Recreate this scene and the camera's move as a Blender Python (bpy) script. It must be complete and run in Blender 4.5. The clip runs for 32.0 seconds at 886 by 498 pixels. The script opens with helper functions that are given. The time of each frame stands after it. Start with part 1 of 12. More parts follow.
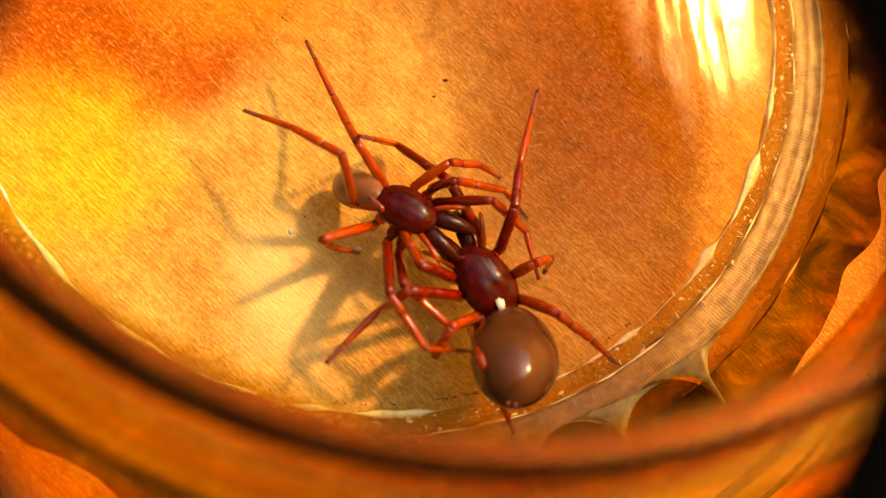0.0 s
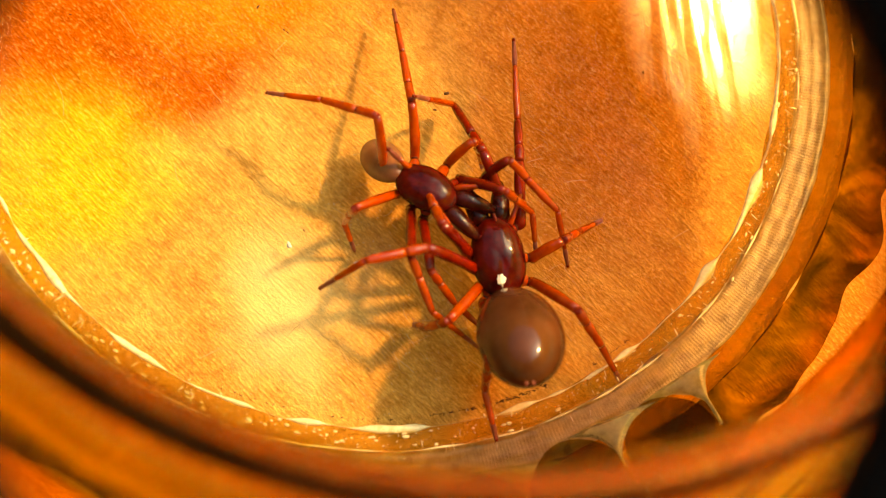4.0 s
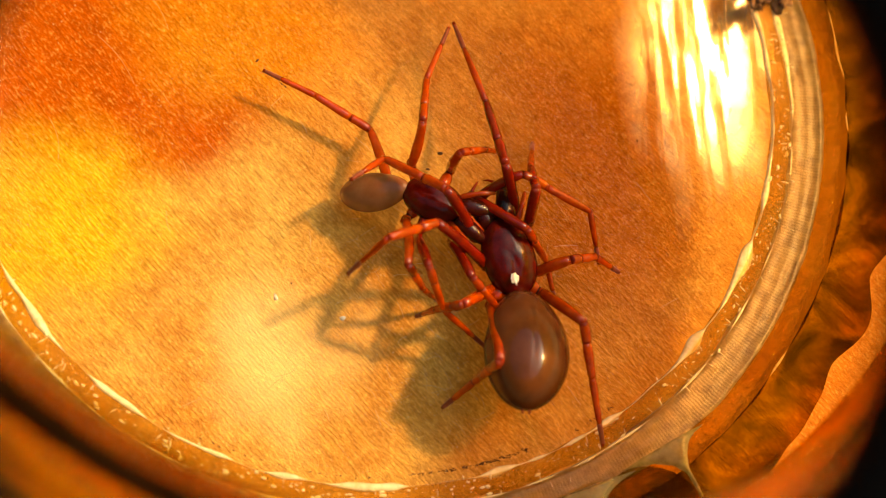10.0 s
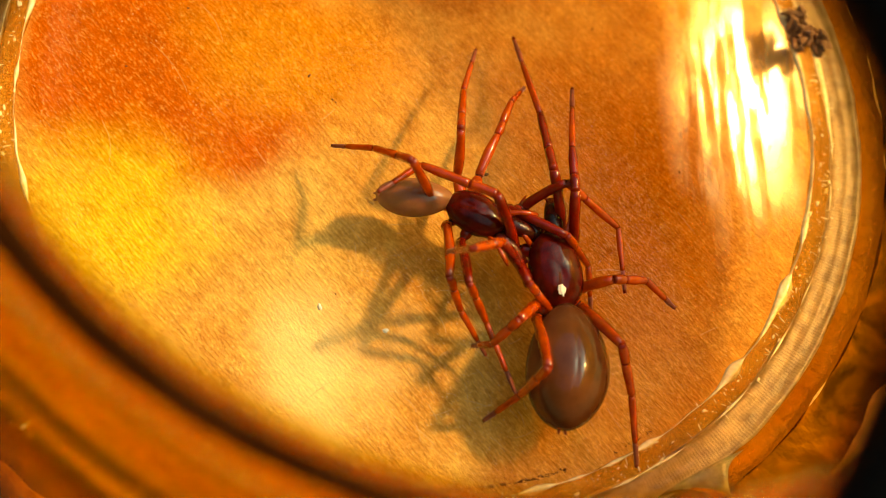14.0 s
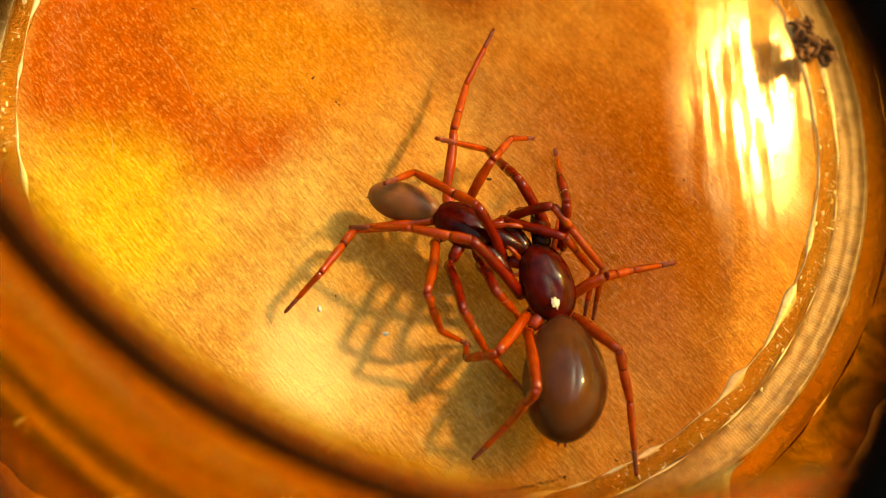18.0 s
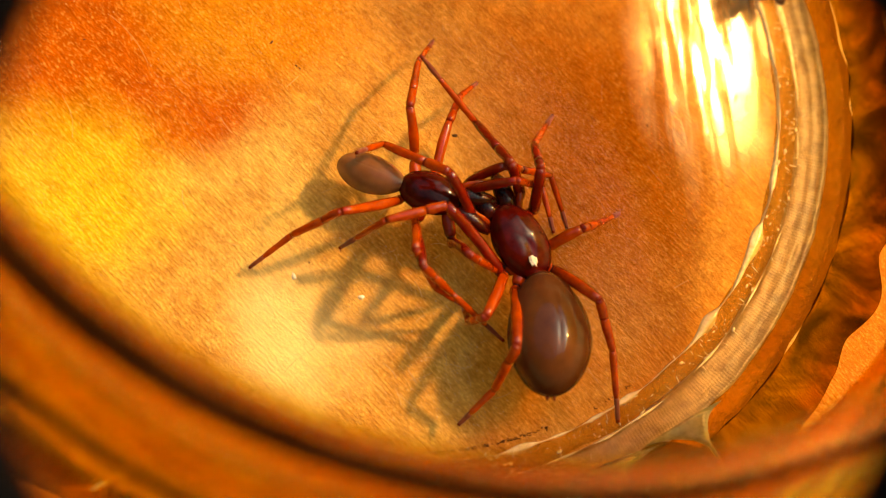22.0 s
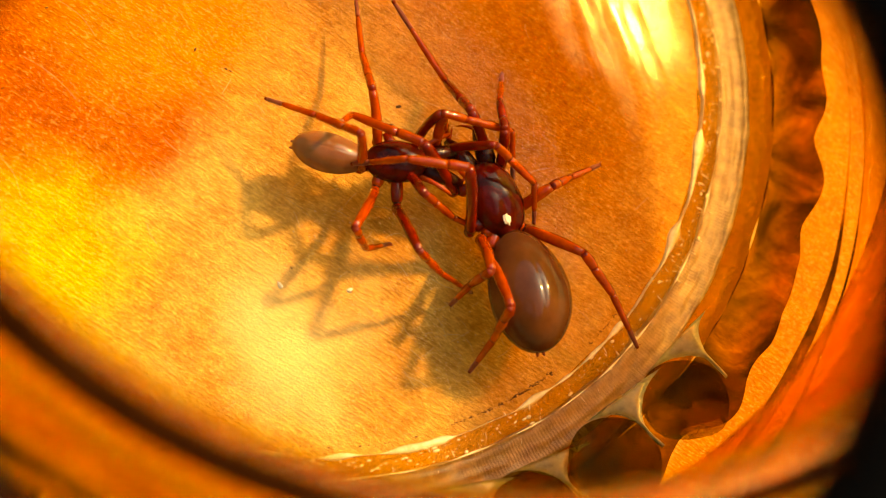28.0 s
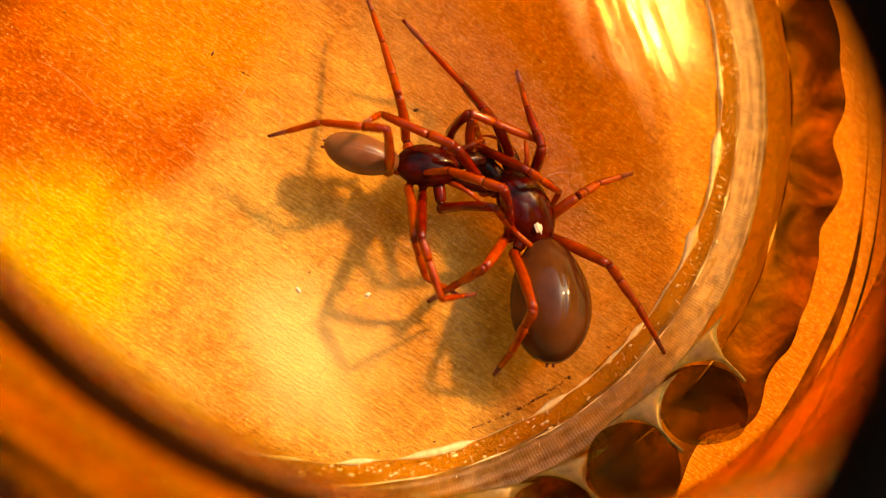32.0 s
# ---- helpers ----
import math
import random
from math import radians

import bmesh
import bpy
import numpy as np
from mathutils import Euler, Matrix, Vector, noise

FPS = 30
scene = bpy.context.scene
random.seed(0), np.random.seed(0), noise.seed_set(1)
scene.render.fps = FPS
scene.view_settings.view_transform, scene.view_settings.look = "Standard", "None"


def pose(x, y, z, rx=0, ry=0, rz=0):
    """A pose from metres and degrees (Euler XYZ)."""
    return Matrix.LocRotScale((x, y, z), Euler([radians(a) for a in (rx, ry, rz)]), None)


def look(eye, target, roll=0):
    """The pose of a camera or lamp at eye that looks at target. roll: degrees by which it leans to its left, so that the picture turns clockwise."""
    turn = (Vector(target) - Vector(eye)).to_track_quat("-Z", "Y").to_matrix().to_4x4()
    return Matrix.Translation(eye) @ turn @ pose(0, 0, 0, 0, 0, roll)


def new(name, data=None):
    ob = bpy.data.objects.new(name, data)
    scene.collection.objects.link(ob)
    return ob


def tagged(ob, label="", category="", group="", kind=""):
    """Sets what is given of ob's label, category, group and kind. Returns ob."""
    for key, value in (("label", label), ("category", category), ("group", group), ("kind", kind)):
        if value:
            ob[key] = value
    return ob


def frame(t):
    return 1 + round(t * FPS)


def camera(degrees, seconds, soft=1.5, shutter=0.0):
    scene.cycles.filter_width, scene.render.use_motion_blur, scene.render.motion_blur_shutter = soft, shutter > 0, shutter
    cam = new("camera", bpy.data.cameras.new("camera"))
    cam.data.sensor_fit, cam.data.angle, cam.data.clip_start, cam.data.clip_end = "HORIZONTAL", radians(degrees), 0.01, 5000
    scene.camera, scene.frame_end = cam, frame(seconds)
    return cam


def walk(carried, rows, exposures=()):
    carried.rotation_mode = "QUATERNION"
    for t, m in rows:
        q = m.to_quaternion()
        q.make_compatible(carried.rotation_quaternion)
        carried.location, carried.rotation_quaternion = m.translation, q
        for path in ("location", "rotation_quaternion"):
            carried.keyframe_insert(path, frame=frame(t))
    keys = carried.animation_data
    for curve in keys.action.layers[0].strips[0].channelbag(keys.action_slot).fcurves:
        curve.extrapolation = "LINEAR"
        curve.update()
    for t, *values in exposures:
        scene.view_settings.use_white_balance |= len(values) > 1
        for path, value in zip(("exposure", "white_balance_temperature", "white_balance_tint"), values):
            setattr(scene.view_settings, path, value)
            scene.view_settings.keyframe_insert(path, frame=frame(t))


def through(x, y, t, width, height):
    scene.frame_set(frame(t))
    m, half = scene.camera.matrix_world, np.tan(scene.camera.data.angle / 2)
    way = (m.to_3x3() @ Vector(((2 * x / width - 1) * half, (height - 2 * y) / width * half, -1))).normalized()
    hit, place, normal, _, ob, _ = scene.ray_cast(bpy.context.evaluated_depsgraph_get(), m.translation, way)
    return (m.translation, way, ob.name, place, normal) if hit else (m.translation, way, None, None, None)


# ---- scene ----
cam = camera(38.7, 32.0, soft=0.6)
cam.data.dof.use_dof = True
cam.data.dof.focus_distance = 0.098
cam.data.dof.aperture_fstop = 22.0
CAMERA_ROWS = [
    (0, -11.87, -38.91, 93.73, 13.76, -7.89, -0.33),
    (0.5, -11.79, -38.75, 93.55, 13.54, -7.77, 0.30),
    (1, -11.63, -38.82, 93.53, 13.65, -7.72, -0.07),
    (1.5, -11.40, -38.69, 93.48, 13.80, -7.53, 0.37),
    (2, -11.14, -38.26, 93.54, 13.55, -7.71, 0.07),
    (2.5, -11.10, -38.10, 93.85, 13.32, -7.42, 0.36),
    (3, -11.04, -37.91, 93.91, 13.09, -7.57, 0.10),
    (3.5, -10.51, -36.80, 94.19, 13.05, -7.28, 0.23),
    (5.5, -10.12, -36.89, 94.43, 13.15, -7.06, 0.99),
    (6, -10.05, -36.97, 94.10, 13.06, -7.18, 1.23),
    (6.5, -9.97, -37.06, 94.34, 12.91, -6.83, 1.46),
    (7, -10.25, -36.73, 94.30, 12.79, -6.86, 1.59),
    (7.5, -9.68, -36.64, 94.39, 12.85, -6.49, 1.79),
    (8, -9.25, -36.49, 94.74, 12.49, -6.21, 1.36),
    (8.5, -8.62, -35.97, 94.91, 13.14, -6.13, 1.49),
    (9, -7.76, -35.70, 95.10, 13.76, -6.81, 1.40),
    (9.5, -8.09, -36.07, 94.70, 14.56, -7.51, 1.67),
    (10, -8.83, -37.14, 94.42, 15.67, -7.43, 2.84),
    (10.5, -9.17, -38.22, 94.10, 16.55, -7.57, 3.36),
    (11, -9.63, -39.54, 93.49, 17.85, -7.75, 3.90),
    (11.5, -10.86, -41.18, 93.18, 18.13, -7.77, 4.51),
    (12, -12.00, -42.46, 92.67, 19.09, -8.29, 4.01),
    (12.5, -12.49, -43.49, 92.37, 19.48, -8.79, 3.79),
    (13, -12.35, -43.30, 92.56, 19.79, -8.68, 4.82),
    (13.5, -11.82, -42.76, 92.45, 20.25, -8.90, 5.07),
    (14, -13.16, -42.82, 92.56, 19.36, -8.93, 4.82),
    (14.5, -13.19, -42.88, 92.81, 19.32, -9.14, 4.60),
    (16.5, -12.80, -44.68, 91.45, 20.51, -9.02, 5.99),
    (17, -12.73, -45.48, 90.98, 20.96, -9.01, 6.04),
    (17.5, -12.48, -44.74, 91.24, 20.67, -8.82, 5.96),
    (18, -12.44, -44.04, 91.45, 20.33, -8.90, 5.72),
    (18.5, -12.12, -44.41, 91.23, 20.13, -8.62, 5.70),
    (19, -12.32, -44.94, 91.32, 20.24, -8.25, 6.30),
    (19.5, -12.72, -44.37, 91.56, 19.73, -8.26, 6.46),
    (20, -12.52, -44.31, 91.41, 19.80, -8.33, 6.36),
    (20.5, -12.52, -43.86, 91.57, 19.50, -8.37, 6.17),
    (21, -12.19, -42.72, 92.07, 18.98, -8.68, 4.31),
    (21.5, -12.78, -42.63, 92.02, 18.55, -9.44, 2.69),
    (22, -14.43, -42.14, 92.10, 17.80, -10.05, 1.90),
    (22.5, -17.37, -40.63, 92.72, 17.14, -10.77, 1.61),
    (23, -19.86, -39.42, 92.96, 16.27, -12.19, 1.73),
    (23.5, -21.08, -37.95, 93.43, 15.37, -13.40, 0.97),
    (24, -21.79, -35.41, 93.03, 14.93, -14.84, -1.28),
    (24.5, -24.88, -34.21, 92.83, 13.67, -15.48, -5.47),
    (25, -25.34, -33.47, 93.00, 14.77, -14.49, -10.22),
    (25.5, -25.47, -31.53, 93.17, 14.11, -14.75, -13.59),
    (27.5, -27.28, -30.57, 93.14, 13.21, -15.31, -12.36),
    (28, -26.65, -31.67, 92.94, 13.75, -15.02, -12.25),
    (28.5, -27.07, -30.52, 92.96, 13.08, -15.17, -12.24),
    (29, -26.99, -30.35, 93.04, 13.24, -14.87, -11.83),
    (29.5, -27.29, -29.90, 93.09, 12.98, -14.82, -11.37),
    (30, -27.34, -29.85, 93.11, 12.88, -14.79, -11.32),
    (30.5, -26.99, -30.26, 93.02, 13.03, -14.64, -11.67),
    (31, -27.43, -29.81, 93.08, 13.03, -14.60, -11.39),
    (31.5, -26.95, -29.89, 93.06, 13.11, -14.59, -11.40),
    (32, -27.06, -30.09, 92.96, 13.06, -14.63, -12.15),
]
EXPOSURES = [(0, 0.52, 6500, -16), (1.0, 0.70, 6500, -26), (7.0, 0.62, 6500, -24), (8.0, 0.38, 6500, -8), (9.0, 0.36, 6500, -6), (10.0, 0.37, 6500, -18),
             (11.0, 0.37, 6500, -22), (13.0, 0.39, 6400, -32), (19.0, 0.37, 6300, -36), (22.0, 0.37, 6500, -22), (24.0, 0.54, 6800, -22), (25.5, 0.58, 7400, -26),
             (28, 0.56, 8000, -22), (30, 0.43, 8200, -10), (32, 0.36, 8400, -2)]
walk(cam, [(t, pose(x / 1000, y / 1000, z / 1000, a, b, c)) for t, x, y, z, a, b, c in CAMERA_ROWS], EXPOSURES)

# ---- light: low warm sun over the jar's mouth, and the sky ----
SUN_ELEVATION, SUN_AZIMUTH = 51.0, 27.0      # azimuth from +x towards +y
world = bpy.data.worlds.new("sky")
scene.world = world
world.use_nodes = True
sky = world.node_tree.nodes.new("ShaderNodeTexSky")
sky.sky_type, sky.sun_disc = "NISHITA", False
sky.sun_elevation, sky.sun_rotation = radians(SUN_ELEVATION), radians(90 - SUN_AZIMUTH)
sky.air_density, sky.dust_density, sky.ozone_density = 0.6, 5.0, 0.0
background = world.node_tree.nodes["Background"]
background.inputs["Strength"].default_value = 0.165
world.node_tree.links.new(sky.outputs[0], background.inputs[0])
sun = new("sun", bpy.data.lights.new("sun", "SUN"))
sun.data.energy, sun.data.angle, sun.data.color = 3.4, radians(4.0), (1.0, 0.43, 0.15)
toward_sun = Vector((math.cos(radians(SUN_ELEVATION)) * math.cos(radians(SUN_AZIMUTH)),
                     math.cos(radians(SUN_ELEVATION)) * math.sin(radians(SUN_AZIMUTH)), math.sin(radians(SUN_ELEVATION))))
sun.matrix_world = look(toward_sun, (0, 0, 0))

MM = 0.001
BASE_X, BASE_Y, NECK_Z = -3.6, 4.0, 37.0      # middle of the jar's base, and its neck's height
MOUTH_X, MOUTH_Y = -0.95, -0.88                # middle of its mouth


# ---- materials ----
class Nodes:
    """A small builder for node materials; coordinates in millimetres."""

    def __init__(self, name):
        self.mat = bpy.data.materials.new(name)
        self.mat.use_nodes = True
        self.tree = self.mat.node_tree
        self.bsdf = self.tree.nodes["Principled BSDF"]
        self.out = self.tree.nodes["Material Output"]

    def add(self, kind, **values):
        node = self.tree.nodes.new(kind)
        for key, value in values.items():
            node.inputs[key].default_value = value
        return node

    def link(self, a, b):
        self.tree.links.new(a, b)

    def coords(self, scale=(1, 1, 1), turn=0.0, shift=(0, 0, 0), kind="Object"):
        tex = self.add("ShaderNodeTexCoord")
        spin = self.add("ShaderNodeMapping")
        spin.inputs["Rotation"].default_value = (0, 0, radians(turn))
        grow = self.add("ShaderNodeMapping")
        grow.inputs["Location"].default_value = shift
        grow.inputs["Scale"].default_value = [1000 * s for s in scale]
        self.link(tex.outputs[kind], spin.inputs["Vector"])
        self.link(spin.outputs[0], grow.inputs["Vector"])
        return grow.outputs[0]

    def noise(self, vector, scale, detail=4.0, rough=0.55, warp=0.0):
        n = self.add("ShaderNodeTexNoise", Scale=scale, Detail=detail, Roughness=rough, Distortion=warp)
        self.link(vector, n.inputs["Vector"])
        return n.outputs["Fac"]

    def ramp(self, fac, stops):
        r = self.add("ShaderNodeValToRGB")
        els = r.color_ramp.elements
        while len(els) < len(stops):
            els.new(0.5)
        for el, (at, colour) in zip(els, stops):
            el.position, el.color = at, (*colour, 1) if len(colour) == 3 else colour
        self.link(fac, r.inputs[0])
        return r.outputs[0]

    def mix(self, fac, a, b, blend="MIX"):
        m = self.tree.nodes.new("ShaderNodeMix")
        m.data_type, m.blend_type = "RGBA", blend
        for socket, value in ((m.inputs[0], fac), (m.inputs[6], a), (m.inputs[7], b)):
            if isinstance(value, (int, float)):
                socket.default_value = value
            elif isinstance(value, tuple):
                socket.default_value = (*value, 1)
            else:
                self.link(value, socket)
        return m.outputs[2]

    def bump(self, height, strength, distance):
        b = self.add("ShaderNodeBump", Strength=strength, Distance=distance)
        self.link(height, b.inputs["Height"])
        return b.outputs[0]

    def set(self, **values):
        for key, value in values.items():
            socket = self.bsdf.inputs[key.replace("_", " ")]
            if isinstance(value, (int, float)):
                socket.default_value = value
            elif isinstance(value, tuple):
                socket.default_value = (*value, 1) if len(value) == 3 and socket.type == "RGBA" else value
            else:
                self.link(value, socket)
        return self


def spot(n, centre, inner, outer, squeeze=(1, 1, 1), warp=0.0):
    """1 near a place in mm, fading to 0 at outer, with a wavering edge."""
    tex = n.add("ShaderNodeTexCoord")
    place = n.add("ShaderNodeMapping")
    place.inputs["Location"].default_value = [-c * q for c, q in zip(centre, squeeze)]
    place.inputs["Scale"].default_value = [1000 * q for q in squeeze]
    n.link(tex.outputs["Object"], place.inputs["Vector"])
    far = n.add("ShaderNodeVectorMath")
    far.operation = "LENGTH"
    n.link(place.outputs[0], far.inputs[0])
    value = far.outputs["Value"]
    if warp:
        shake = n.add("ShaderNodeMath")
        shake.operation = "MULTIPLY_ADD"
        shake.inputs[1].default_value = warp
        n.link(n.noise(n.coords(), 0.16, 5.0, 0.6), shake.inputs[0])
        n.link(value, shake.inputs[2])
        value = shake.outputs[0]
    fade = n.add("ShaderNodeMapRange")
    fade.interpolation_type = "SMOOTHSTEP"
    for key, amount in (("From Min", inner + warp / 2), ("From Max", outer + warp / 2), ("To Min", 1.0), ("To Max", 0.0)):
        fade.inputs[key].default_value = amount
    n.link(value, fade.inputs["Value"])
    return fade.outputs[0]


def plate_material():
    """Brushed golden foil; its orange, yellow, brown and pale patches and leans hold painted light and shade."""
    n = Nodes("brushed_gold_sheet")
    flat = n.coords()
    big = n.noise(n.coords(shift=(14, 3, 0)), 0.09, 4.0, 0.55, 0.8)
    mottle = n.noise(flat, 0.7, 5.0, 0.65)
    fine = n.noise(n.coords(scale=(0.9, 1.9, 1), turn=42), 2.4, 4.0, 0.75)
    brushed = n.noise(n.coords(scale=(0.55, 3.2, 1), turn=42), 1.0, 4.0, 0.7, 0.5)
    ripple = n.tree.nodes.new("ShaderNodeTexWave")
    for key, value in (("Scale", 0.95), ("Distortion", 5.0), ("Detail", 3.0), ("Detail Scale", 1.4), ("Detail Roughness", 0.6)):
        ripple.inputs[key].default_value = value
    ripple.bands_direction = "Y"
    n.link(n.coords(turn=44), ripple.inputs["Vector"])
    ripple = ripple.outputs["Fac"]
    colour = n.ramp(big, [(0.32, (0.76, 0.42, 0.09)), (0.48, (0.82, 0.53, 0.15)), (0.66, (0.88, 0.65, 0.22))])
    # light through amber glass, yellow caustics and the neck's shade, painted as patches
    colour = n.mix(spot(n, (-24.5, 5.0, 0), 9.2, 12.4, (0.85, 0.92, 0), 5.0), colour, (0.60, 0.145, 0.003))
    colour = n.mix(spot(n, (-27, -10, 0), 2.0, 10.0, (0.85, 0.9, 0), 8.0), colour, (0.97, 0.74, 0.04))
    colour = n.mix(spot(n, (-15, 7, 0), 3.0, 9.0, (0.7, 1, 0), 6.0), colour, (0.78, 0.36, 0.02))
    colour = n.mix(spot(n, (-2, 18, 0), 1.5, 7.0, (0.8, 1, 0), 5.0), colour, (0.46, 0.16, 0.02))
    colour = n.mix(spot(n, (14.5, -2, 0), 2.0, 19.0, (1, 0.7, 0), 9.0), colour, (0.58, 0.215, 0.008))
    # deeper orange away from the jar's floor: amber-dimmed light painted into the sheet
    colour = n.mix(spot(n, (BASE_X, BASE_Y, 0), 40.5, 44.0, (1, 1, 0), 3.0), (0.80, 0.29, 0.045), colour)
    colour = n.mix(0.38, colour, n.ramp(mottle, [(0.36, (0.52, 0.40, 0.28)), (0.60, (1, 1, 1))]), "MULTIPLY")
    colour = n.mix(0.38, colour, n.ramp(brushed, [(0.38, (0.42, 0.33, 0.25)), (0.60, (1, 1, 1))]), "MULTIPLY")
    colour = n.mix(n.ramp(big, [(0.35, (0.20, 0.20, 0.20)), (0.56, (0.0, 0.0, 0.0))]), colour, n.ramp(ripple, [(0.2, (0.42, 0.32, 0.24)), (0.75, (1, 1, 1))]), "MULTIPLY")
    colour = n.mix(0.45, colour, n.ramp(fine, [(0.36, (0.50, 0.40, 0.30)), (0.56, (1, 1, 1))]), "MULTIPLY")
    colour = n.mix(n.ramp(fine, [(0.54, (0, 0, 0)), (0.66, (0.75, 0.75, 0.75))]), colour, n.mix(0.5, colour, (1.0, 0.80, 0.26)))
    # caustic hot patch: its streaked glare painted into colour, metal and gloss
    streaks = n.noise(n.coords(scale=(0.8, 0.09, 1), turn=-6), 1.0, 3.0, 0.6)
    caustic = n.mix(1.0, spot(n, (23.5, 10, 0), 3.0, 8.5, (1, 0.5, 0), 5.0), n.ramp(streaks, [(0.40, (0.12, 0.12, 0.12)), (0.54, (1, 1, 1))]), "MULTIPLY")
    # second caustic glare, painted pale at the near left
    side_glare = spot(n, (-10, -19, 0), 0.0, 6.8, (0.75, 0.75, 0), 9.0)
    colour = n.mix(side_glare, colour, n.mix(0.55, colour, (1.0, 0.90, 0.55)))
    colour = n.mix(caustic, colour, n.mix(0.9, colour, (1.0, 0.97, 0.88)))
    glare = n.mix(0.2, caustic, side_glare, "ADD")
    # added leans: towards the far wall for caustic glare, towards the spiders for shade
    facing = n.add("ShaderNodeCombineXYZ", X=0.0, Y=0.0, Z=1.0).outputs[0]
    for place, inner, outer, squeeze, lean in (((23.8, 11, 0), 5.0, 9.0, (1, 0.55, 0), (0.150, -0.110, 1)), ((16.0, -7, 0), 6.0, 16.0, (1, 0.9, 0), (-0.20, -0.08, 1)),
                                               ((-10, -19, 0), 0.0, 7.0, (0.8, 0.75, 0), (0.12, 0.03, 1))):
        tilted = n.tree.nodes.new("ShaderNodeMix")
        tilted.data_type = "VECTOR"
        n.link(spot(n, place, inner, outer, squeeze, 3.0), tilted.inputs[0])
        n.link(facing, tilted.inputs[4])
        tilted.inputs[5].default_value = lean
        facing = tilted.outputs[1]
    relief = n.add("ShaderNodeBump", Distance=0.00036)
    n.link(n.ramp(glare, [(0.0, (1, 1, 1)), (1.0, (0.16, 0.16, 0.16))]), relief.inputs["Strength"])
    n.link(n.mix(0.5, n.mix(0.1, brushed, ripple), fine), relief.inputs["Height"])
    n.link(facing, relief.inputs["Normal"])
    normal = relief.outputs[0]
    n.set(Base_Color=colour, Metallic=n.mix(glare, (0.27, 0.27, 0.27), (0.9, 0.9, 0.9)),
          Roughness=n.mix(glare, n.ramp(mottle, [(0.3, (0.48, 0.48, 0.48)), (0.7, (0.34, 0.34, 0.34))]), (0.12, 0.12, 0.12)), Normal=normal, Specular_IOR_Level=0.12)
    return n.mat


def glass_material(name, tint, through, rough=0.0, wavy=0.0, wave_scale=0.3, clear_tint=None, cloud=0.0):
    """Clear or amber glass; part of the sunlight goes straight through."""
    n = Nodes(name)
    glass = n.add("ShaderNodeBsdfGlass", Roughness=rough, IOR=1.45)
    glass.inputs["Color"].default_value = (*tint, 1)
    clear = n.add("ShaderNodeBsdfTransparent")
    clear.inputs["Color"].default_value = (*(clear_tint or tint), 1)
    blend = n.add("ShaderNodeMixShader", Fac=through)
    if cloud:
        veil = n.noise(n.coords(), cloud, 4.0, 0.6, 0.8)
        for shader, colour in ((glass, tint), (clear, clear_tint or tint)):
            n.link(n.ramp(veil, [(0.36, tuple(0.42 * c for c in colour)), (0.64, tuple(min(1.0, 1.35 * c) for c in colour))]), shader.inputs["Color"])
    if wavy:
        normal = n.bump(n.noise(n.coords(), wave_scale, 3.0), wavy, 0.0006)
        n.link(normal, glass.inputs["Normal"])
    n.link(glass.outputs[0], blend.inputs[1])
    n.link(clear.outputs[0], blend.inputs[2])
    n.link(blend.outputs[0], n.out.inputs["Surface"])
    return n.mat


def shell_material(name, dark, light, rough=0.22, under=0.25, grain=1.6, coat=0.4, clear=0.0, pits=0.15, gloss=0.22):
    """Cuticle, soil and dull glass: a mottled skin, glossy by its coat; clear lets light through it."""
    n = Nodes(name)
    spots = n.noise(n.coords(), grain, 4.0, 0.6)
    fine = n.noise(n.coords(), 9.0, 2.0)
    n.set(Base_Color=n.ramp(spots, [(0.3, dark), (0.7, light)]), Roughness=rough, Subsurface_Weight=under,
          Subsurface_Radius=(0.8, 0.3, 0.1), Subsurface_Scale=0.0006, Coat_Weight=coat, Coat_Roughness=0.03,
          Specular_IOR_Level=gloss, Transmission_Weight=clear, Normal=n.bump(fine, pits, 0.00003))
    return n.mat


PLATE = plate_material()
GLASS = glass_material("clear_glass", (0.98, 0.95, 0.88), 0.92)
WALL_GLASS = glass_material("honey_glass", (0.86, 0.70, 0.38), 0.50, wavy=0.8, wave_scale=0.2, clear_tint=(1.0, 0.60, 0.20))
RIM_GLASS = glass_material("thick_honey_glass", (0.95, 0.95, 0.55), 0.75, 0.25, wavy=0.1, wave_scale=0.06, clear_tint=(0.95, 0.95, 0.50))
# near-black colour for the dark refraction lines of the rim
RIM_DARK_LINE = shell_material("painted_dark_line", (0.014, 0.004, 0.0008), (0.034, 0.010, 0.002), 0.5, 0.0, 0.2, 0.0)
SHOULDER_GLASS = glass_material("amber_shoulder_glass", (0.94, 0.80, 0.48), 0.8, 0.1, wavy=0.3, wave_scale=0.12, clear_tint=(1.0, 0.80, 0.42))
BASE_GLASS = glass_material("moulded_glass", (0.72, 0.54, 0.26), 0.35, 0.03, wavy=1.0, wave_scale=1.2)
BEAD_GLASS = glass_material("beaded_glass", (0.98, 0.88, 0.62), 0.45, wavy=1.0, wave_scale=3.2)
FROST_GLASS = shell_material("frosted_glass", (0.17, 0.095, 0.016), (0.52, 0.34, 0.080), 0.32, 0.0, 0.9, 0.0, clear=0.62, pits=1.0, gloss=0.25)
# brown tint for the painted shadow band, and for the wall's foot lines
SHADE_FOOT_GLASS = glass_material("shade_band_foot_glass", (0.50, 0.40, 0.15), 0.94, 0.35, wavy=0.6, wave_scale=0.3, clear_tint=(0.56, 0.42, 0.15), cloud=0.20)
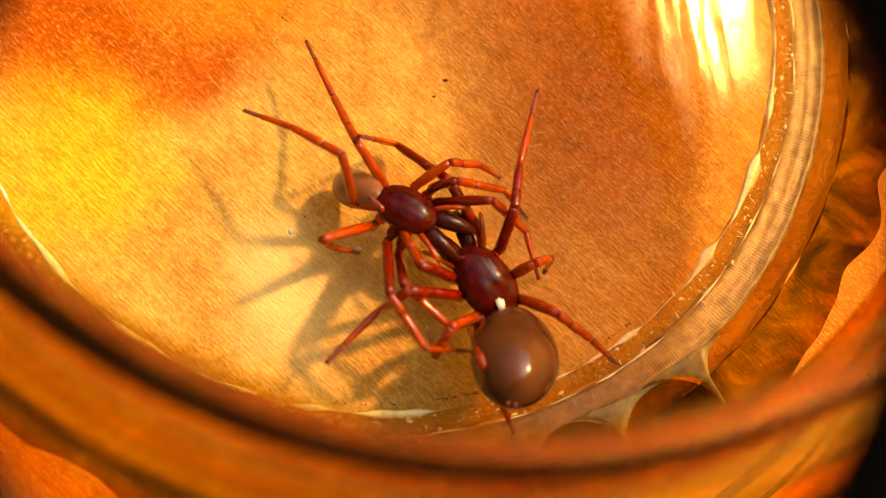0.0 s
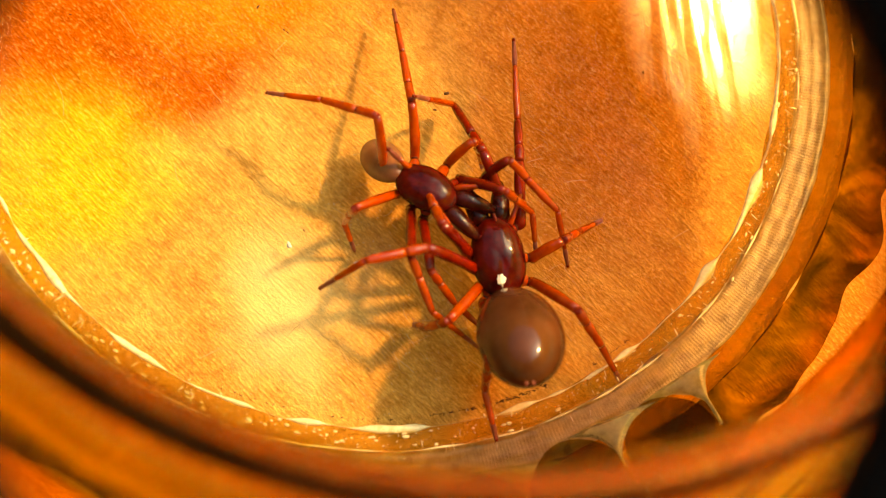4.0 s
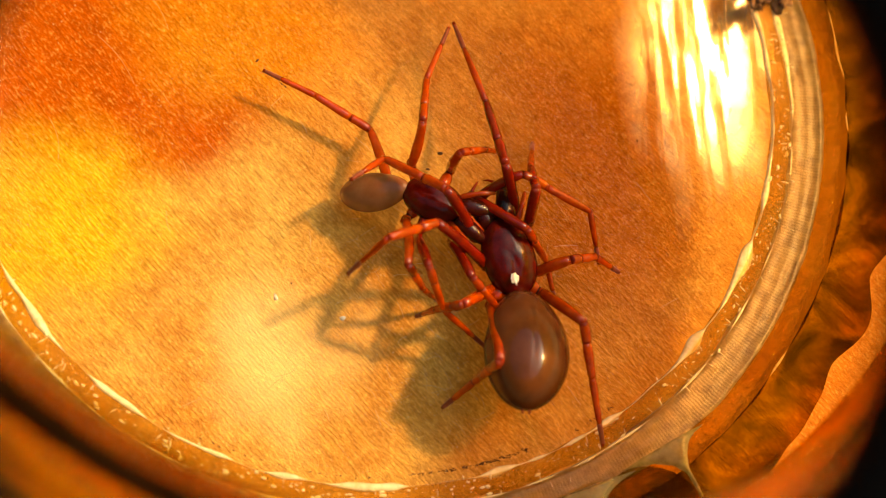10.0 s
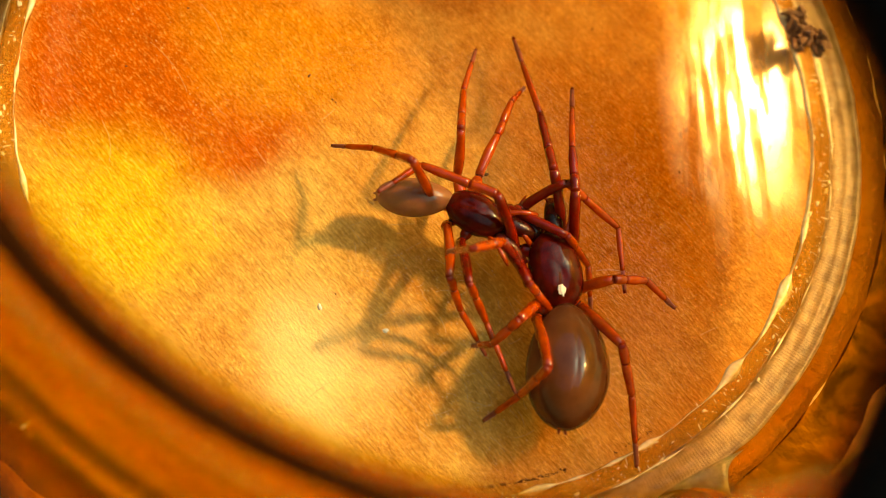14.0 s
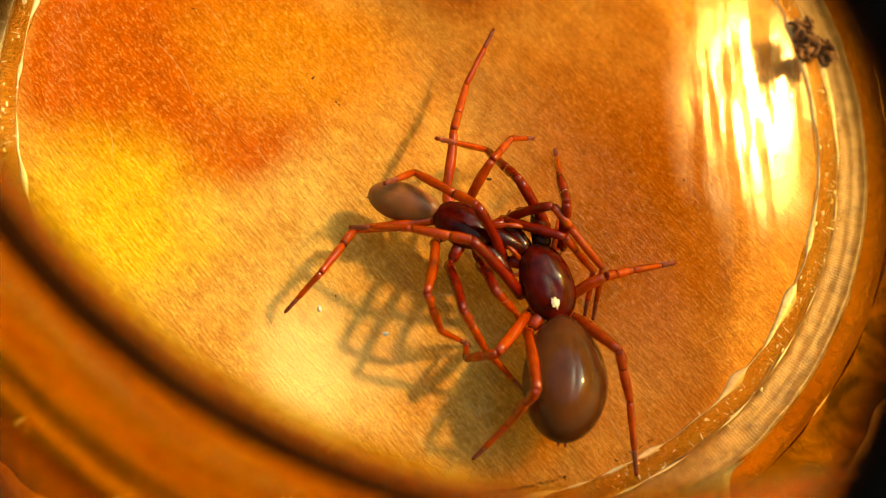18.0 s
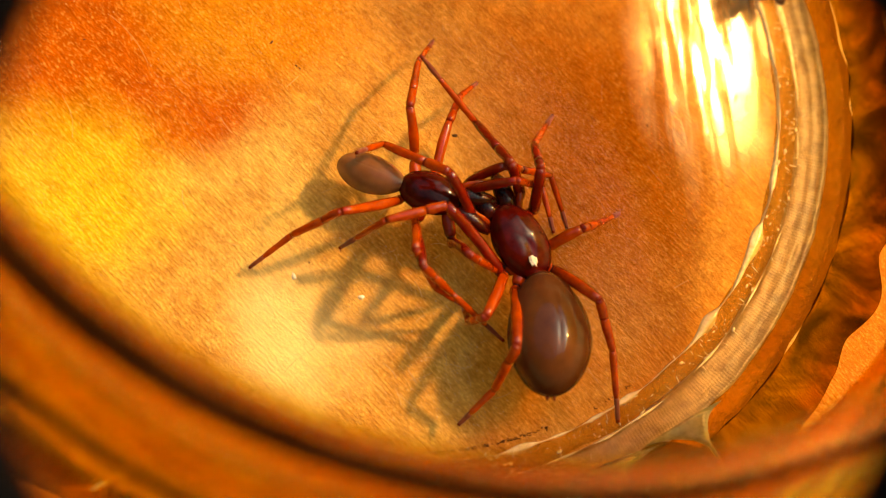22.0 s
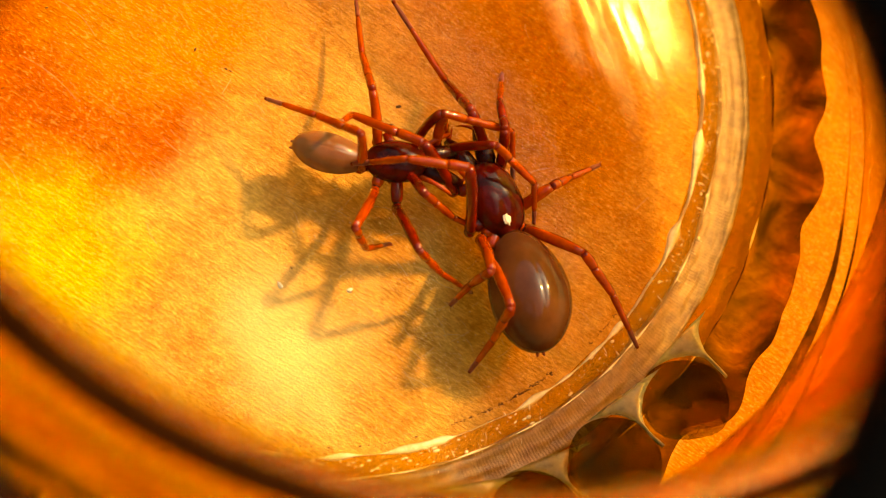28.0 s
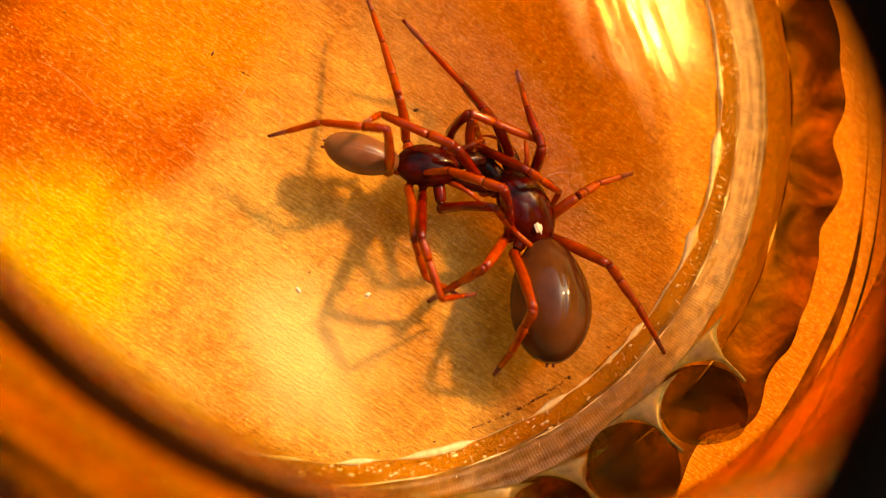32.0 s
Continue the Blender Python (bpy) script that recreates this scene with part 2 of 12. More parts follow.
# dark tint holds the shadow seen through the clear hollows
SHADED_HOLLOW_GLASS = glass_material("shaded_hollow_glass", (0.42, 0.34, 0.12), 0.6, 0.10, wavy=0.5, wave_scale=0.5, clear_tint=(0.40, 0.32, 0.11))
# pale opaque colour that stands in for glints on the glass
PAINTED_SHINE = shell_material("shining_glass", (0.70, 0.55, 0.25), (0.92, 0.84, 0.58), 0.10, 0.0, 1.5, 1.0)
GLINT_GLASS = glass_material("crumpled_glass", (0.96, 0.92, 0.80), 0.5, 0.08, wavy=1.0, wave_scale=4.0)
EDGE_GLASS = shell_material("pale_glass_edge", (0.20, 0.15, 0.03), (0.46, 0.37, 0.10), 0.3, 0.2, 1.3, 0.2, clear=0.4, gloss=0.15)
EDGE_GLASS.node_tree.nodes["Principled BSDF"].inputs["Transmission Weight"].default_value = 0.6
RIM_DARK_LINE.node_tree.nodes["Principled BSDF"].inputs["Specular IOR Level"].default_value = 0.0
LEG = shell_material("leg_cuticle", (0.38, 0.026, 0.001), (0.66, 0.088, 0.0008), 0.12, 0.1, 0.8, 0.7, clear=0.5, gloss=0.12)
DARK_LEG = shell_material("dark_leg_cuticle", (0.13, 0.003, 0.0005), (0.28, 0.010, 0.001), 0.12, 0.1, 0.8, 0.6, clear=0.3, gloss=0.12)
JOINT = shell_material("joint_cuticle", (0.14, 0.008, 0.002), (0.28, 0.026, 0.005), 0.18, 0.1, 1.6, 0.35, clear=0.2, gloss=0.12)
FOOT = shell_material("foot_cuticle", (0.15, 0.035, 0.022), (0.26, 0.065, 0.035), 0.35, 0.1, coat=0.3)
MAROON = shell_material("carapace_cuticle", (0.026, 0.0008, 0.0006), (0.082, 0.0030, 0.0012), 0.16, 0.05, 1.0, 0.35, pits=0.5, gloss=0.08)
BLACK = shell_material("jaw_cuticle", (0.014, 0.0010, 0.0006), (0.052, 0.004, 0.0015), 0.20, 0.0, 1.0, 0.25, pits=0.8)
BELLY = shell_material("abdomen_skin", (0.046, 0.013, 0.004), (0.120, 0.042, 0.015), 0.18, 0.1, 0.26, 0.6, gloss=0.05)
BELLY_PALE = shell_material("pale_abdomen_skin", (0.17, 0.062, 0.022), (0.28, 0.125, 0.055), 0.25, 0.4, 0.3, 0.6, gloss=0.1)
PLASTIC = shell_material("black_plastic", (0.0015, 0.0015, 0.0015), (0.003, 0.003, 0.003), 0.8, 0.0, 1.0, 0.0)
PLASTIC.node_tree.nodes["Principled BSDF"].inputs["Specular IOR Level"].default_value = 0.02
WHITE = shell_material("white_flake", (0.7, 0.68, 0.6), (0.85, 0.84, 0.8), 0.6, 0.0, 3.0, 0.0)
SOIL = shell_material("dry_soil", (0.05, 0.024, 0.010), (0.16, 0.085, 0.04), 0.9, 0.0, 2.0, 0.0)
CLUMP = shell_material("crumbly_soil", (0.10, 0.05, 0.025), (0.34, 0.20, 0.12), 0.9, 0.0, 1.4, 0.0)
FIBRE = shell_material("pale_fibre", (0.5, 0.33, 0.14), (0.7, 0.5, 0.25), 0.4, 0.0, 2.0, 0.0)


# ---- mesh helpers ----
def part(name, bm, material, parent, label="", smooth=True):
    """Links a bmesh as one mesh object under a thing or a part."""
    mesh = bpy.data.meshes.new(name)
    bmesh.ops.recalc_face_normals(bm, faces=bm.faces[:])
    bm.to_mesh(mesh)
    bm.free()
    for m in material if isinstance(material, (list, tuple)) else [material]:
        mesh.materials.append(m)
    for p in mesh.polygons:
        p.use_smooth = smooth
    ob = new(name, mesh)
    if parent:
        ob.parent = parent
    if label:
        tagged(ob, label)
    return ob




def middle(z):
    """The jar leans a little: the middle of its section at height z."""
    u = 1 - min(max(z / NECK_Z, 0.0), 1.0)
    return BASE_X * u + MOUTH_X * (1 - u), BASE_Y * u + MOUTH_Y * (1 - u)


def lathe(bm, profile, steps=96, wobble=None, closed=False, centre=middle):
    """Turns a profile of (radius, z) in mm round the jar's middle."""
    rings = []
    for k in range(steps):
        a = 2 * math.pi * k / steps
        ring = []
        for j, (r, z) in enumerate(profile):
            rr, zz = (r, z) if wobble is None else wobble(j, a, r, z)
            cx, cy = centre(z)
            ring.append(bm.verts.new(((cx + rr * math.cos(a)) * MM, (cy + rr * math.sin(a)) * MM, zz * MM)))
        rings.append(ring)
    count = len(profile) if closed else len(profile) - 1
    for k in range(steps):
        p, q = rings[k], rings[(k + 1) % steps]
        for j in range(count):
            i = (j + 1) % len(profile)
            bm.faces.new((p[j], q[j], q[i], p[i]))
    return rings


def spindle(bm, stations, steps=14, bend=0.0, flat=1.0, mat=0):
    """A tapered body along +x: stations of (x, radius) in mm, bowed up by bend."""
    length = stations[-1][0] - stations[0][0]
    rings = []
    for x, r in stations:
        u = (x - stations[0][0]) / length
        lift = bend * 4 * u * (1 - u)
        rings.append([bm.verts.new((x * MM, r * math.cos(2 * math.pi * k / steps) * MM,
                                    (lift + flat * r * math.sin(2 * math.pi * k / steps)) * MM)) for k in range(steps)])
    for p, q in zip(rings, rings[1:]):
        for k in range(steps):
            f = bm.faces.new((p[k], p[(k + 1) % steps], q[(k + 1) % steps], q[k]))
            f.material_index = mat
    for ring, flip in ((rings[0], True), (rings[-1], False)):
        f = bm.faces.new(ring[::-1] if flip else ring)
        f.material_index = mat
    return rings


def bristle(bm, base, tip, r=0.02):
    """One stiff hair from base to tip, in mm."""
    a, b = Vector(base), Vector(tip)
    d = (b - a).normalized()
    s = d.orthogonal().normalized()
    t = d.cross(s)
    foot = [bm.verts.new((a + r * (math.cos(k * 2.0944) * s + math.sin(k * 2.0944) * t)) * MM) for k in range(3)]
    top = bm.verts.new(b * MM)
    for k in range(3):
        bm.faces.new((foot[k], foot[(k + 1) % 3], top))


def blob(bm, centre, size, rough=0.25, seed=0, sub=2):
    """An uneven lump, in mm."""
    made = bmesh.ops.create_icosphere(bm, subdivisions=sub, radius=1.0)["verts"]
    for v in made:
        k = 1 + rough * noise.noise(v.co * 1.6 + Vector((seed * 7.3, seed * 1.9, 0))) * 2
        v.co = Vector((centre[i] + v.co[i] * size[i] * k for i in range(3))) * MM
    return made


# ---- structure ----
def build_table():
    bm = bmesh.new()
    rings = [[bm.verts.new((x, y, z * MM)) for x, y in ((-0.35, -0.35), (0.35, -0.35), (0.35, 0.35), (-0.35, 0.35))] for z in (-1.3, -3.3)]
    bm.faces.new(rings[0])
    bm.faces.new(rings[1][::-1])
    for k in range(4):
        bm.faces.new((rings[0][k], rings[1][k], rings[1][(k + 1) % 4], rings[0][(k + 1) % 4]))
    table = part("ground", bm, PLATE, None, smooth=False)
    tagged(table, "brushed golden-orange sheet lying flat under the glass jar", "ground", kind="structure")


def build_jar():
    jar = tagged(new("glass_jar"), "round clear glass jar with a honey tint, open at the top", "jar")
    # flat floor of the jar
    bm = bmesh.new()
    lathe(bm, [(0.02, 0), (8, 0), (16, 0), (22, 0), (29, 0), (31.4, 0.02), (32.0, 0.12), (32.4, 0.05), (33.0, 0.1), (34.2, 0.1),
               (34.2, -1.15), (26, -1.2), (14, -1.2), (0.02, -1.2)], 128)
    floor = part("jar_floor", bm, GLASS, jar, "clear glass floor of the jar")
    floor.visible_shadow = False

    # moulded rings between floor and wall
    def ripple(j, a, r, z):
        return (r + 0.05 * math.sin(34 * a + j) + 0.30 * noise.noise(Vector((9 * math.cos(a), 9 * math.sin(a), 0.7 * j))),
                z + 0.05 * math.sin(53 * a + 2 * j) + 0.34 * noise.noise(Vector((14 * math.cos(a), 14 * math.sin(a), 3 + 0.9 * j))))

    def ribs(j, a, r, z):
        fade = 0.5 + 0.5 * noise.noise(Vector((6 * math.cos(a), 6 * math.sin(a), 2)))
        return (r + 0.12 * noise.noise(Vector((20 * math.cos(a), 20 * math.sin(a), 0.5 * j))),
                z + 0.014 * fade * math.sin(840 * a + 3 * noise.noise(Vector((9 * math.cos(a), 9 * math.sin(a), 7)))) + 0.10 * noise.noise(Vector((22 * math.cos(a), 22 * math.sin(a), 5 + 0.8 * j))))
    for name, mat, profile, wobble, label in (
            ("bead_ring", BEAD_GLASS, [(32.6, 0.75), (32.9, 1.3), (33.2, 1.0), (33.6, 1.5), (33.9, 1.1), (34.1, 0.6), (34.1, 0.2), (32.6, 0.2)], ripple, "sparkling beaded glass ring"),
            ("frosted_ring", FROST_GLASS, [(34.25, 0.45), (34.6, 0.55), (35.0, 0.55), (35.2, 0.48), (35.6, 0.6), (36.0, 0.6), (36.2, 0.52), (36.6, 0.7), (37.0, 0.8), (37.0, -1.0), (34.25, -1.0)], ribs, "amber-grey frosted glass ring with fine ribs"),
            ("base_ring", BASE_GLASS, [(37.0, 0.9), (37.2, 1.5), (37.5, 1.5), (37.8, 1.9), (38.1, 1.6), (38.4, 2.1), (38.7, 1.0), (38.7, -1.1), (37.0, -1.1)], ripple, "rippled moulded glass ring")):
        bm = bmesh.new()
        lathe(bm, profile, 3360 if wobble is ribs else 420, wobble, True)
        ring = part(name, bm, mat, jar, label)
        ring.visible_shadow = False
    # pale rings painted as highlights where the floor meets the rings, widest at the caustic arc
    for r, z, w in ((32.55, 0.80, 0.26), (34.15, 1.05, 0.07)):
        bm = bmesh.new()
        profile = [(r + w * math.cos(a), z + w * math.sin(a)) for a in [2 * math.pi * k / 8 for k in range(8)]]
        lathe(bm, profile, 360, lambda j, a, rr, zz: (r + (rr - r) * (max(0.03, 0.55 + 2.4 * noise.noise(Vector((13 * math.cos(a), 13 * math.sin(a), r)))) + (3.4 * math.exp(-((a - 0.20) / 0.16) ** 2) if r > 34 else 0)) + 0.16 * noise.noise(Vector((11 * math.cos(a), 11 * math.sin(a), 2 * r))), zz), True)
        line = part("edge_highlight", bm, PAINTED_SHINE, jar, "thin shining glass edge")
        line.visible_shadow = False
    # pale beads stand in for the sparkle of the beaded ring
    rnd = random.Random(5)
    bm = bmesh.new()
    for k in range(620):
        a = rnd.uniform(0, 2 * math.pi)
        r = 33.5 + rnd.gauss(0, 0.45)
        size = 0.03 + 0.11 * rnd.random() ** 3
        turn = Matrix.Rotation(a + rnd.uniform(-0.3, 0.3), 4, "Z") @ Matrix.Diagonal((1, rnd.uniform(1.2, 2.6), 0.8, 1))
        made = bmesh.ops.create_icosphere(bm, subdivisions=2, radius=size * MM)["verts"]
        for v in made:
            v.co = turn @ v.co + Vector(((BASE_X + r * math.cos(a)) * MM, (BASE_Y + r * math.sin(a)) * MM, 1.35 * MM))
    for k in range(260):                                # short pale radial chips set as glints
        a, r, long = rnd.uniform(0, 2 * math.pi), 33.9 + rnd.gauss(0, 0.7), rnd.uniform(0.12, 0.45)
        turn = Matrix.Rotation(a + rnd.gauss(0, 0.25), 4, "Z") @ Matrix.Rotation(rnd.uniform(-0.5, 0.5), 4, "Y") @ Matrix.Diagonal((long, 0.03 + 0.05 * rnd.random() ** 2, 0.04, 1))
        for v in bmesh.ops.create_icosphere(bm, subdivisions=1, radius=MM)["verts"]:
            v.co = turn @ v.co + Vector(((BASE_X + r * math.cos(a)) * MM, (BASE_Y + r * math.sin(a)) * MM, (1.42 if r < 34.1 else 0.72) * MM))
    beads = part("beading", bm, PAINTED_SHINE, jar)
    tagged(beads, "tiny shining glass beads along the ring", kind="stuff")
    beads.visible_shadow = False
    # wall, rising and narrowing from above the moulded base to the neck
    bm = bmesh.new()
    lathe(bm, [(37.4, 18.5), (36.9, 20.5), (36.0, 24), (34.0, 31), (32.9, 37.0), (35.2, 37.0), (36.3, 31), (38.2, 24), (39.0, 20.5), (39.4, 18.5)], 128, None, True)
    part("wall", bm, WALL_GLASS, jar, "honey-tinted glass wall")
    # rounded rim and the screw thread below it
    bm = bmesh.new()
    profile = [(34.3 + 1.9 * math.cos(a), 38.0 + 1.4 * math.sin(a)) for a in [2 * math.pi * k / 20 for k in range(20)]]
    lathe(bm, profile, 160, None, True)
    rim = part("rim", bm, RIM_GLASS, jar, "thick rounded glass rim")
    rim.visible_shadow = False
    for z, r in ((33.8, 36.9), (29.5, 38.4)):
        bm = bmesh.new()
        profile = [(r + 1.1 * math.cos(a), z + 1.2 * math.sin(a)) for a in [2 * math.pi * k / 12 for k in range(12)]]
        lathe(bm, profile, 128, lambda j, a, rr, zz: (rr, zz + 0.5 * math.sin(a)), True)
        thread = part("screw_thread", bm, RIM_GLASS, jar, "glass screw thread ridge")
        thread.visible_shadow = False
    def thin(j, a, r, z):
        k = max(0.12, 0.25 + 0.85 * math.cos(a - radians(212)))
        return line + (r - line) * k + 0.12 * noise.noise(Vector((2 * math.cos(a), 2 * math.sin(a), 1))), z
    # dark rings put in for the dark refraction in rim and thread
    for name, line, z, w in (("rim_dark_line", 34.5, 39.35, 0.60), ("thread_dark_line", 38.2, 37.0, 0.24)):
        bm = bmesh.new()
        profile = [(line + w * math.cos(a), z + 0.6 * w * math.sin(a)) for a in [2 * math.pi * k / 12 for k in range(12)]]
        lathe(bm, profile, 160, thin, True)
        groove = part(name, bm, RIM_DARK_LINE, jar, "deep brown line in the thick glass")
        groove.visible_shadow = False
    # wide shoulder outside the neck
    bm = bmesh.new()
    lathe(bm, [(40.6, 28.0), (45.0, 27.0), (48.9, 24.2), (47.3, 23.6), (44.4, 25.4), (39.8, 26.3)], 128, None, True)
    shoulder = part("shoulder", bm, SHOULDER_GLASS, jar, "bulging amber glass shoulder")
    shoulder.visible_shadow = False
    bm = bmesh.new()
    lathe(bm, [(49.0, 24.0), (51.2, 19.0), (52.0, 13.0), (52.0, 4.0), (51.0, -1.1), (49.5, -1.1), (50.3, 4.0), (50.3, 13.0), (49.5, 18.6), (47.4, 23.4)], 128, None, True)
    side = part("outer_wall", bm, SHOULDER_GLASS, jar, "amber glass side of the jar")
    side.visible_shadow = False
    # thumbprint pattern round the base: hollows tinted dark with shade between pale ribs, over a brown band put in as
    # the jar's shadow, with a lobed edge
    step, first = 360 / 33, -57.7

    def scallop(j, a, r, z):
        lobe = abs(math.cos((math.degrees(a) - first) / step * math.pi)) ** 1.3
        top = max(0.0, (z - 2.4) / 4.0)
        rough = noise.noise(Vector((7 * math.cos(a), 7 * math.sin(a), 3)))
        return (r + top * (0.5 + 0.4 * lobe + 3.2 * rough) + 0.15 * noise.noise(Vector((16 * math.cos(a), 16 * math.sin(a), j))),
                z - top * 1.8 + 0.3 * noise.noise(Vector((9 * math.cos(a), 9 * math.sin(a), 3 + j))))
    bm = bmesh.new()
    lathe(bm, [(38.3, 2.2), (39.4, 3.5), (40.4, 4.8), (41.0, 5.6), (41.4, 5.2), (41.0, 4.5), (40.2, 3.1), (39.0, 1.8)], 720, scallop, True)
    band = part("shade_band", bm, SHADE_FOOT_GLASS, jar, "brown glass band with a lobed edge")
    band.visible_shadow = False

    def hollow_mesh(v):
        """A shallow oval dish, rounder inside than at its outer tip; x is its depth, y runs round the jar, z outwards."""
        bm = bmesh.new()
        rings = []
        for q in range(7):
            u = q / 6
            ring = []
            for k in range(28):
                a = 2 * math.pi * k / 28
                wide = 3.55 + 0.30 * noise.noise(Vector((math.cos(a), math.sin(a), 5.0 * v)))
                ring.append(bm.verts.new(((0.5 * (1 - u * u) - 0.12 * u) * MM, u * wide * math.cos(a) * (1 - 0.34 * max(0, math.sin(a)) ** 2) * (1 - 0.10 * max(0, -math.sin(a)) ** 2) * MM, u * 3.6 * math.sin(a) * MM)))
            rings.append(ring)
        for p, q in zip(rings, rings[1:]):
            for k in range(28):
                if p is not rings[0]:
                    bm.faces.new((p[k], p[(k + 1) % 28], q[(k + 1) % 28], q[k]))
        bm.faces.new(rings[1])
        for ring in (rings[0],):
            for vert in ring:
                bm.verts.remove(vert)
        bmesh.ops.solidify(bm, geom=bm.faces[:], thickness=0.12 * MM)
        return bm

    def web_mesh(v):
        """The pale wall between two hollows: broad at its inner corner, running out into a thin rib."""
        bm = bmesh.new()
        rows = []
        for k in range(19):
            u = k / 18
            z = -3.7 + 4.9 * u
            half = max(0.13, 3.75 - 3.72 * math.sqrt(max(0.0, 1 - (min(0.0, z) / 3.6) ** 2))) + 0.05 * noise.noise(Vector((9 * u, v, 0)))
            lean = 0.35 * math.sin(3.4 * u + 2.1 * v)
            rows.append([bm.verts.new((((-0.30 if q in (1, 2, 3) else -0.02) + 0.14 * noise.noise(Vector((5 * u, q, v)))) * MM,
                                       (lean + half * (q / 2 - 1)) * MM, (z + 0.15 * noise.noise(Vector((q, 6 * u, v)))) * MM)) for q in range(5)])
        for p, q in zip(rows, rows[1:]):
            for k in range(4):
                bm.faces.new((p[k], p[k + 1], q[k + 1], q[k]))
        bmesh.ops.solidify(bm, geom=bm.faces[:], thickness=0.10 * MM)
        return bm

    def glint_mesh(v):
        """A crumpled shining ridge on the hollow's outer flank."""
        bm = bmesh.new()
        rows = []
        for k in range(25):
            u = k / 24
            a = radians(-15 + 60 * u)
            r = 2.9 + 0.35 * noise.noise(Vector((6 * u, v, 2)))
            w = 0.02 + 0.30 * math.sin(math.pi * u) * max(0.0, 0.1 + noise.noise(Vector((9 * u, v, 6))))
            rows.append([bm.verts.new(((-0.12 - h) * MM, (r + d * w) * math.cos(a) * MM, 1.08 * (r + d * w) * math.sin(a) * MM)) for d, h in ((-1, 0), (0, 0.12), (1, 0))])
        for p, q in zip(rows, rows[1:]):
            for k in range(2):
                bm.faces.new((p[k], p[k + 1], q[k + 1], q[k]))
        bmesh.ops.solidify(bm, geom=bm.faces[:], thickness=0.04 * MM)
        return bm

    meshes = []
    for v in range(3):
        hollow = part("thumbprint", hollow_mesh(v), SHADED_HOLLOW_GLASS, jar)
        meshes.append((hollow, part("thumbprint_edge", web_mesh(v), EDGE_GLASS, hollow), part("glint", glint_mesh(v), GLINT_GLASS, hollow)))
    for k in range(9):                                  # they fade out where the wall turns to the light
        a = radians(first - step * k)
        spread = 0.5 + 0.5 * math.sin(k * 2.3)
        if k < 3:
            hollow, web, glint = meshes[k]
        else:
            hollow = new("thumbprint", meshes[k % 3][0].data)
            web, glint = new("thumbprint_edge", meshes[k % 3][1].data), new("glint", meshes[k % 3][2].data)
            hollow.parent, web.parent, glint.parent = jar, hollow, hollow
        tagged(hollow, "dark oval moulded thumbprint")
        tagged(web, "pale web of glass between the hollows")
        tagged(glint, "crumpled shining ridge of glass")
        hollow.visible_shadow = web.visible_shadow = glint.visible_shadow = False
        hollow.matrix_basis = (pose((BASE_X + 39.5 * math.cos(a)) * MM, (BASE_Y + 39.5 * math.sin(a)) * MM, (5.0 + 0.2 * math.sin(k * 2.1)) * MM, 0, 0, math.degrees(a))
                               @ pose(0, 0, 0, 3 * math.sin(k * 1.3), 62 + 3 * math.sin(k * 2.7), 4 * math.sin(k * 1.7)) @ Matrix.Diagonal((1, 0.96 + 0.06 * spread, 0.92 + 0.14 * spread, 1)))
        web.matrix_basis = Matrix.Translation((0, 3.75 * MM, 0))
    # foot of the outer wall: two brown lines in the glass
    def foot_line(j, a, rr, zz):
        near = math.remainder(a + 0.9, 2 * math.pi)
        k = 0.004 + (0.75 + 0.9 * noise.noise(Vector((3 * math.cos(a), 3 * math.sin(a), r)))) * max(0.0, math.cos(2.6 * max(-0.6, min(0.6, near))))
        return r + (rr - r) * k + 0.5 * noise.noise(Vector((4 * math.cos(a), 4 * math.sin(a), 2 * r))), 1.0 + (zz - 1.0) * k
    for r, w in ((46.6, 0.42), (48.2, 0.34)):
        bm = bmesh.new()
        profile = [(r + w * math.cos(a), 1.0 + 0.5 * w * math.sin(a)) for a in [2 * math.pi * k / 8 for k in range(8)]]
        lathe(bm, profile, 240, foot_line, True)
        foot = part("foot_ring", bm, SHADE_FOOT_GLASS, jar, "brown line at the foot of the glass wall")
        foot.visible_shadow = False


def build_lens():
    """The close-up lens that is held before the camera: a black ring, open in the middle."""
    lens = tagged(new("closeup_lens"), "black plastic ring of a close-up lens held over the jar", "lens ring")
    bm = bmesh.new()
    rings = []
    profile = ((11.9, 0.0), (12.1, 0.5), (12.8, 0.7), (15.2, 0.5), (15.6, 0.0), (15.6, -2.6), (15.2, -3.0), (12.6, -3.0), (12.1, -2.6))
    for k in range(96):
        a = 2 * math.pi * k / 96
        rings.append([bm.verts.new((r * math.cos(a) * MM, r * math.sin(a) * MM, z * MM)) for r, z in profile])
    for k in range(96):
        p, q = rings[k], rings[(k + 1) % 96]
        for j in range(len(profile)):
            i = (j + 1) % len(profile)
            bm.faces.new((p[j], p[i], q[i], q[j]))
    part("ring", bm, PLASTIC, lens, "black plastic ring")
    for k in range(48):
        a = 2 * math.pi * k / 48
        bm = bmesh.new()
        spindle(bm, [(-1.0, 0.10), (-0.8, 0.22), (0.8, 0.22), (1.0, 0.10)], 6)
        rib = part("grip_rib", bm, PLASTIC, lens)
        rib.matrix_basis = pose(15.6 * math.cos(a) * MM, 15.6 * math.sin(a) * MM, -1.3 * MM, 0, 90, 0)
    return lens


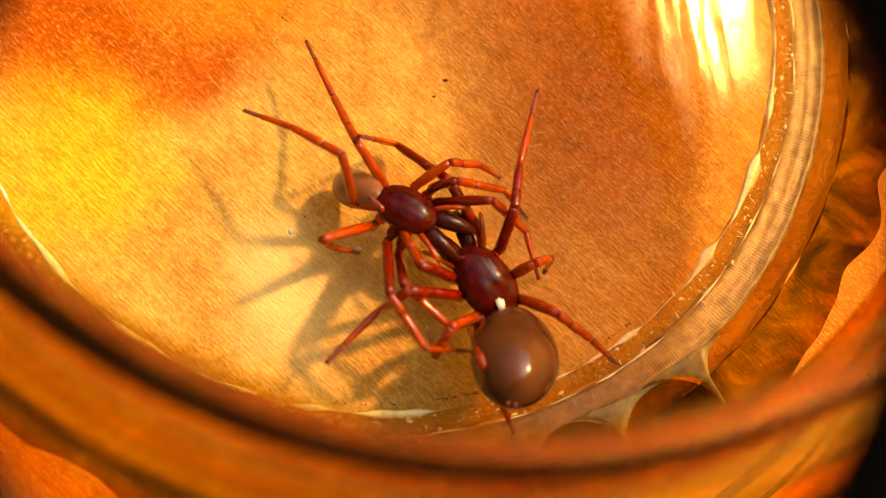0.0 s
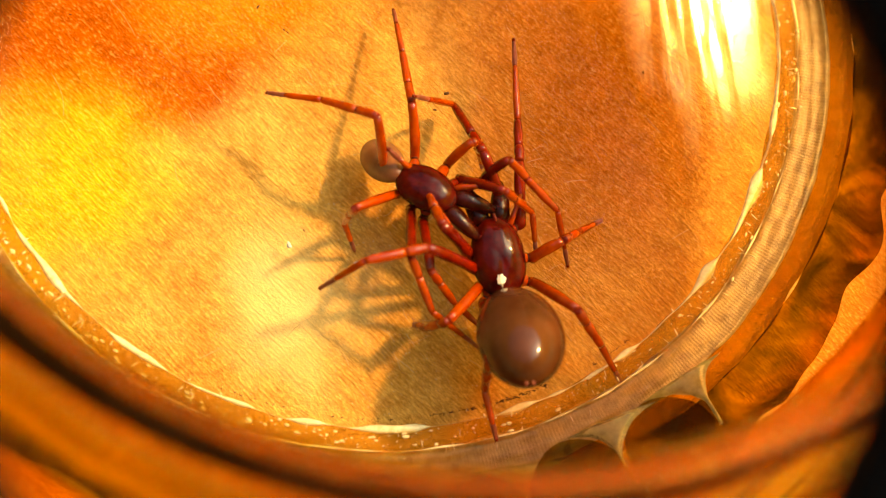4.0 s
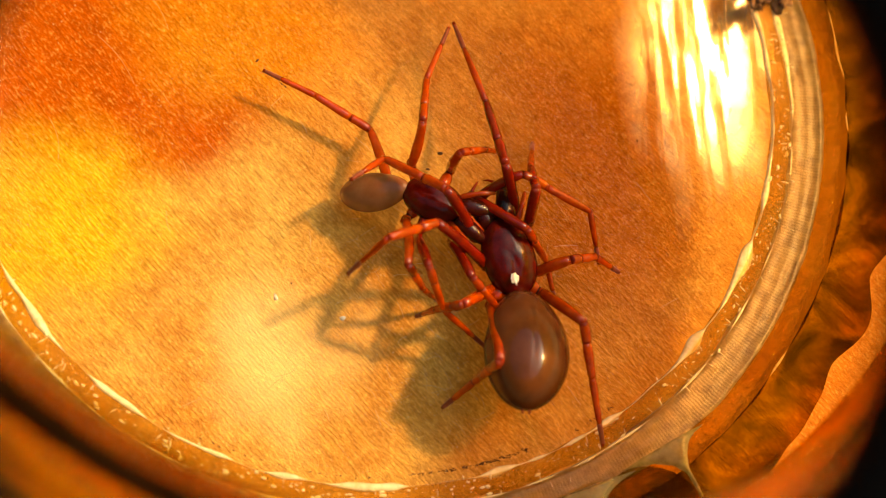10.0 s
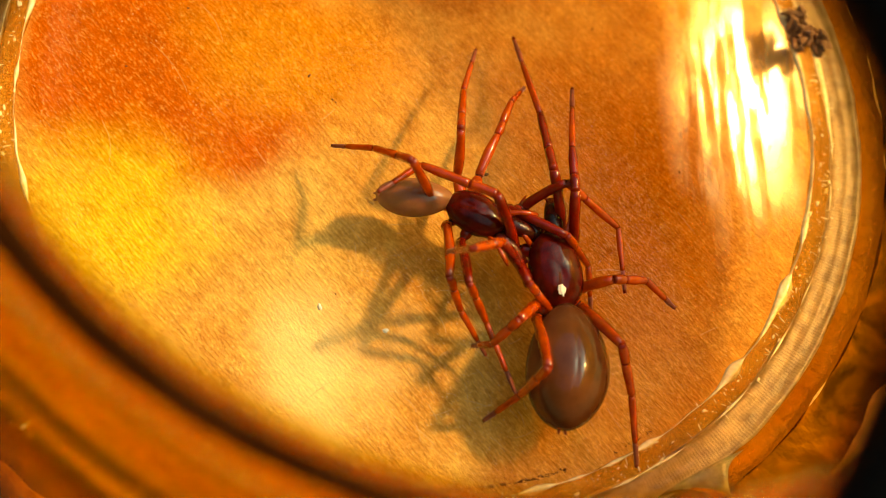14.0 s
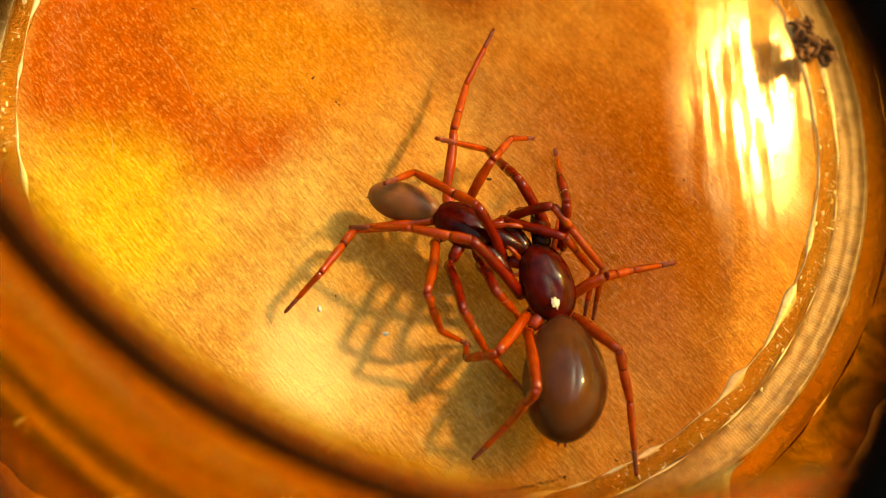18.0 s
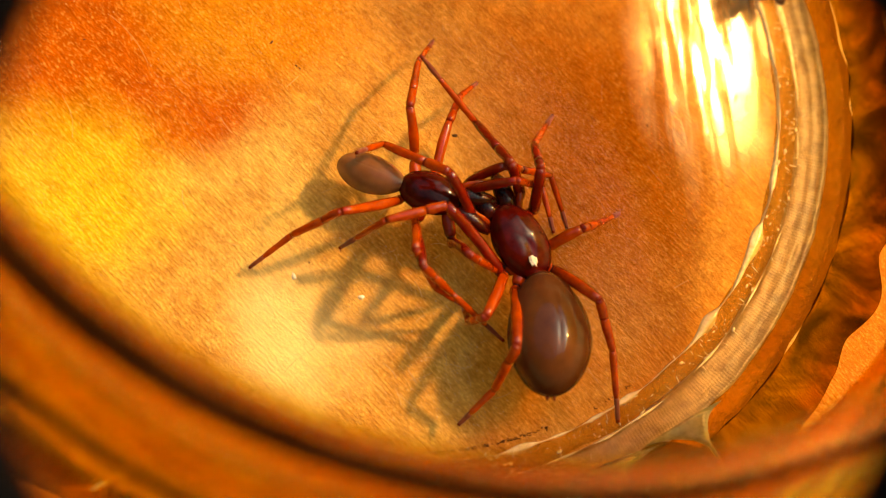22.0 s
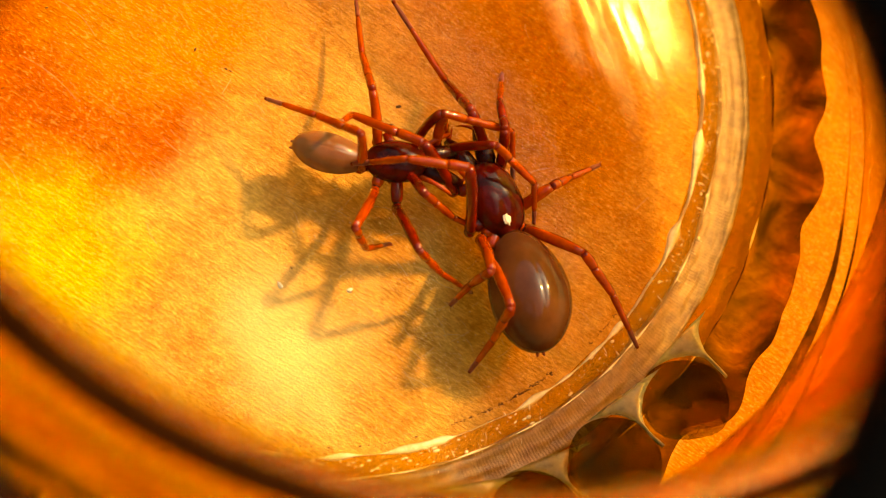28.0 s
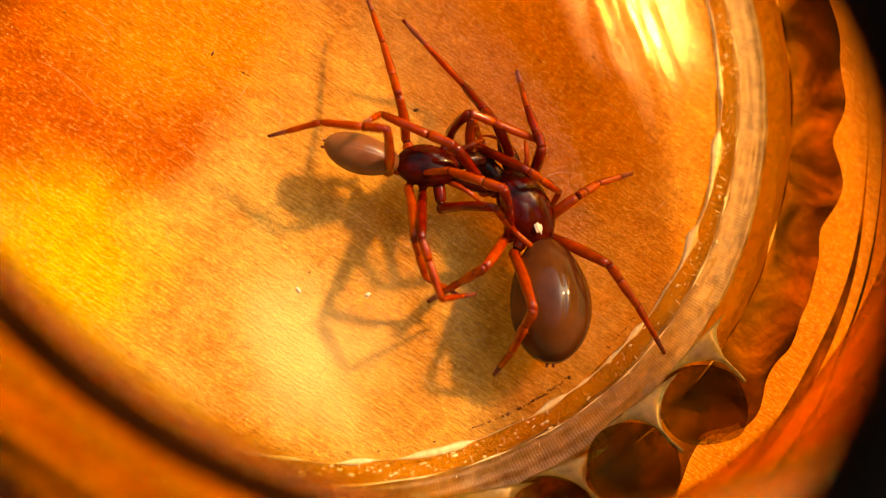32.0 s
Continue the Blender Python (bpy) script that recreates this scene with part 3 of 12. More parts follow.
# ---- spiders ----
LEG_LENGTHS = {
    "FL1": (5.94, 6.28, 4.10),
    "FL2": (7.17, 4.56, 5.31),
    "FL3": (5.20, 3.04, 2.90),
    "FL4": (7.04, 4.67, 4.07),
    "FR1": (4.94, 7.32, 7.72),
    "FR2": (4.79, 3.70, 6.76),
    "FR3": (2.80, 2.96, 3.78),
    "FR4": (5.34, 4.41, 5.52),
    "ML1": (4.03, 6.14, 5.12),
    "ML2": (5.24, 4.93, 3.69),
    "ML3": (3.40, 3.38, 3.23),
    "ML4": (4.37, 5.61, 5.15),
    "MR1": (4.92, 4.16, 4.58),
    "MR2": (6.45, 4.54, 5.98),
    "MR3": (5.68, 3.72, 4.11),
    "MR4": (5.95, 5.04, 4.56),
}


def leg_piece(name, length, r0, r1, parent, bend=0.0, ends=(0.0, 0.0), mats=(LEG, JOINT), seed=0, hairs=6, start=0.0, label="", tuft=0):
    """One limb segment along +x with dark joint ends, a few stiff hairs and, on a foot, a tuft round the claws."""
    bm = bmesh.new()
    rnd = random.Random(seed)
    n = 9
    stations = []
    for k in range(n + 1):
        u = k / n
        r = r0 + (r1 - r0) * u + 0.06 * r0 * math.sin(math.pi * u)
        if k in (0, n):
            r *= 0.90
        r *= 1 + 0.05 * math.sin(seed + 9 * u)
        stations.append((start + length * u, r))
    rings = spindle(bm, stations, 12, bend)
    bm.faces.ensure_lookup_table()
    for f in bm.faces:
        x = f.calc_center_median().x / MM - start
        if x < ends[0] * length or x > (1 - ends[1]) * length:
            f.material_index = 1
    for k in range(hairs):
        u, a = rnd.uniform(0.15, 0.95), rnd.uniform(0, 2 * math.pi)
        r = r0 + (r1 - r0) * u
        x = start + u * length
        lift = bend * 4 * u * (1 - u)
        way = Vector((0.35, math.cos(a), math.sin(a)))
        base = Vector((x, 0, lift)) + Vector((0, math.cos(a), math.sin(a))) * r * 0.95
        bristle(bm, base, base + way * rnd.uniform(0.18, 0.34), 0.018)
    for k in range(tuft):
        way = Vector((rnd.uniform(0.3, 1.0), rnd.gauss(0, 0.5), rnd.gauss(-0.15, 0.5)))
        base = Vector((start + length * rnd.uniform(0.90, 0.98), 0, 0)) + Vector((0, way.y, way.z)) * r1 * 0.9
        bristle(bm, base, base + way * rnd.uniform(0.16, 0.30), 0.03)
    return part(name, bm, list(mats), parent, label)


def build_leg(key, spider, thick):
    a, b, c = LEG_LENGTHS[key]
    seed = sum(ord(ch) for ch in key)
    leg = leg_piece("leg", a + 0.25, 0.46 * thick, 0.40 * thick, spider, 0.16, (0.05, 0.03), (DARK_LEG if key[2] in "12" else LEG, JOINT), seed, 4, -0.25)
    patella = leg_piece("patella", b * 0.36, 0.37 * thick, 0.39 * thick, leg, 0.05, (0.06, 0.06), (DARK_LEG if key[:3] in ("FR1", "FR2") else LEG, JOINT), seed + 1, 2)
    tibia = leg_piece("tibia", b * 0.64, 0.38 * thick, 0.31 * thick, leg, 0.0, (0.03, 0.05), (DARK_LEG if key[:3] in ("FR1", "FR2") else LEG, JOINT), seed + 2, 10, b * 0.36)
    meta = leg_piece("metatarsus", c * 0.66, 0.295 * thick, 0.225 * thick, leg, 0.0, (0.03, 0.03), (LEG, JOINT), seed + 3, 14)
    tarsus = leg_piece("tarsus", c * 0.34, 0.215 * thick, 0.15 * thick, leg, 0.0, (0.05, 0.16), (FOOT, JOINT), seed + 4, 16, c * 0.66, tuft=14)
    bm = bmesh.new()
    spindle(bm, [(-0.38, 0.30 * thick), (-0.2, 0.43 * thick), (0.12, 0.44 * thick), (0.36, 0.36 * thick)], 14)
    for f in bm.faces:
        f.material_index = 0
    spindle(bm, [(0.32, 0.34 * thick), (0.5, 0.36 * thick)], 14, mat=1)
    spindle(bm, [(0.46, 0.38 * thick), (0.7, 0.52 * thick), (1.5, 0.58 * thick), (2.3, 0.52 * thick), (3.3, 0.40 * thick)], 14)
    coxa = part("coxa", bm, [DARK_LEG if key[2] in "12" else LEG, BLACK], spider, "rounded red hip joint with a dark ring")
    return leg, (patella, tibia), (meta, tarsus), coxa


def build_spider(name, label, keys, size, abdomen_size, skin, thick):
    """A six-eyed hunting spider: size scales the front body, whose middle is the origin, head towards +x."""
    spider = tagged(new(name), label, "spider", "pair of grappling spiders")
    long, wide, high = size
    bm = bmesh.new()
    made = bmesh.ops.create_uvsphere(bm, u_segments=40, v_segments=24, radius=1.0)["verts"]
    for v in made:
        x, y, z = v.co
        narrow = 1 - 0.24 * max(0, x) ** 1.5 - 0.10 * max(0, -x) ** 2 + 0.03 * noise.noise(v.co * 4)
        z += 0.05 * noise.noise(v.co * 5 + Vector((3, 1, 7)))
        groove = 0.10 * math.exp(-((x + 0.25) / 0.18) ** 2 - (y / 0.12) ** 2) * max(0, z)
        squash = 1 - 0.25 * max(0, -x)
        power = math.copysign(abs(y) ** 0.85, y)
        v.co = Vector((math.copysign(abs(x) ** 0.82, x) * long / 2, power * wide / 2 * narrow, (z - groove) * high / 2 * squash * (1 if z > 0 else 0.7))) * MM
    part("carapace", bm, MAROON, spider, "glossy dark maroon carapace")
    bm = bmesh.new()
    blob(bm, (-0.05 * long, 0, -0.42 * high), (long * 0.36, wide * 0.33, 0.5), 0.03, 1, 3)
    part("sternum", bm, MAROON, spider)
    # eyes in a tight cluster at the head's edge
    for k in range(6):
        a = radians(-100 + 40 * k)
        bm = bmesh.new()
        blob(bm, (long * 0.43 + 0.14 * math.cos(a), 0.34 * math.sin(a), high * 0.20 + 0.05), (0.10, 0.10, 0.10), 0, 0, 2)
        part("eye", bm, BLACK, spider, "small pearly dark eye")
    # long jaws with fangs, and palps
    for side in (-1, 1):
        bm = bmesh.new()
        rings = spindle(bm, [(0, 0.55 * thick), (0.5, 0.78 * thick), (1.5, 0.76 * thick), (2.5, 0.58 * thick), (3.3, 0.3 * thick)], 16, 0.2)
        jaw = part("chelicera", bm, BLACK, spider, "long glossy black jaw")
        jaw.matrix_basis = pose(long * 0.40 * MM, side * 0.68 * thick * MM, -0.1 * MM, 0, 10, side * 12)
        bm = bmesh.new()
        spindle(bm, [(0, 0.16 * thick), (0.6, 0.13 * thick), (1.2, 0.09 * thick), (1.7, 0.03)], 10, 0.35)
        fang = part("fang", bm, JOINT, jaw, "curved dark fang")
        fang.matrix_basis = pose(3.1 * MM, 0, 0, 0, 20, -side * 55)
        bm = bmesh.new()
        spindle(bm, [(0, 0.2), (0.5, 0.24), (1.1, 0.22), (1.6, 0.16), (1.7, 0.2), (2.2, 0.2), (2.8, 0.15), (3.0, 0.05)], 10, 0.5)
        for k in range(8):
            bristle(bm, (1.8 + 0.14 * k, 0.1, 0.3), (2.1 + 0.14 * k, 0.35, 0.45), 0.015)
        palp = part("pedipalp", bm, LEG, spider, "short reddish palp")
        palp.matrix_basis = pose(long * 0.32 * MM, side * wide * 0.30 * MM, -0.2 * MM, 0, -8, side * 30)
    # waist and abdomen; the abdomen's origin is the waist, its end lies along +x
    al, aw, ah = abdomen_size
    bm = bmesh.new()
    spindle(bm, [(-0.7, 0.35), (-0.2, 0.26), (0.4, 0.3)], 10)
    waist = part("waist", bm, JOINT, spider)
    waist.matrix_basis = pose(-long / 2 * MM, 0, -0.15 * MM)
    bm = bmesh.new()
    made = bmesh.ops.create_uvsphere(bm, u_segments=56, v_segments=36, radius=1.0)["verts"]
    for v in made:
        x, y, z = v.co
        swell = 1 + 0.10 * x - 0.10 * x * x
        dent = 0.012 * math.exp(-(y / 0.05) ** 2) * max(0, z) ** 2
        v.co = Vector(((x + 1) / 2 * (al + 0.75) - 0.55, y * aw / 2 * swell + 0.032 * aw * (1 - x * x), (z - dent) * ah / 2 * swell)) * MM
    abdomen = part("abdomen", bm, skin, spider, "smooth swollen shiny greyish-brown abdomen")
    for side in (-1, 1):
        bm = bmesh.new()
        spindle(bm, [(0, 0.16), (0.3, 0.13), (0.5, 0.07)], 8)
        tip = part("spinneret", bm, FOOT, abdomen)
        tip.matrix_basis = pose((al - 0.1) * MM, side * 0.2 * MM, -0.35 * MM, 0, 15, side * 10)
    legs = {key: build_leg(key, spider, thick) for key in keys}
    return spider, abdomen, legs


build_table()
build_jar()
LENS = build_lens()
FEMALE = build_spider("woodlouse_spider", "large red-legged spider with a swollen brown abdomen", ['FL1', 'FL2', 'FL3', 'FL4', 'FR1', 'FR2', 'FR3', 'FR4'], (6.3, 4.1, 2.9), (9.2, 6.3, 5.7), BELLY, 0.98)
MALE = build_spider("woodlouse_spider", "smaller red-legged spider with a slim pale abdomen", ['ML1', 'ML2', 'ML3', 'ML4', 'MR1', 'MR2', 'MR3', 'MR4'], (4.9, 3.3, 2.4), (5.3, 3.05, 2.8), BELLY_PALE, 0.86)
bm = bmesh.new()
blob(bm, (-1.9, 0.35, 1.27), (0.36, 0.26, 0.06), 0.5, 5, 3)
part("flake", bm, WHITE, FEMALE[0], "white flake stuck to the carapace")


def build_small():
    """Crumbs, fibres and dust lying on the jar's floor."""
    rnd = random.Random(11)
    for x, y, size in ((17.7, 0.7, 0.16), (9.7, 12.8, 0.16), (13.6, 10.2, 0.13), (6.1, 7.3, 0.13), (-11.5, 2.7, 0.16), (-13.6, 4.5, 0.2), (-11.2, 2.5, 0.12),
                       (1.5, -2.0, 0.26), (0.6, -3.4, 0.2), (-9.4, -13.6, 0.12), (-24.0, 9.0, 0.16), (-28.0, 3.0, 0.12)):
        bm = bmesh.new()
        blob(bm, (0, 0, 0), (size * 0.9, size * 0.4, size * 0.3), 0.5, rnd.random() * 9, 2)
        crumb = part("crumb", bm, SOIL, None)
        crumb.matrix_basis = pose(x * MM, y * MM, size * 0.5 * MM, 0, 0, rnd.uniform(0, 180))
        tagged(crumb, "tiny dark crumb of dirt on the jar's floor", "crumb", "crumbs on the floor")
    for x, y, size in ((-10.5, -14.8, 0.24), (-5.3, -16.0, 0.2)):
        bm = bmesh.new()
        blob(bm, (0, 0, 0), (size * 0.7, size * 1.2, size * 0.5), 0.5, rnd.random() * 9, 2)
        grain = part("grain", bm, WHITE, None)
        grain.matrix_basis = pose(x * MM, y * MM, size * 0.3 * MM, 0, 0, rnd.uniform(0, 180))
        tagged(grain, "tiny white grain on the jar's floor", "grain", "grains on the floor")
    # clump of soil at the edge of the floor
    clump = new("soil_clump")
    for k in range(16):
        bm = bmesh.new()
        blob(bm, (0, 0, 0), [rnd.uniform(0.3, 0.75) for _ in range(3)], 0.9, k, 3)
        lump = part("soil_crumb", bm, CLUMP, clump)
        lump.matrix_basis = pose(rnd.gauss(0, 0.75) * MM, rnd.gauss(0, 0.75) * MM, rnd.uniform(0.3, 1.4) * MM)
    clump.matrix_basis = pose(28.2 * MM, 14.6 * MM, 0.5 * MM)
    tagged(clump, "dark crumbly clump of soil by the jar's wall", "soil")
    # fine hairs
    for x, y, length, turn in ((-28.5, -3.6, 3.6, -72), (-24.6, 3.4, 5.0, -50), (-22.0, 8.0, 4.0, -55), (-9.0, -20.0, 2.6, 80)):
        bm = bmesh.new()
        pts = [(length * (u - 0.5), 0.35 * math.sin(3 * u)) for u in [k / 10 for k in range(11)]]
        for (a, b), (c, d) in zip(pts, pts[1:]):
            vs = [bm.verts.new((p * MM, q * MM, z * MM)) for p, q, z in ((a, b - 0.013, 0.02), (c, d - 0.013, 0.02), (c, d, 0.045), (a, b, 0.045), (a, b + 0.013, 0.02), (c, d + 0.013, 0.02))]
            bm.faces.new((vs[0], vs[1], vs[2], vs[3]))
            bm.faces.new((vs[3], vs[2], vs[5], vs[4]))
        hair = part("fibre", bm, FIBRE, None)
        hair.matrix_basis = pose(x * MM, y * MM, 0, 0, 0, turn)
        tagged(hair, "fine pale fibre lying on the glass floor", "fibre", "fibres on the floor")
    # glittering dust, thickest towards the edge
    bm = bmesh.new()
    for k in range(420):
        a = rnd.uniform(0, 2 * math.pi)
        r = 32.0 * math.sqrt(rnd.random()) if k % 3 else rnd.uniform(28.5, 31.8)
        s = rnd.uniform(0.025, 0.065)
        made = bmesh.ops.create_icosphere(bm, subdivisions=1, radius=s * MM)["verts"]
        for v in made:
            v.co = Vector((v.co.x * rnd.uniform(0.7, 1.3) + (BASE_X + r * math.cos(a)) * MM, v.co.y + (BASE_Y + r * math.sin(a)) * MM, v.co.z * 0.6 + 0.03 * MM))
    for k in range(520):      # pale grains set as glints on the moulded rings
        a = rnd.uniform(0, 2 * math.pi)
        r = rnd.choice((33.1, 33.8, 34.6, 35.6, 36.4)) + rnd.uniform(-0.25, 0.25)
        s = rnd.uniform(0.02, 0.055)
        for v in bmesh.ops.create_icosphere(bm, subdivisions=1, radius=s * MM)["verts"]:
            v.co = Vector((v.co.x * rnd.uniform(0.7, 1.6) + (BASE_X + r * math.cos(a)) * MM, v.co.y + (BASE_Y + r * math.sin(a)) * MM, v.co.z * 0.6 + (1.4 if r < 36 else 2.1) * MM))
    for x0, y0, dx, dy, count in ((-26.5, 6.5, 0.55, -0.75, 14), (-27.5, 8.8, -0.35, -0.5, 7), (-23.0, 3.0, 0.4, -0.5, 8)):      # dotted trails
        for k in range(count):
            s = rnd.uniform(0.03, 0.07)
            cx, cy = x0 + dx * k + rnd.uniform(-0.15, 0.15), y0 + dy * k + rnd.uniform(-0.15, 0.15)
            for v in bmesh.ops.create_icosphere(bm, subdivisions=1, radius=s * MM)["verts"]:
                v.co = Vector((v.co.x + cx * MM, v.co.y + cy * MM, v.co.z * 0.6 + 0.03 * MM))
    for k in range(260):      # coarser glitter round the spiders
        s = rnd.uniform(0.03, 0.075)
        cx, cy = rnd.gauss(-6, 6), rnd.gauss(-18, 5)
        if math.hypot(cx - BASE_X, cy - BASE_Y) < 31.5:
            for v in bmesh.ops.create_icosphere(bm, subdivisions=1, radius=s * MM)["verts"]:
                v.co = Vector((v.co.x * rnd.uniform(0.7, 1.5) + cx * MM, v.co.y + cy * MM, v.co.z * 0.6 + 0.03 * MM))
    dust = part("dust", bm, FIBRE, None, smooth=False)
    tagged(dust, "glittering pale dust scattered over the glass floor", "dust", kind="stuff")
    # short fine scratches and lint
    bm = bmesh.new()
    for k in range(150):
        cx, cy, a, half = rnd.gauss(-2, 9), rnd.gauss(-15, 8), radians(rnd.choice((-58, -52, 20)) + rnd.gauss(0, 16)), rnd.uniform(0.25, 1.0)
        if math.hypot(cx - BASE_X, cy - BASE_Y) > 30:
            continue
        w, sag = rnd.uniform(0.012, 0.024), rnd.uniform(-0.15, 0.15)
        rows = []
        for u in (-1, -0.33, 0.33, 1):
            d = half * u
            px, py = cx + d * math.cos(a) - sag * (1 - u * u) * math.sin(a), cy + d * math.sin(a) + sag * (1 - u * u) * math.cos(a)
            rows.append([bm.verts.new(((px - h * w * math.sin(a)) * MM, (py + h * w * math.cos(a)) * MM, z * MM)) for h, z in ((-1, 0.012), (0, 0.035), (1, 0.012))])
        for p, q in zip(rows, rows[1:]):
            for h in range(2):
                bm.faces.new((p[h], p[h + 1], q[h + 1], q[h]))
    lint = part("lint", bm, FIBRE, None)
    tagged(lint, "short pale lint and fine scratches on the glass floor", "lint", kind="stuff")
    # grime in the groove round the floor: fine crumbs, thick in places
    bm = bmesh.new()
    for a0, a1, r0, count in ((-112, -84, 31.9, 90), (-83, -66, 31.8, 320), (-60, -52, 32.0, 40)):
        for k in range(count):
            a = radians(a0 + (a1 - a0) * rnd.random())
            heap = max(0.0, noise.noise(Vector((60 * a, r0, 4))) + 0.25)
            if rnd.random() > heap * 1.6:
                continue
            r = r0 + 0.10 * noise.noise(Vector((20 * a, a0, 0))) + rnd.gauss(0, 0.07)
            size = rnd.uniform(0.025, 0.075)
            turn = Matrix.Rotation(a + rnd.uniform(-0.6, 0.6), 4, "Z") @ Matrix.Diagonal((0.7, rnd.uniform(1.0, 2.4), 0.5, 1))
            for v in bmesh.ops.create_icosphere(bm, subdivisions=1, radius=size * MM)["verts"]:
                v.co = turn @ v.co + Vector(((BASE_X + r * math.cos(a)) * MM, (BASE_Y + r * math.sin(a)) * MM, 0.12 * MM))
    grime = part("grime", bm, SOIL, None)
    tagged(grime, "thin dark line of grime in the groove round the floor", "grime", kind="stuff")


build_small()


# ---- what moves ----
BODY_ROWS = {
    "F": [(0, 3.95, -19.14, 3.55, 0.0, -3.4, 125.6), (1, 5.10, -15.93, 3.55, 0.0, -3.3, 104.0), (2, 5.20, -16.07, 3.55, 0.0, -3.4, 102.5), (3, 5.04, -16.07, 3.55, 0.0, -3.3, 102.0), (3.5, 5.04, -16.07, 3.55, 0.0, -3.3, 102.0), (5.5, 5.04, -15.22, 3.55, 0.0, -2.7, 100.0), (6, 5.04, -15.22, 3.55, 0.0, -2.7, 100.0), (7, 5.75, -13.92, 3.55, 0.0, -3.1, 107.2), (8, 6.70, -12.68, 3.55, 0.0, -3.0, 110.7), (9, 7.26, -11.56, 3.55, 0.0, -2.7, 101.0), (10, 6.76, -11.06, 3.55, 0.0, -2.9, 109.8), (11, 6.67, -10.69, 3.55, 0.0, -2.8, 112.2), (12, 6.66, -10.41, 3.55, 0.0, -2.6, 108.8), (13, 6.44, -10.34, 3.55, 0.0, -2.5, 108.5), (14, 6.87, -10.54, 3.55, 0.0, -3.0, 109.6), (14.5, 6.87, -10.54, 3.55, 0.0, -3.0, 109.6), (16.5, 6.87, -10.54, 3.55, 0.0, -3.0, 109.6), (17, 6.32, -11.07, 3.55, 0.0, -3.0, 122.0), (18, 6.07, -11.29, 3.55, 0.0, -3.1, 115.6), (19, 6.14, -11.50, 3.55, 0.0, -2.8, 116.3), (20, 6.68, -11.60, 3.55, 0.0, -3.1, 121.3), (21, 6.31, -11.47, 3.55, 0.0, -3.0, 113.6), (22, 6.17, -11.62, 3.55, 0.0, -3.0, 123.7), (23, 6.23, -11.43, 3.55, 0.0, -3.2, 121.2), (24, 5.99, -11.64, 3.55, 0.0, -3.2, 122.3), (25, 5.58, -11.73, 3.55, 0.0, -2.9, 107.5), (25.5, 5.58, -11.73, 3.55, 0.0, -2.9, 107.5), (27.5, 6.56, -11.35, 3.55, 0.0, -2.8, 104.6), (28, 6.56, -11.35, 3.55, 0.0, -2.8, 104.6), (29, 6.37, -11.51, 3.55, 0.0, -2.9, 106.0), (30, 6.74, -11.41, 3.55, 0.0, -2.6, 103.0), (31, 6.84, -11.80, 3.55, 0.0, -3.0, 109.5), (32, 7.39, -11.82, 3.55, 0.0, -3.0, 108.7)],
    "M": [(0, -2.10, -14.15, 4.85, -0.0, -3.6, -29.2), (1, -1.02, -11.73, 4.85, -0.0, -3.7, -26.7), (2, -0.50, -11.43, 4.85, -0.0, -3.9, -25.4), (3, -0.48, -11.41, 4.85, -0.0, -4.0, -29.3), (3.5, -0.48, -11.41, 4.85, -0.0, -4.0, -29.3), (5.5, -0.59, -10.73, 4.85, -0.0, -3.7, -25.5), (6, -0.59, -10.73, 4.85, -0.0, -3.7, -25.5), (7, -0.18, -10.03, 4.85, -0.0, -3.4, -31.9), (8, 0.64, -8.57, 4.05, -0.0, -3.4, -30.2), (9, 1.11, -7.85, 4.05, -0.0, -3.3, -20.3), (10, 0.78, -7.27, 4.05, -0.0, -3.2, -20.6), (11, 0.47, -6.51, 4.05, -0.0, -3.4, -21.8), (12, 0.35, -6.96, 4.05, -0.0, -3.2, -19.4), (13, 0.29, -7.20, 4.05, -0.0, -3.2, -18.5), (14, 0.36, -7.14, 4.05, -0.0, -3.3, -25.2), (14.5, 0.36, -7.14, 4.05, -0.0, -3.3, -25.2), (16.5, 0.36, -7.14, 4.05, -0.0, -3.3, -25.2), (17, -0.30, -7.87, 4.05, -0.0, -3.6, -24.6), (18, -0.74, -7.97, 4.05, -0.0, -3.4, -25.7), (19, -0.71, -7.99, 4.05, -0.0, -3.6, -14.5), (20, -0.56, -8.52, 4.05, -0.0, -3.7, -15.5), (21, -0.62, -8.68, 4.05, -0.0, -3.8, -8.7), (22, -0.86, -8.60, 4.05, -0.0, -3.6, -15.6), (23, -0.94, -8.65, 4.05, -0.0, -3.6, -17.7), (24, -0.90, -8.21, 4.05, -0.0, -3.4, -13.3), (25, -1.12, -7.79, 4.05, -0.0, -3.8, -12.7), (25.5, -1.12, -7.79, 4.05, -0.0, -3.8, -12.7), (27.5, -0.68, -7.55, 4.05, -0.0, -4.0, -12.0), (28, -0.68, -7.55, 4.05, -0.0, -4.0, -12.0), (29, -0.27, -7.46, 4.05, -0.0, -4.2, -18.3), (30, -0.14, -7.21, 4.05, -0.0, -4.1, -17.8), (31, -0.02, -7.54, 4.05, -0.0, -4.0, -14.4), (32, 0.32, -7.66, 4.05, -0.0, -4.0, -15.2)],
}
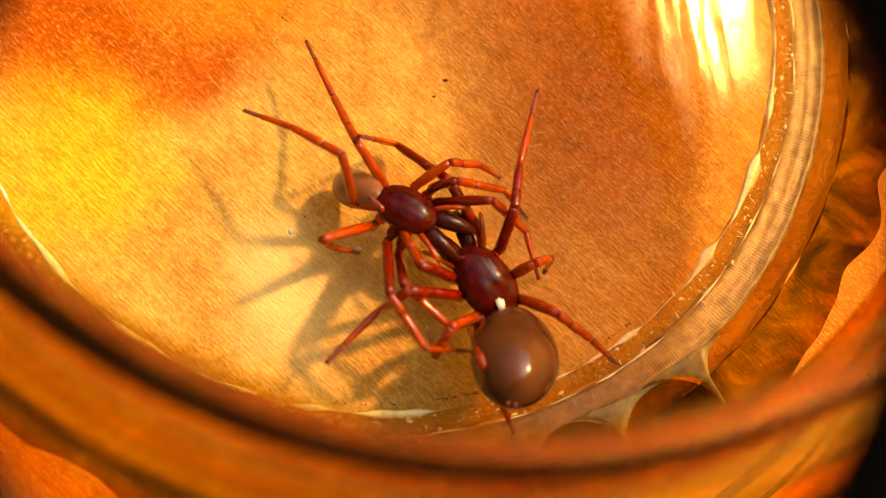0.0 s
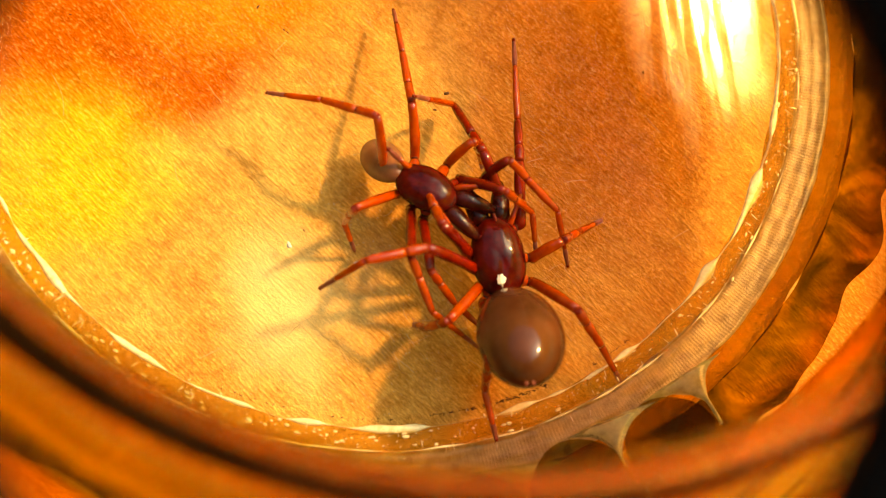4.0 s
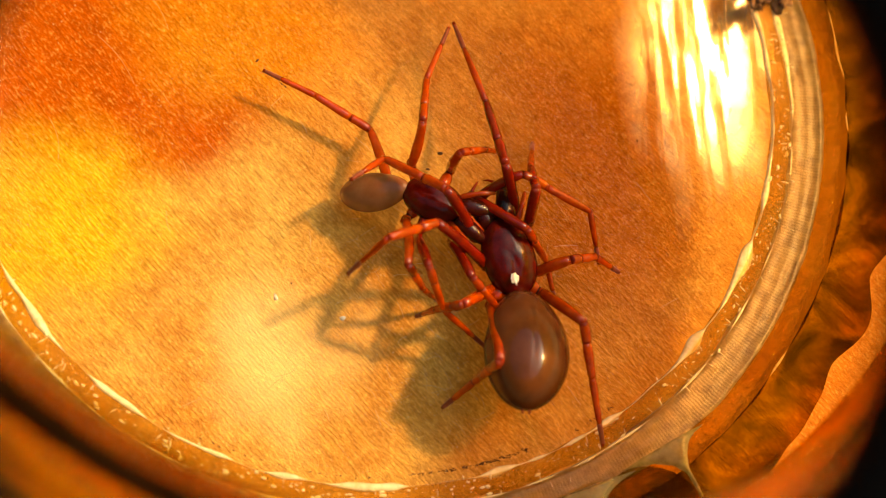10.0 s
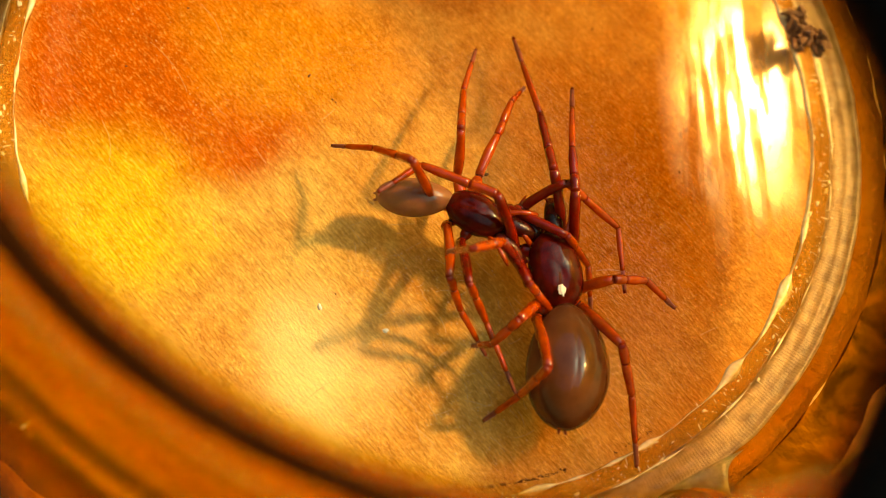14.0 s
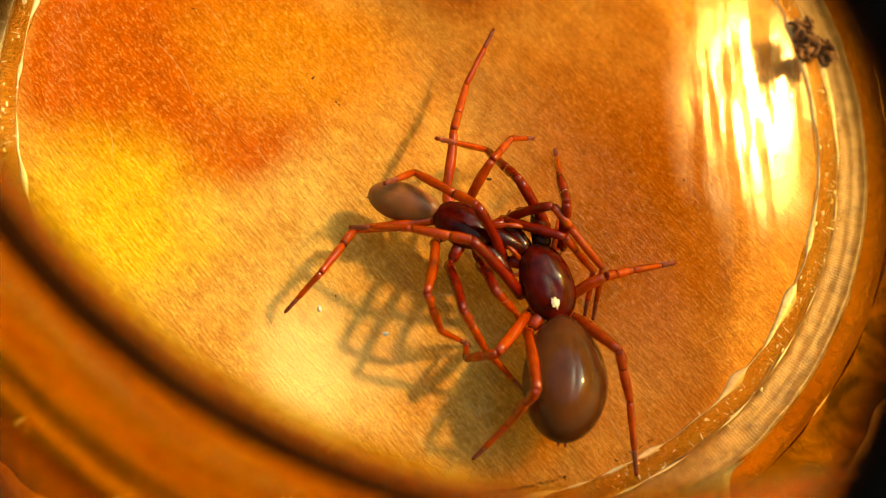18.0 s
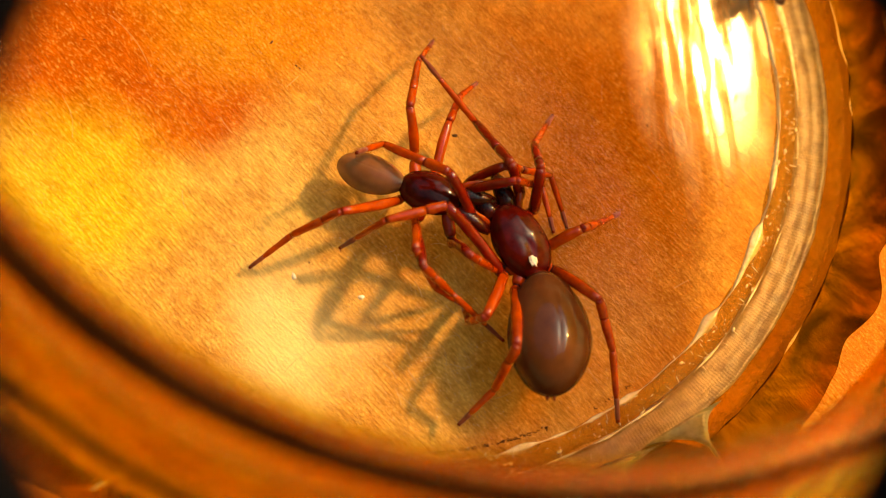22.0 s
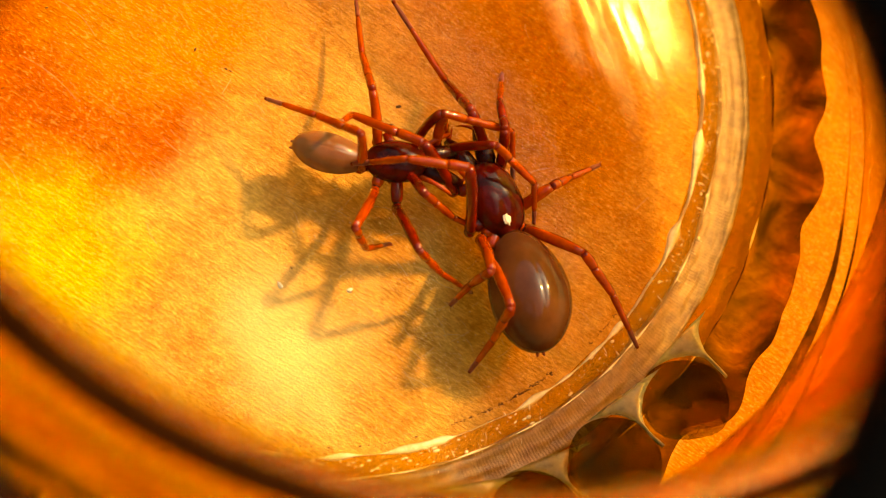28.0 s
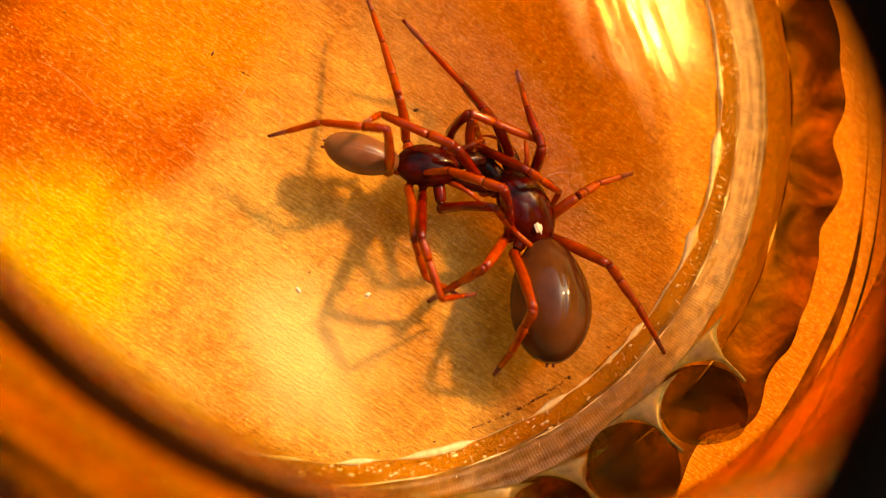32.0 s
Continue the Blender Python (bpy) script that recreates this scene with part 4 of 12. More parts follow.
ABDOMEN_ROWS = {
    "F": [(0, -3.25, 0.00, -0.10, 0.0, -45.5, 132.2), (1, -3.25, 0.00, -0.10, 0.0, -41.4, 167.8), (2, -3.25, 0.00, -0.10, 0.0, -46.4, 172.6), (3, -3.25, 0.00, -0.10, 0.0, -48.0, 172.1), (3.5, -3.25, 0.00, -0.10, 0.0, -48.0, 172.1), (5.5, -3.25, 0.00, -0.10, 0.0, -45.0, 173.6), (6, -3.25, 0.00, -0.10, 0.0, -45.0, 173.6), (7, -3.25, 0.00, -0.10, 0.0, -40.0, 160.9), (8, -3.25, 0.00, -0.10, 0.0, -32.5, 152.4), (9, -3.25, 0.00, -0.10, 0.0, -27.8, 168.8), (10, -3.25, 0.00, -0.10, 0.0, -22.4, 160.8), (11, -3.25, 0.00, -0.10, 0.0, -10.9, 157.4), (12, -3.25, 0.00, -0.10, 0.0, -5.5, 163.8), (13, -3.25, 0.00, -0.10, 0.0, 1.8, 168.9), (14, -3.25, 0.00, -0.10, 0.0, -6.8, 161.0), (14.5, -3.25, 0.00, -0.10, 0.0, -6.8, 161.0), (16.5, -3.25, 0.00, -0.10, 0.0, 1.0, 147.8), (17, -3.25, 0.00, -0.10, 0.0, 1.0, 147.8), (18, -3.25, 0.00, -0.10, 0.0, -9.8, 157.2), (19, -3.25, 0.00, -0.10, 0.0, -8.0, 158.2), (20, -3.25, 0.00, -0.10, 0.0, -10.6, 145.1), (21, -3.25, 0.00, -0.10, 0.0, -14.6, 163.5), (22, -3.25, 0.00, -0.10, 0.0, -11.1, 149.3), (23, -3.25, 0.00, -0.10, 0.0, -11.9, 152.3), (24, -3.25, 0.00, -0.10, 0.0, -17.6, 148.3), (25, -3.25, 0.00, -0.10, 0.0, 2.0, 177.9), (25.5, -3.25, 0.00, -0.10, 0.0, 2.0, 177.9), (27.5, -3.25, 0.00, -0.10, 0.0, -11.6, 163.8), (28, -3.25, 0.00, -0.10, 0.0, -11.6, 163.8), (29, -3.25, 0.00, -0.10, 0.0, -14.9, 163.5), (30, -3.25, 0.00, -0.10, 0.0, -12.8, 164.2), (31, -3.25, 0.00, -0.10, 0.0, -9.2, 156.4), (32, -3.25, 0.00, -0.10, 0.0, -7.4, 150.0)],
    "M": [(0, -2.55, 0.00, -0.10, 0.0, 49.3, 170.3), (1, -2.55, 0.00, -0.10, 0.0, 44.9, 155.9), (2, -2.55, 0.00, -0.10, 0.0, 47.1, 141.4), (3, -2.55, 0.00, -0.10, 0.0, 43.9, 150.2), (3.5, -2.55, 0.00, -0.10, 0.0, 43.9, 150.2), (5.5, -2.55, 0.00, -0.10, 0.0, 44.8, 147.1), (6, -2.55, 0.00, -0.10, 0.0, 44.8, 147.1), (7, -2.55, 0.00, -0.10, 0.0, 42.2, 172.3), (8, -2.55, 0.00, -0.10, 0.0, 36.6, 199.4), (9, -2.55, 0.00, -0.10, 0.0, 36.2, 194.2), (10, -2.55, 0.00, -0.10, 0.0, 31.4, 200.1), (11, -2.55, 0.00, -0.10, 0.0, 23.9, 213.1), (12, -2.55, 0.00, -0.10, 0.0, 26.2, 197.5), (13, -2.55, 0.00, -0.10, 0.0, 25.0, 187.8), (14, -2.55, 0.00, -0.10, 0.0, 4.6, 206.6), (14.5, -2.55, 0.00, -0.10, 0.0, 4.6, 206.6), (16.5, -2.55, 0.00, -0.10, 0.0, 11.8, 190.6), (17, -2.55, 0.00, -0.10, 0.0, 11.8, 190.6), (18, -2.55, 0.00, -0.10, 0.0, 16.1, 190.0), (19, -2.55, 0.00, -0.10, 0.0, 18.0, 173.1), (20, -2.55, 0.00, -0.10, 0.0, 13.0, 172.5), (21, -2.55, 0.00, -0.10, 0.0, 15.1, 161.2), (22, -2.55, 0.00, -0.10, 0.0, 22.5, 169.3), (23, -2.55, 0.00, -0.10, 0.0, 8.4, 176.2), (24, -2.55, 0.00, -0.10, 0.0, 4.4, 172.3), (25, -2.55, 0.00, -0.10, 0.0, 3.2, 168.6), (25.5, -2.55, 0.00, -0.10, 0.0, 3.2, 168.6), (27.5, -2.55, 0.00, -0.10, 0.0, 3.1, 167.5), (28, -2.55, 0.00, -0.10, 0.0, 3.1, 167.5), (29, -2.55, 0.00, -0.10, 0.0, 6.0, 178.5), (30, -2.55, 0.00, -0.10, 0.0, 5.5, 178.2), (31, -2.55, 0.00, -0.10, 0.0, 4.4, 172.6), (32, -2.55, 0.00, -0.10, 0.0, 2.1, 168.2)],
}
LEG_ROWS = {
    "FL1": (
        [(0, 1.50, 1.67, -0.64, 5.1, -56.0, 53.0), (1, 0.40, 2.44, -0.57, 20.6, -61.3, 56.7), (2, 0.80, 2.02, -0.60, 14.5, -63.3, 65.3), (3, 0.45, 2.01, -0.58, 28.6, -59.1, 49.6), (3.5, 0.45, 2.01, -0.58, 28.6, -59.1, 49.6), (5.5, 0.25, 1.88, -0.56, 12.7, -57.9, 69.9), (6, 0.25, 1.88, -0.56, 12.7, -57.9, 69.9), (7, 0.45, 1.89, -0.58, 33.8, -50.0, 36.9), (8, 0.97, 2.18, -0.60, 47.1, -34.8, 13.7), (9, 1.28, 2.88, -0.61, 44.9, -56.2, 26.8), (10, 2.24, 1.92, -0.66, 32.5, -50.9, 33.3), (11, 3.15, 2.14, -0.71, 33.3, -51.7, 29.7), (12, 2.06, 2.25, -0.65, 30.4, -49.3, 36.9), (13, 2.24, 2.24, -0.65, 28.6, -54.9, 39.2), (14, 2.41, 2.50, -0.68, 37.7, -53.8, 27.3), (14.5, 2.41, 2.50, -0.68, 37.7, -53.8, 27.3), (16.5, 2.41, 2.50, -0.68, 37.7, -53.8, 27.3), (17, 2.98, 1.99, -0.71, 32.8, -47.5, 20.7), (18, 2.77, 2.41, -0.70, 32.1, -49.3, 28.3), (19, 3.09, 2.62, -0.70, 28.6, -54.4, 31.9), (20, 3.52, 2.60, -0.74, 27.1, -54.5, 28.8), (21, 2.91, 2.63, -0.70, 28.8, -53.2, 34.6), (22, 2.78, 2.22, -0.69, 34.6, -48.8, 16.6), (23, 2.29, 2.36, -0.68, 34.2, -43.1, 19.9), (24, 2.47, 2.04, -0.69, 37.2, -38.6, 14.1), (25, 1.41, 2.87, -0.62, 46.1, -39.7, 15.7), (25.5, 1.41, 2.87, -0.62, 46.1, -39.7, 15.7), (27.5, 1.87, 2.66, -0.64, 39.6, -44.4, 28.4), (28, 1.87, 2.66, -0.64, 39.6, -44.4, 28.4), (29, 2.33, 2.14, -0.67, 41.1, -50.5, 25.0), (30, 2.28, 1.99, -0.65, 36.6, -45.0, 33.9), (31, 2.78, 1.93, -0.70, 39.9, -44.9, 22.8), (32, 2.59, 2.05, -0.69, 37.1, -44.7, 27.5)],
        [(0, 5.94, 0.00, 0.00, -73.7, 30.4, -127.8), (0.2, 5.94, 0.00, 0.00, -73.7, 29.5, -124.4), (0.4, 5.94, 0.00, 0.00, -73.7, 28.5, -121.1), (0.6, 5.94, 0.00, 0.00, -73.8, 27.5, -117.8), (0.8, 5.94, 0.00, 0.00, -73.9, 26.6, -114.5), (1, 5.94, 0.00, 0.00, -74.1, 25.7, -111.3), (1.25, 5.94, 0.00, 0.00, -74.6, 25.4, -113.0), (1.5, 5.94, 0.00, 0.00, -75.1, 25.1, -114.7), (1.75, 5.94, 0.00, 0.00, -75.6, 24.9, -116.3), (2, 5.94, 0.00, 0.00, -76.1, 24.6, -118.0), (3, 5.94, 0.00, 0.00, -77.0, 25.6, -113.4), (3.5, 5.94, 0.00, 0.00, -77.0, 25.6, -113.4), (4.5, 5.94, 0.00, 0.00, -73.6, 25.5, -114.0), (5.5, 5.94, 0.00, 0.00, -70.2, 25.6, -114.6), (6, 5.94, 0.00, 0.00, -70.2, 25.6, -114.6), (7, 5.94, 0.00, 0.00, -75.9, 26.4, -112.1), (7.33, 5.94, 0.00, 0.00, -71.3, 37.7, -95.3), (7.67, 5.94, 0.00, 0.00, -61.3, 47.2, -74.3), (8, 5.94, 0.00, 0.00, -44.8, 52.9, -47.4), (8.5, 5.94, 0.00, 0.00, -61.9, 57.0, -72.8), (9, 5.94, 0.00, 0.00, -81.3, 56.3, -100.3), (10, 5.94, 0.00, 0.00, -52.5, 59.7, -76.1), (11, 5.94, 0.00, 0.00, -56.2, 64.7, -79.5), (12, 5.94, 0.00, 0.00, -43.1, 60.3, -67.2), (13, 5.94, 0.00, 0.00, -47.0, 63.5, -73.2), (13.5, 5.94, 0.00, 0.00, -36.3, 66.1, -58.1), (14, 5.94, 0.00, 0.00, -23.5, 67.3, -40.9), (14.5, 5.94, 0.00, 0.00, -23.5, 67.3, -40.9), (16.5, 5.94, 0.00, 0.00, -23.5, 67.3, -40.9), (16.75, 5.94, 0.00, 0.00, -34.7, 64.5, -54.1), (17, 5.94, 0.00, 0.00, -43.3, 60.8, -64.6), (18, 5.94, 0.00, 0.00, -44.9, 58.2, -67.9), (19, 5.94, 0.00, 0.00, -55.1, 57.7, -82.8), (20, 5.94, 0.00, 0.00, -50.5, 58.8, -78.5), (21, 5.94, 0.00, 0.00, -55.2, 60.7, -83.0), (22, 5.94, 0.00, 0.00, -50.3, 60.4, -71.0), (23, 5.94, 0.00, 0.00, -35.5, 55.9, -53.7), (24, 5.94, 0.00, 0.00, -40.6, 53.3, -55.4), (25, 5.94, 0.00, 0.00, -41.8, 56.1, -46.2), (25.5, 5.94, 0.00, 0.00, -41.8, 56.1, -46.2), (27.5, 5.94, 0.00, 0.00, -47.5, 52.9, -62.6), (28, 5.94, 0.00, 0.00, -47.5, 52.9, -62.6), (29, 5.94, 0.00, 0.00, -33.3, 60.0, -45.5), (30, 5.94, 0.00, 0.00, -33.9, 54.0, -49.1), (31, 5.94, 0.00, 0.00, -47.7, 57.6, -61.9), (32, 5.94, 0.00, 0.00, -39.7, 50.7, -55.4)],
        [(0, 2.62, -4.28, -3.18, -21.2, 3.9, -15.5), (0.2, 2.85, -4.51, -3.09, -23.8, 17.7, -27.2), (0.4, 3.09, -4.73, -3.00, -30.7, 30.1, -41.5), (0.6, 3.34, -4.93, -2.91, -43.0, 39.4, -60.2), (0.8, 3.60, -5.11, -2.81, -60.3, 43.6, -83.5), (1, 3.88, -5.28, -2.72, -78.2, 41.3, -107.7), (1.25, 3.72, -5.22, -2.69, -58.8, 43.5, -80.0), (1.5, 3.56, -5.17, -2.67, -40.8, 38.6, -53.5), (1.75, 3.41, -5.11, -2.64, -28.4, 28.5, -32.1), (2, 3.25, -5.04, -2.61, -21.7, 15.4, -15.1), (3, 3.69, -5.20, -2.71, -21.5, 14.1, -6.0), (3.5, 3.69, -5.20, -2.71, -21.5, 14.1, -6.0), (4.5, 3.63, -5.18, -2.71, -23.9, 20.3, -19.9), (5.5, 3.58, -5.15, -2.71, -27.0, 25.8, -34.4), (6, 3.58, -5.15, -2.71, -27.0, 25.8, -34.4), (7, 3.82, -5.22, -2.79, -25.4, 36.9, -15.1), (7.33, 5.47, -4.95, -3.84, -7.3, 32.5, 19.1), (7.67, 7.09, -4.11, -4.61, 2.4, 21.3, 48.2), (8, 8.50, -2.79, -5.01, 3.1, 8.1, 73.5), (8.5, 6.95, -3.26, -5.27, 8.5, 19.0, 63.2), (9, 5.31, -3.43, -5.23, 13.5, 31.5, 55.1), (10, 6.70, -3.08, -5.42, 10.3, 16.4, 61.4), (11, 6.43, -2.64, -5.68, 11.2, 9.1, 61.1), (12, 7.14, -2.87, -5.46, 8.3, 12.9, 61.7), (13, 6.75, -2.68, -5.62, 11.3, 10.8, 55.3), (13.5, 7.28, -2.16, -5.74, 16.2, 25.0, 67.3), (14, 7.77, -1.59, -5.80, 22.9, 38.8, 81.6), (14.5, 7.77, -1.59, -5.80, 22.9, 38.8, 81.6), (16.5, 7.77, -1.59, -5.80, 22.9, 38.8, 81.6), (16.75, 7.53, -2.19, -5.67, 15.3, 26.1, 72.4), (17, 7.25, -2.77, -5.48, 9.3, 13.0, 65.9), (18, 7.18, -3.06, -5.34, 8.5, 9.8, 55.9), (19, 6.36, -3.33, -5.31, 10.4, 13.2, 49.1), (20, 6.59, -3.19, -5.37, 10.5, 9.3, 48.8), (21, 6.31, -3.05, -5.48, 10.0, 10.8, 51.9), (22, 6.95, -2.94, -5.46, 8.5, 7.4, 52.9), (23, 8.03, -2.84, -5.20, 4.3, 11.9, 54.3), (24, 8.07, -3.09, -5.04, 2.7, 11.1, 57.7), (25, 8.36, -2.53, -5.22, 7.4, 12.9, 59.1), (25.5, 8.36, -2.53, -5.22, 7.4, 12.9, 59.1), (27.5, 7.68, -3.37, -5.01, 6.3, 1.4, 53.4), (28, 7.68, -3.37, -5.01, 6.3, 1.4, 53.4), (29, 8.14, -2.24, -5.44, 10.9, 12.2, 51.3), (30, 8.35, -2.79, -5.08, 5.3, 14.7, 51.0), (31, 7.52, -2.97, -5.30, 6.3, 13.5, 50.2), (32, 8.20, -3.28, -4.86, 4.9, 2.9, 48.6)]),
    "FL2": (
        [(0, 0.22, 2.07, -0.56, 4.7, -49.7, 61.5), (1, -0.62, 1.82, -0.52, 16.8, -60.4, 68.6), (2, -0.59, 1.67, -0.52, 16.4, -55.3, 70.9), (3, -0.75, 1.48, -0.51, 16.5, -50.6, 71.1), (3.5, -0.75, 1.48, -0.51, 16.5, -50.6, 71.1), (5.5, -0.94, 2.07, -0.51, 24.5, -49.8, 62.2), (6, -0.94, 2.07, -0.51, 24.5, -49.8, 62.2), (7, 0.30, 1.26, -0.57, 22.3, -49.7, 58.1), (8, -0.40, 1.53, -0.53, 18.3, -52.5, 59.6), (9, -1.95, 2.12, -0.46, 33.3, -26.6, 46.6), (10, -0.11, 1.75, -0.54, 25.4, -47.3, 50.5), (11, 0.35, 2.18, -0.57, 25.4, -53.1, 48.0), (12, -0.27, 2.23, -0.54, 18.9, -49.3, 59.6), (13, -0.15, 1.96, -0.54, 19.6, -46.4, 58.9), (14, -0.45, 2.17, -0.53, 21.1, -60.3, 56.2), (14.5, -0.45, 2.17, -0.53, 21.1, -60.3, 56.2), (16.5, -0.45, 2.17, -0.53, 21.1, -60.3, 56.2), (17, 0.12, 2.24, -0.56, 17.6, -49.7, 47.8), (18, -0.15, 2.13, -0.54, 26.1, -43.0, 42.8), (19, 0.17, 2.36, -0.56, 23.3, -48.5, 45.8), (20, 0.19, 2.78, -0.56, 18.6, -51.7, 47.0), (21, -0.72, 3.03, -0.51, 17.1, -48.1, 56.8), (22, -1.20, 2.42, -0.49, 33.7, -30.7, 20.6), (23, -1.90, 2.49, -0.45, 32.2, -27.0, 26.6), (24, -1.02, 2.24, -0.49, 32.8, -31.1, 24.1), (25, -1.32, 2.30, -0.48, 35.9, -27.0, 33.5), (25.5, -1.32, 2.30, -0.48, 35.9, -27.0, 33.5), (27.5, -1.48, 2.86, -0.48, 59.7, -57.4, 2.8), (28, -1.48, 2.86, -0.48, 59.7, -57.4, 2.8), (29, -1.31, 2.31, -0.48, 13.6, -68.6, 52.2), (30, -1.24, 2.88, -0.49, 89.4, -68.9, -24.6), (31, -0.63, 2.70, -0.52, 107.9, -73.7, -50.6), (32, -1.43, 2.14, -0.48, 43.3, -61.7, 18.5)],
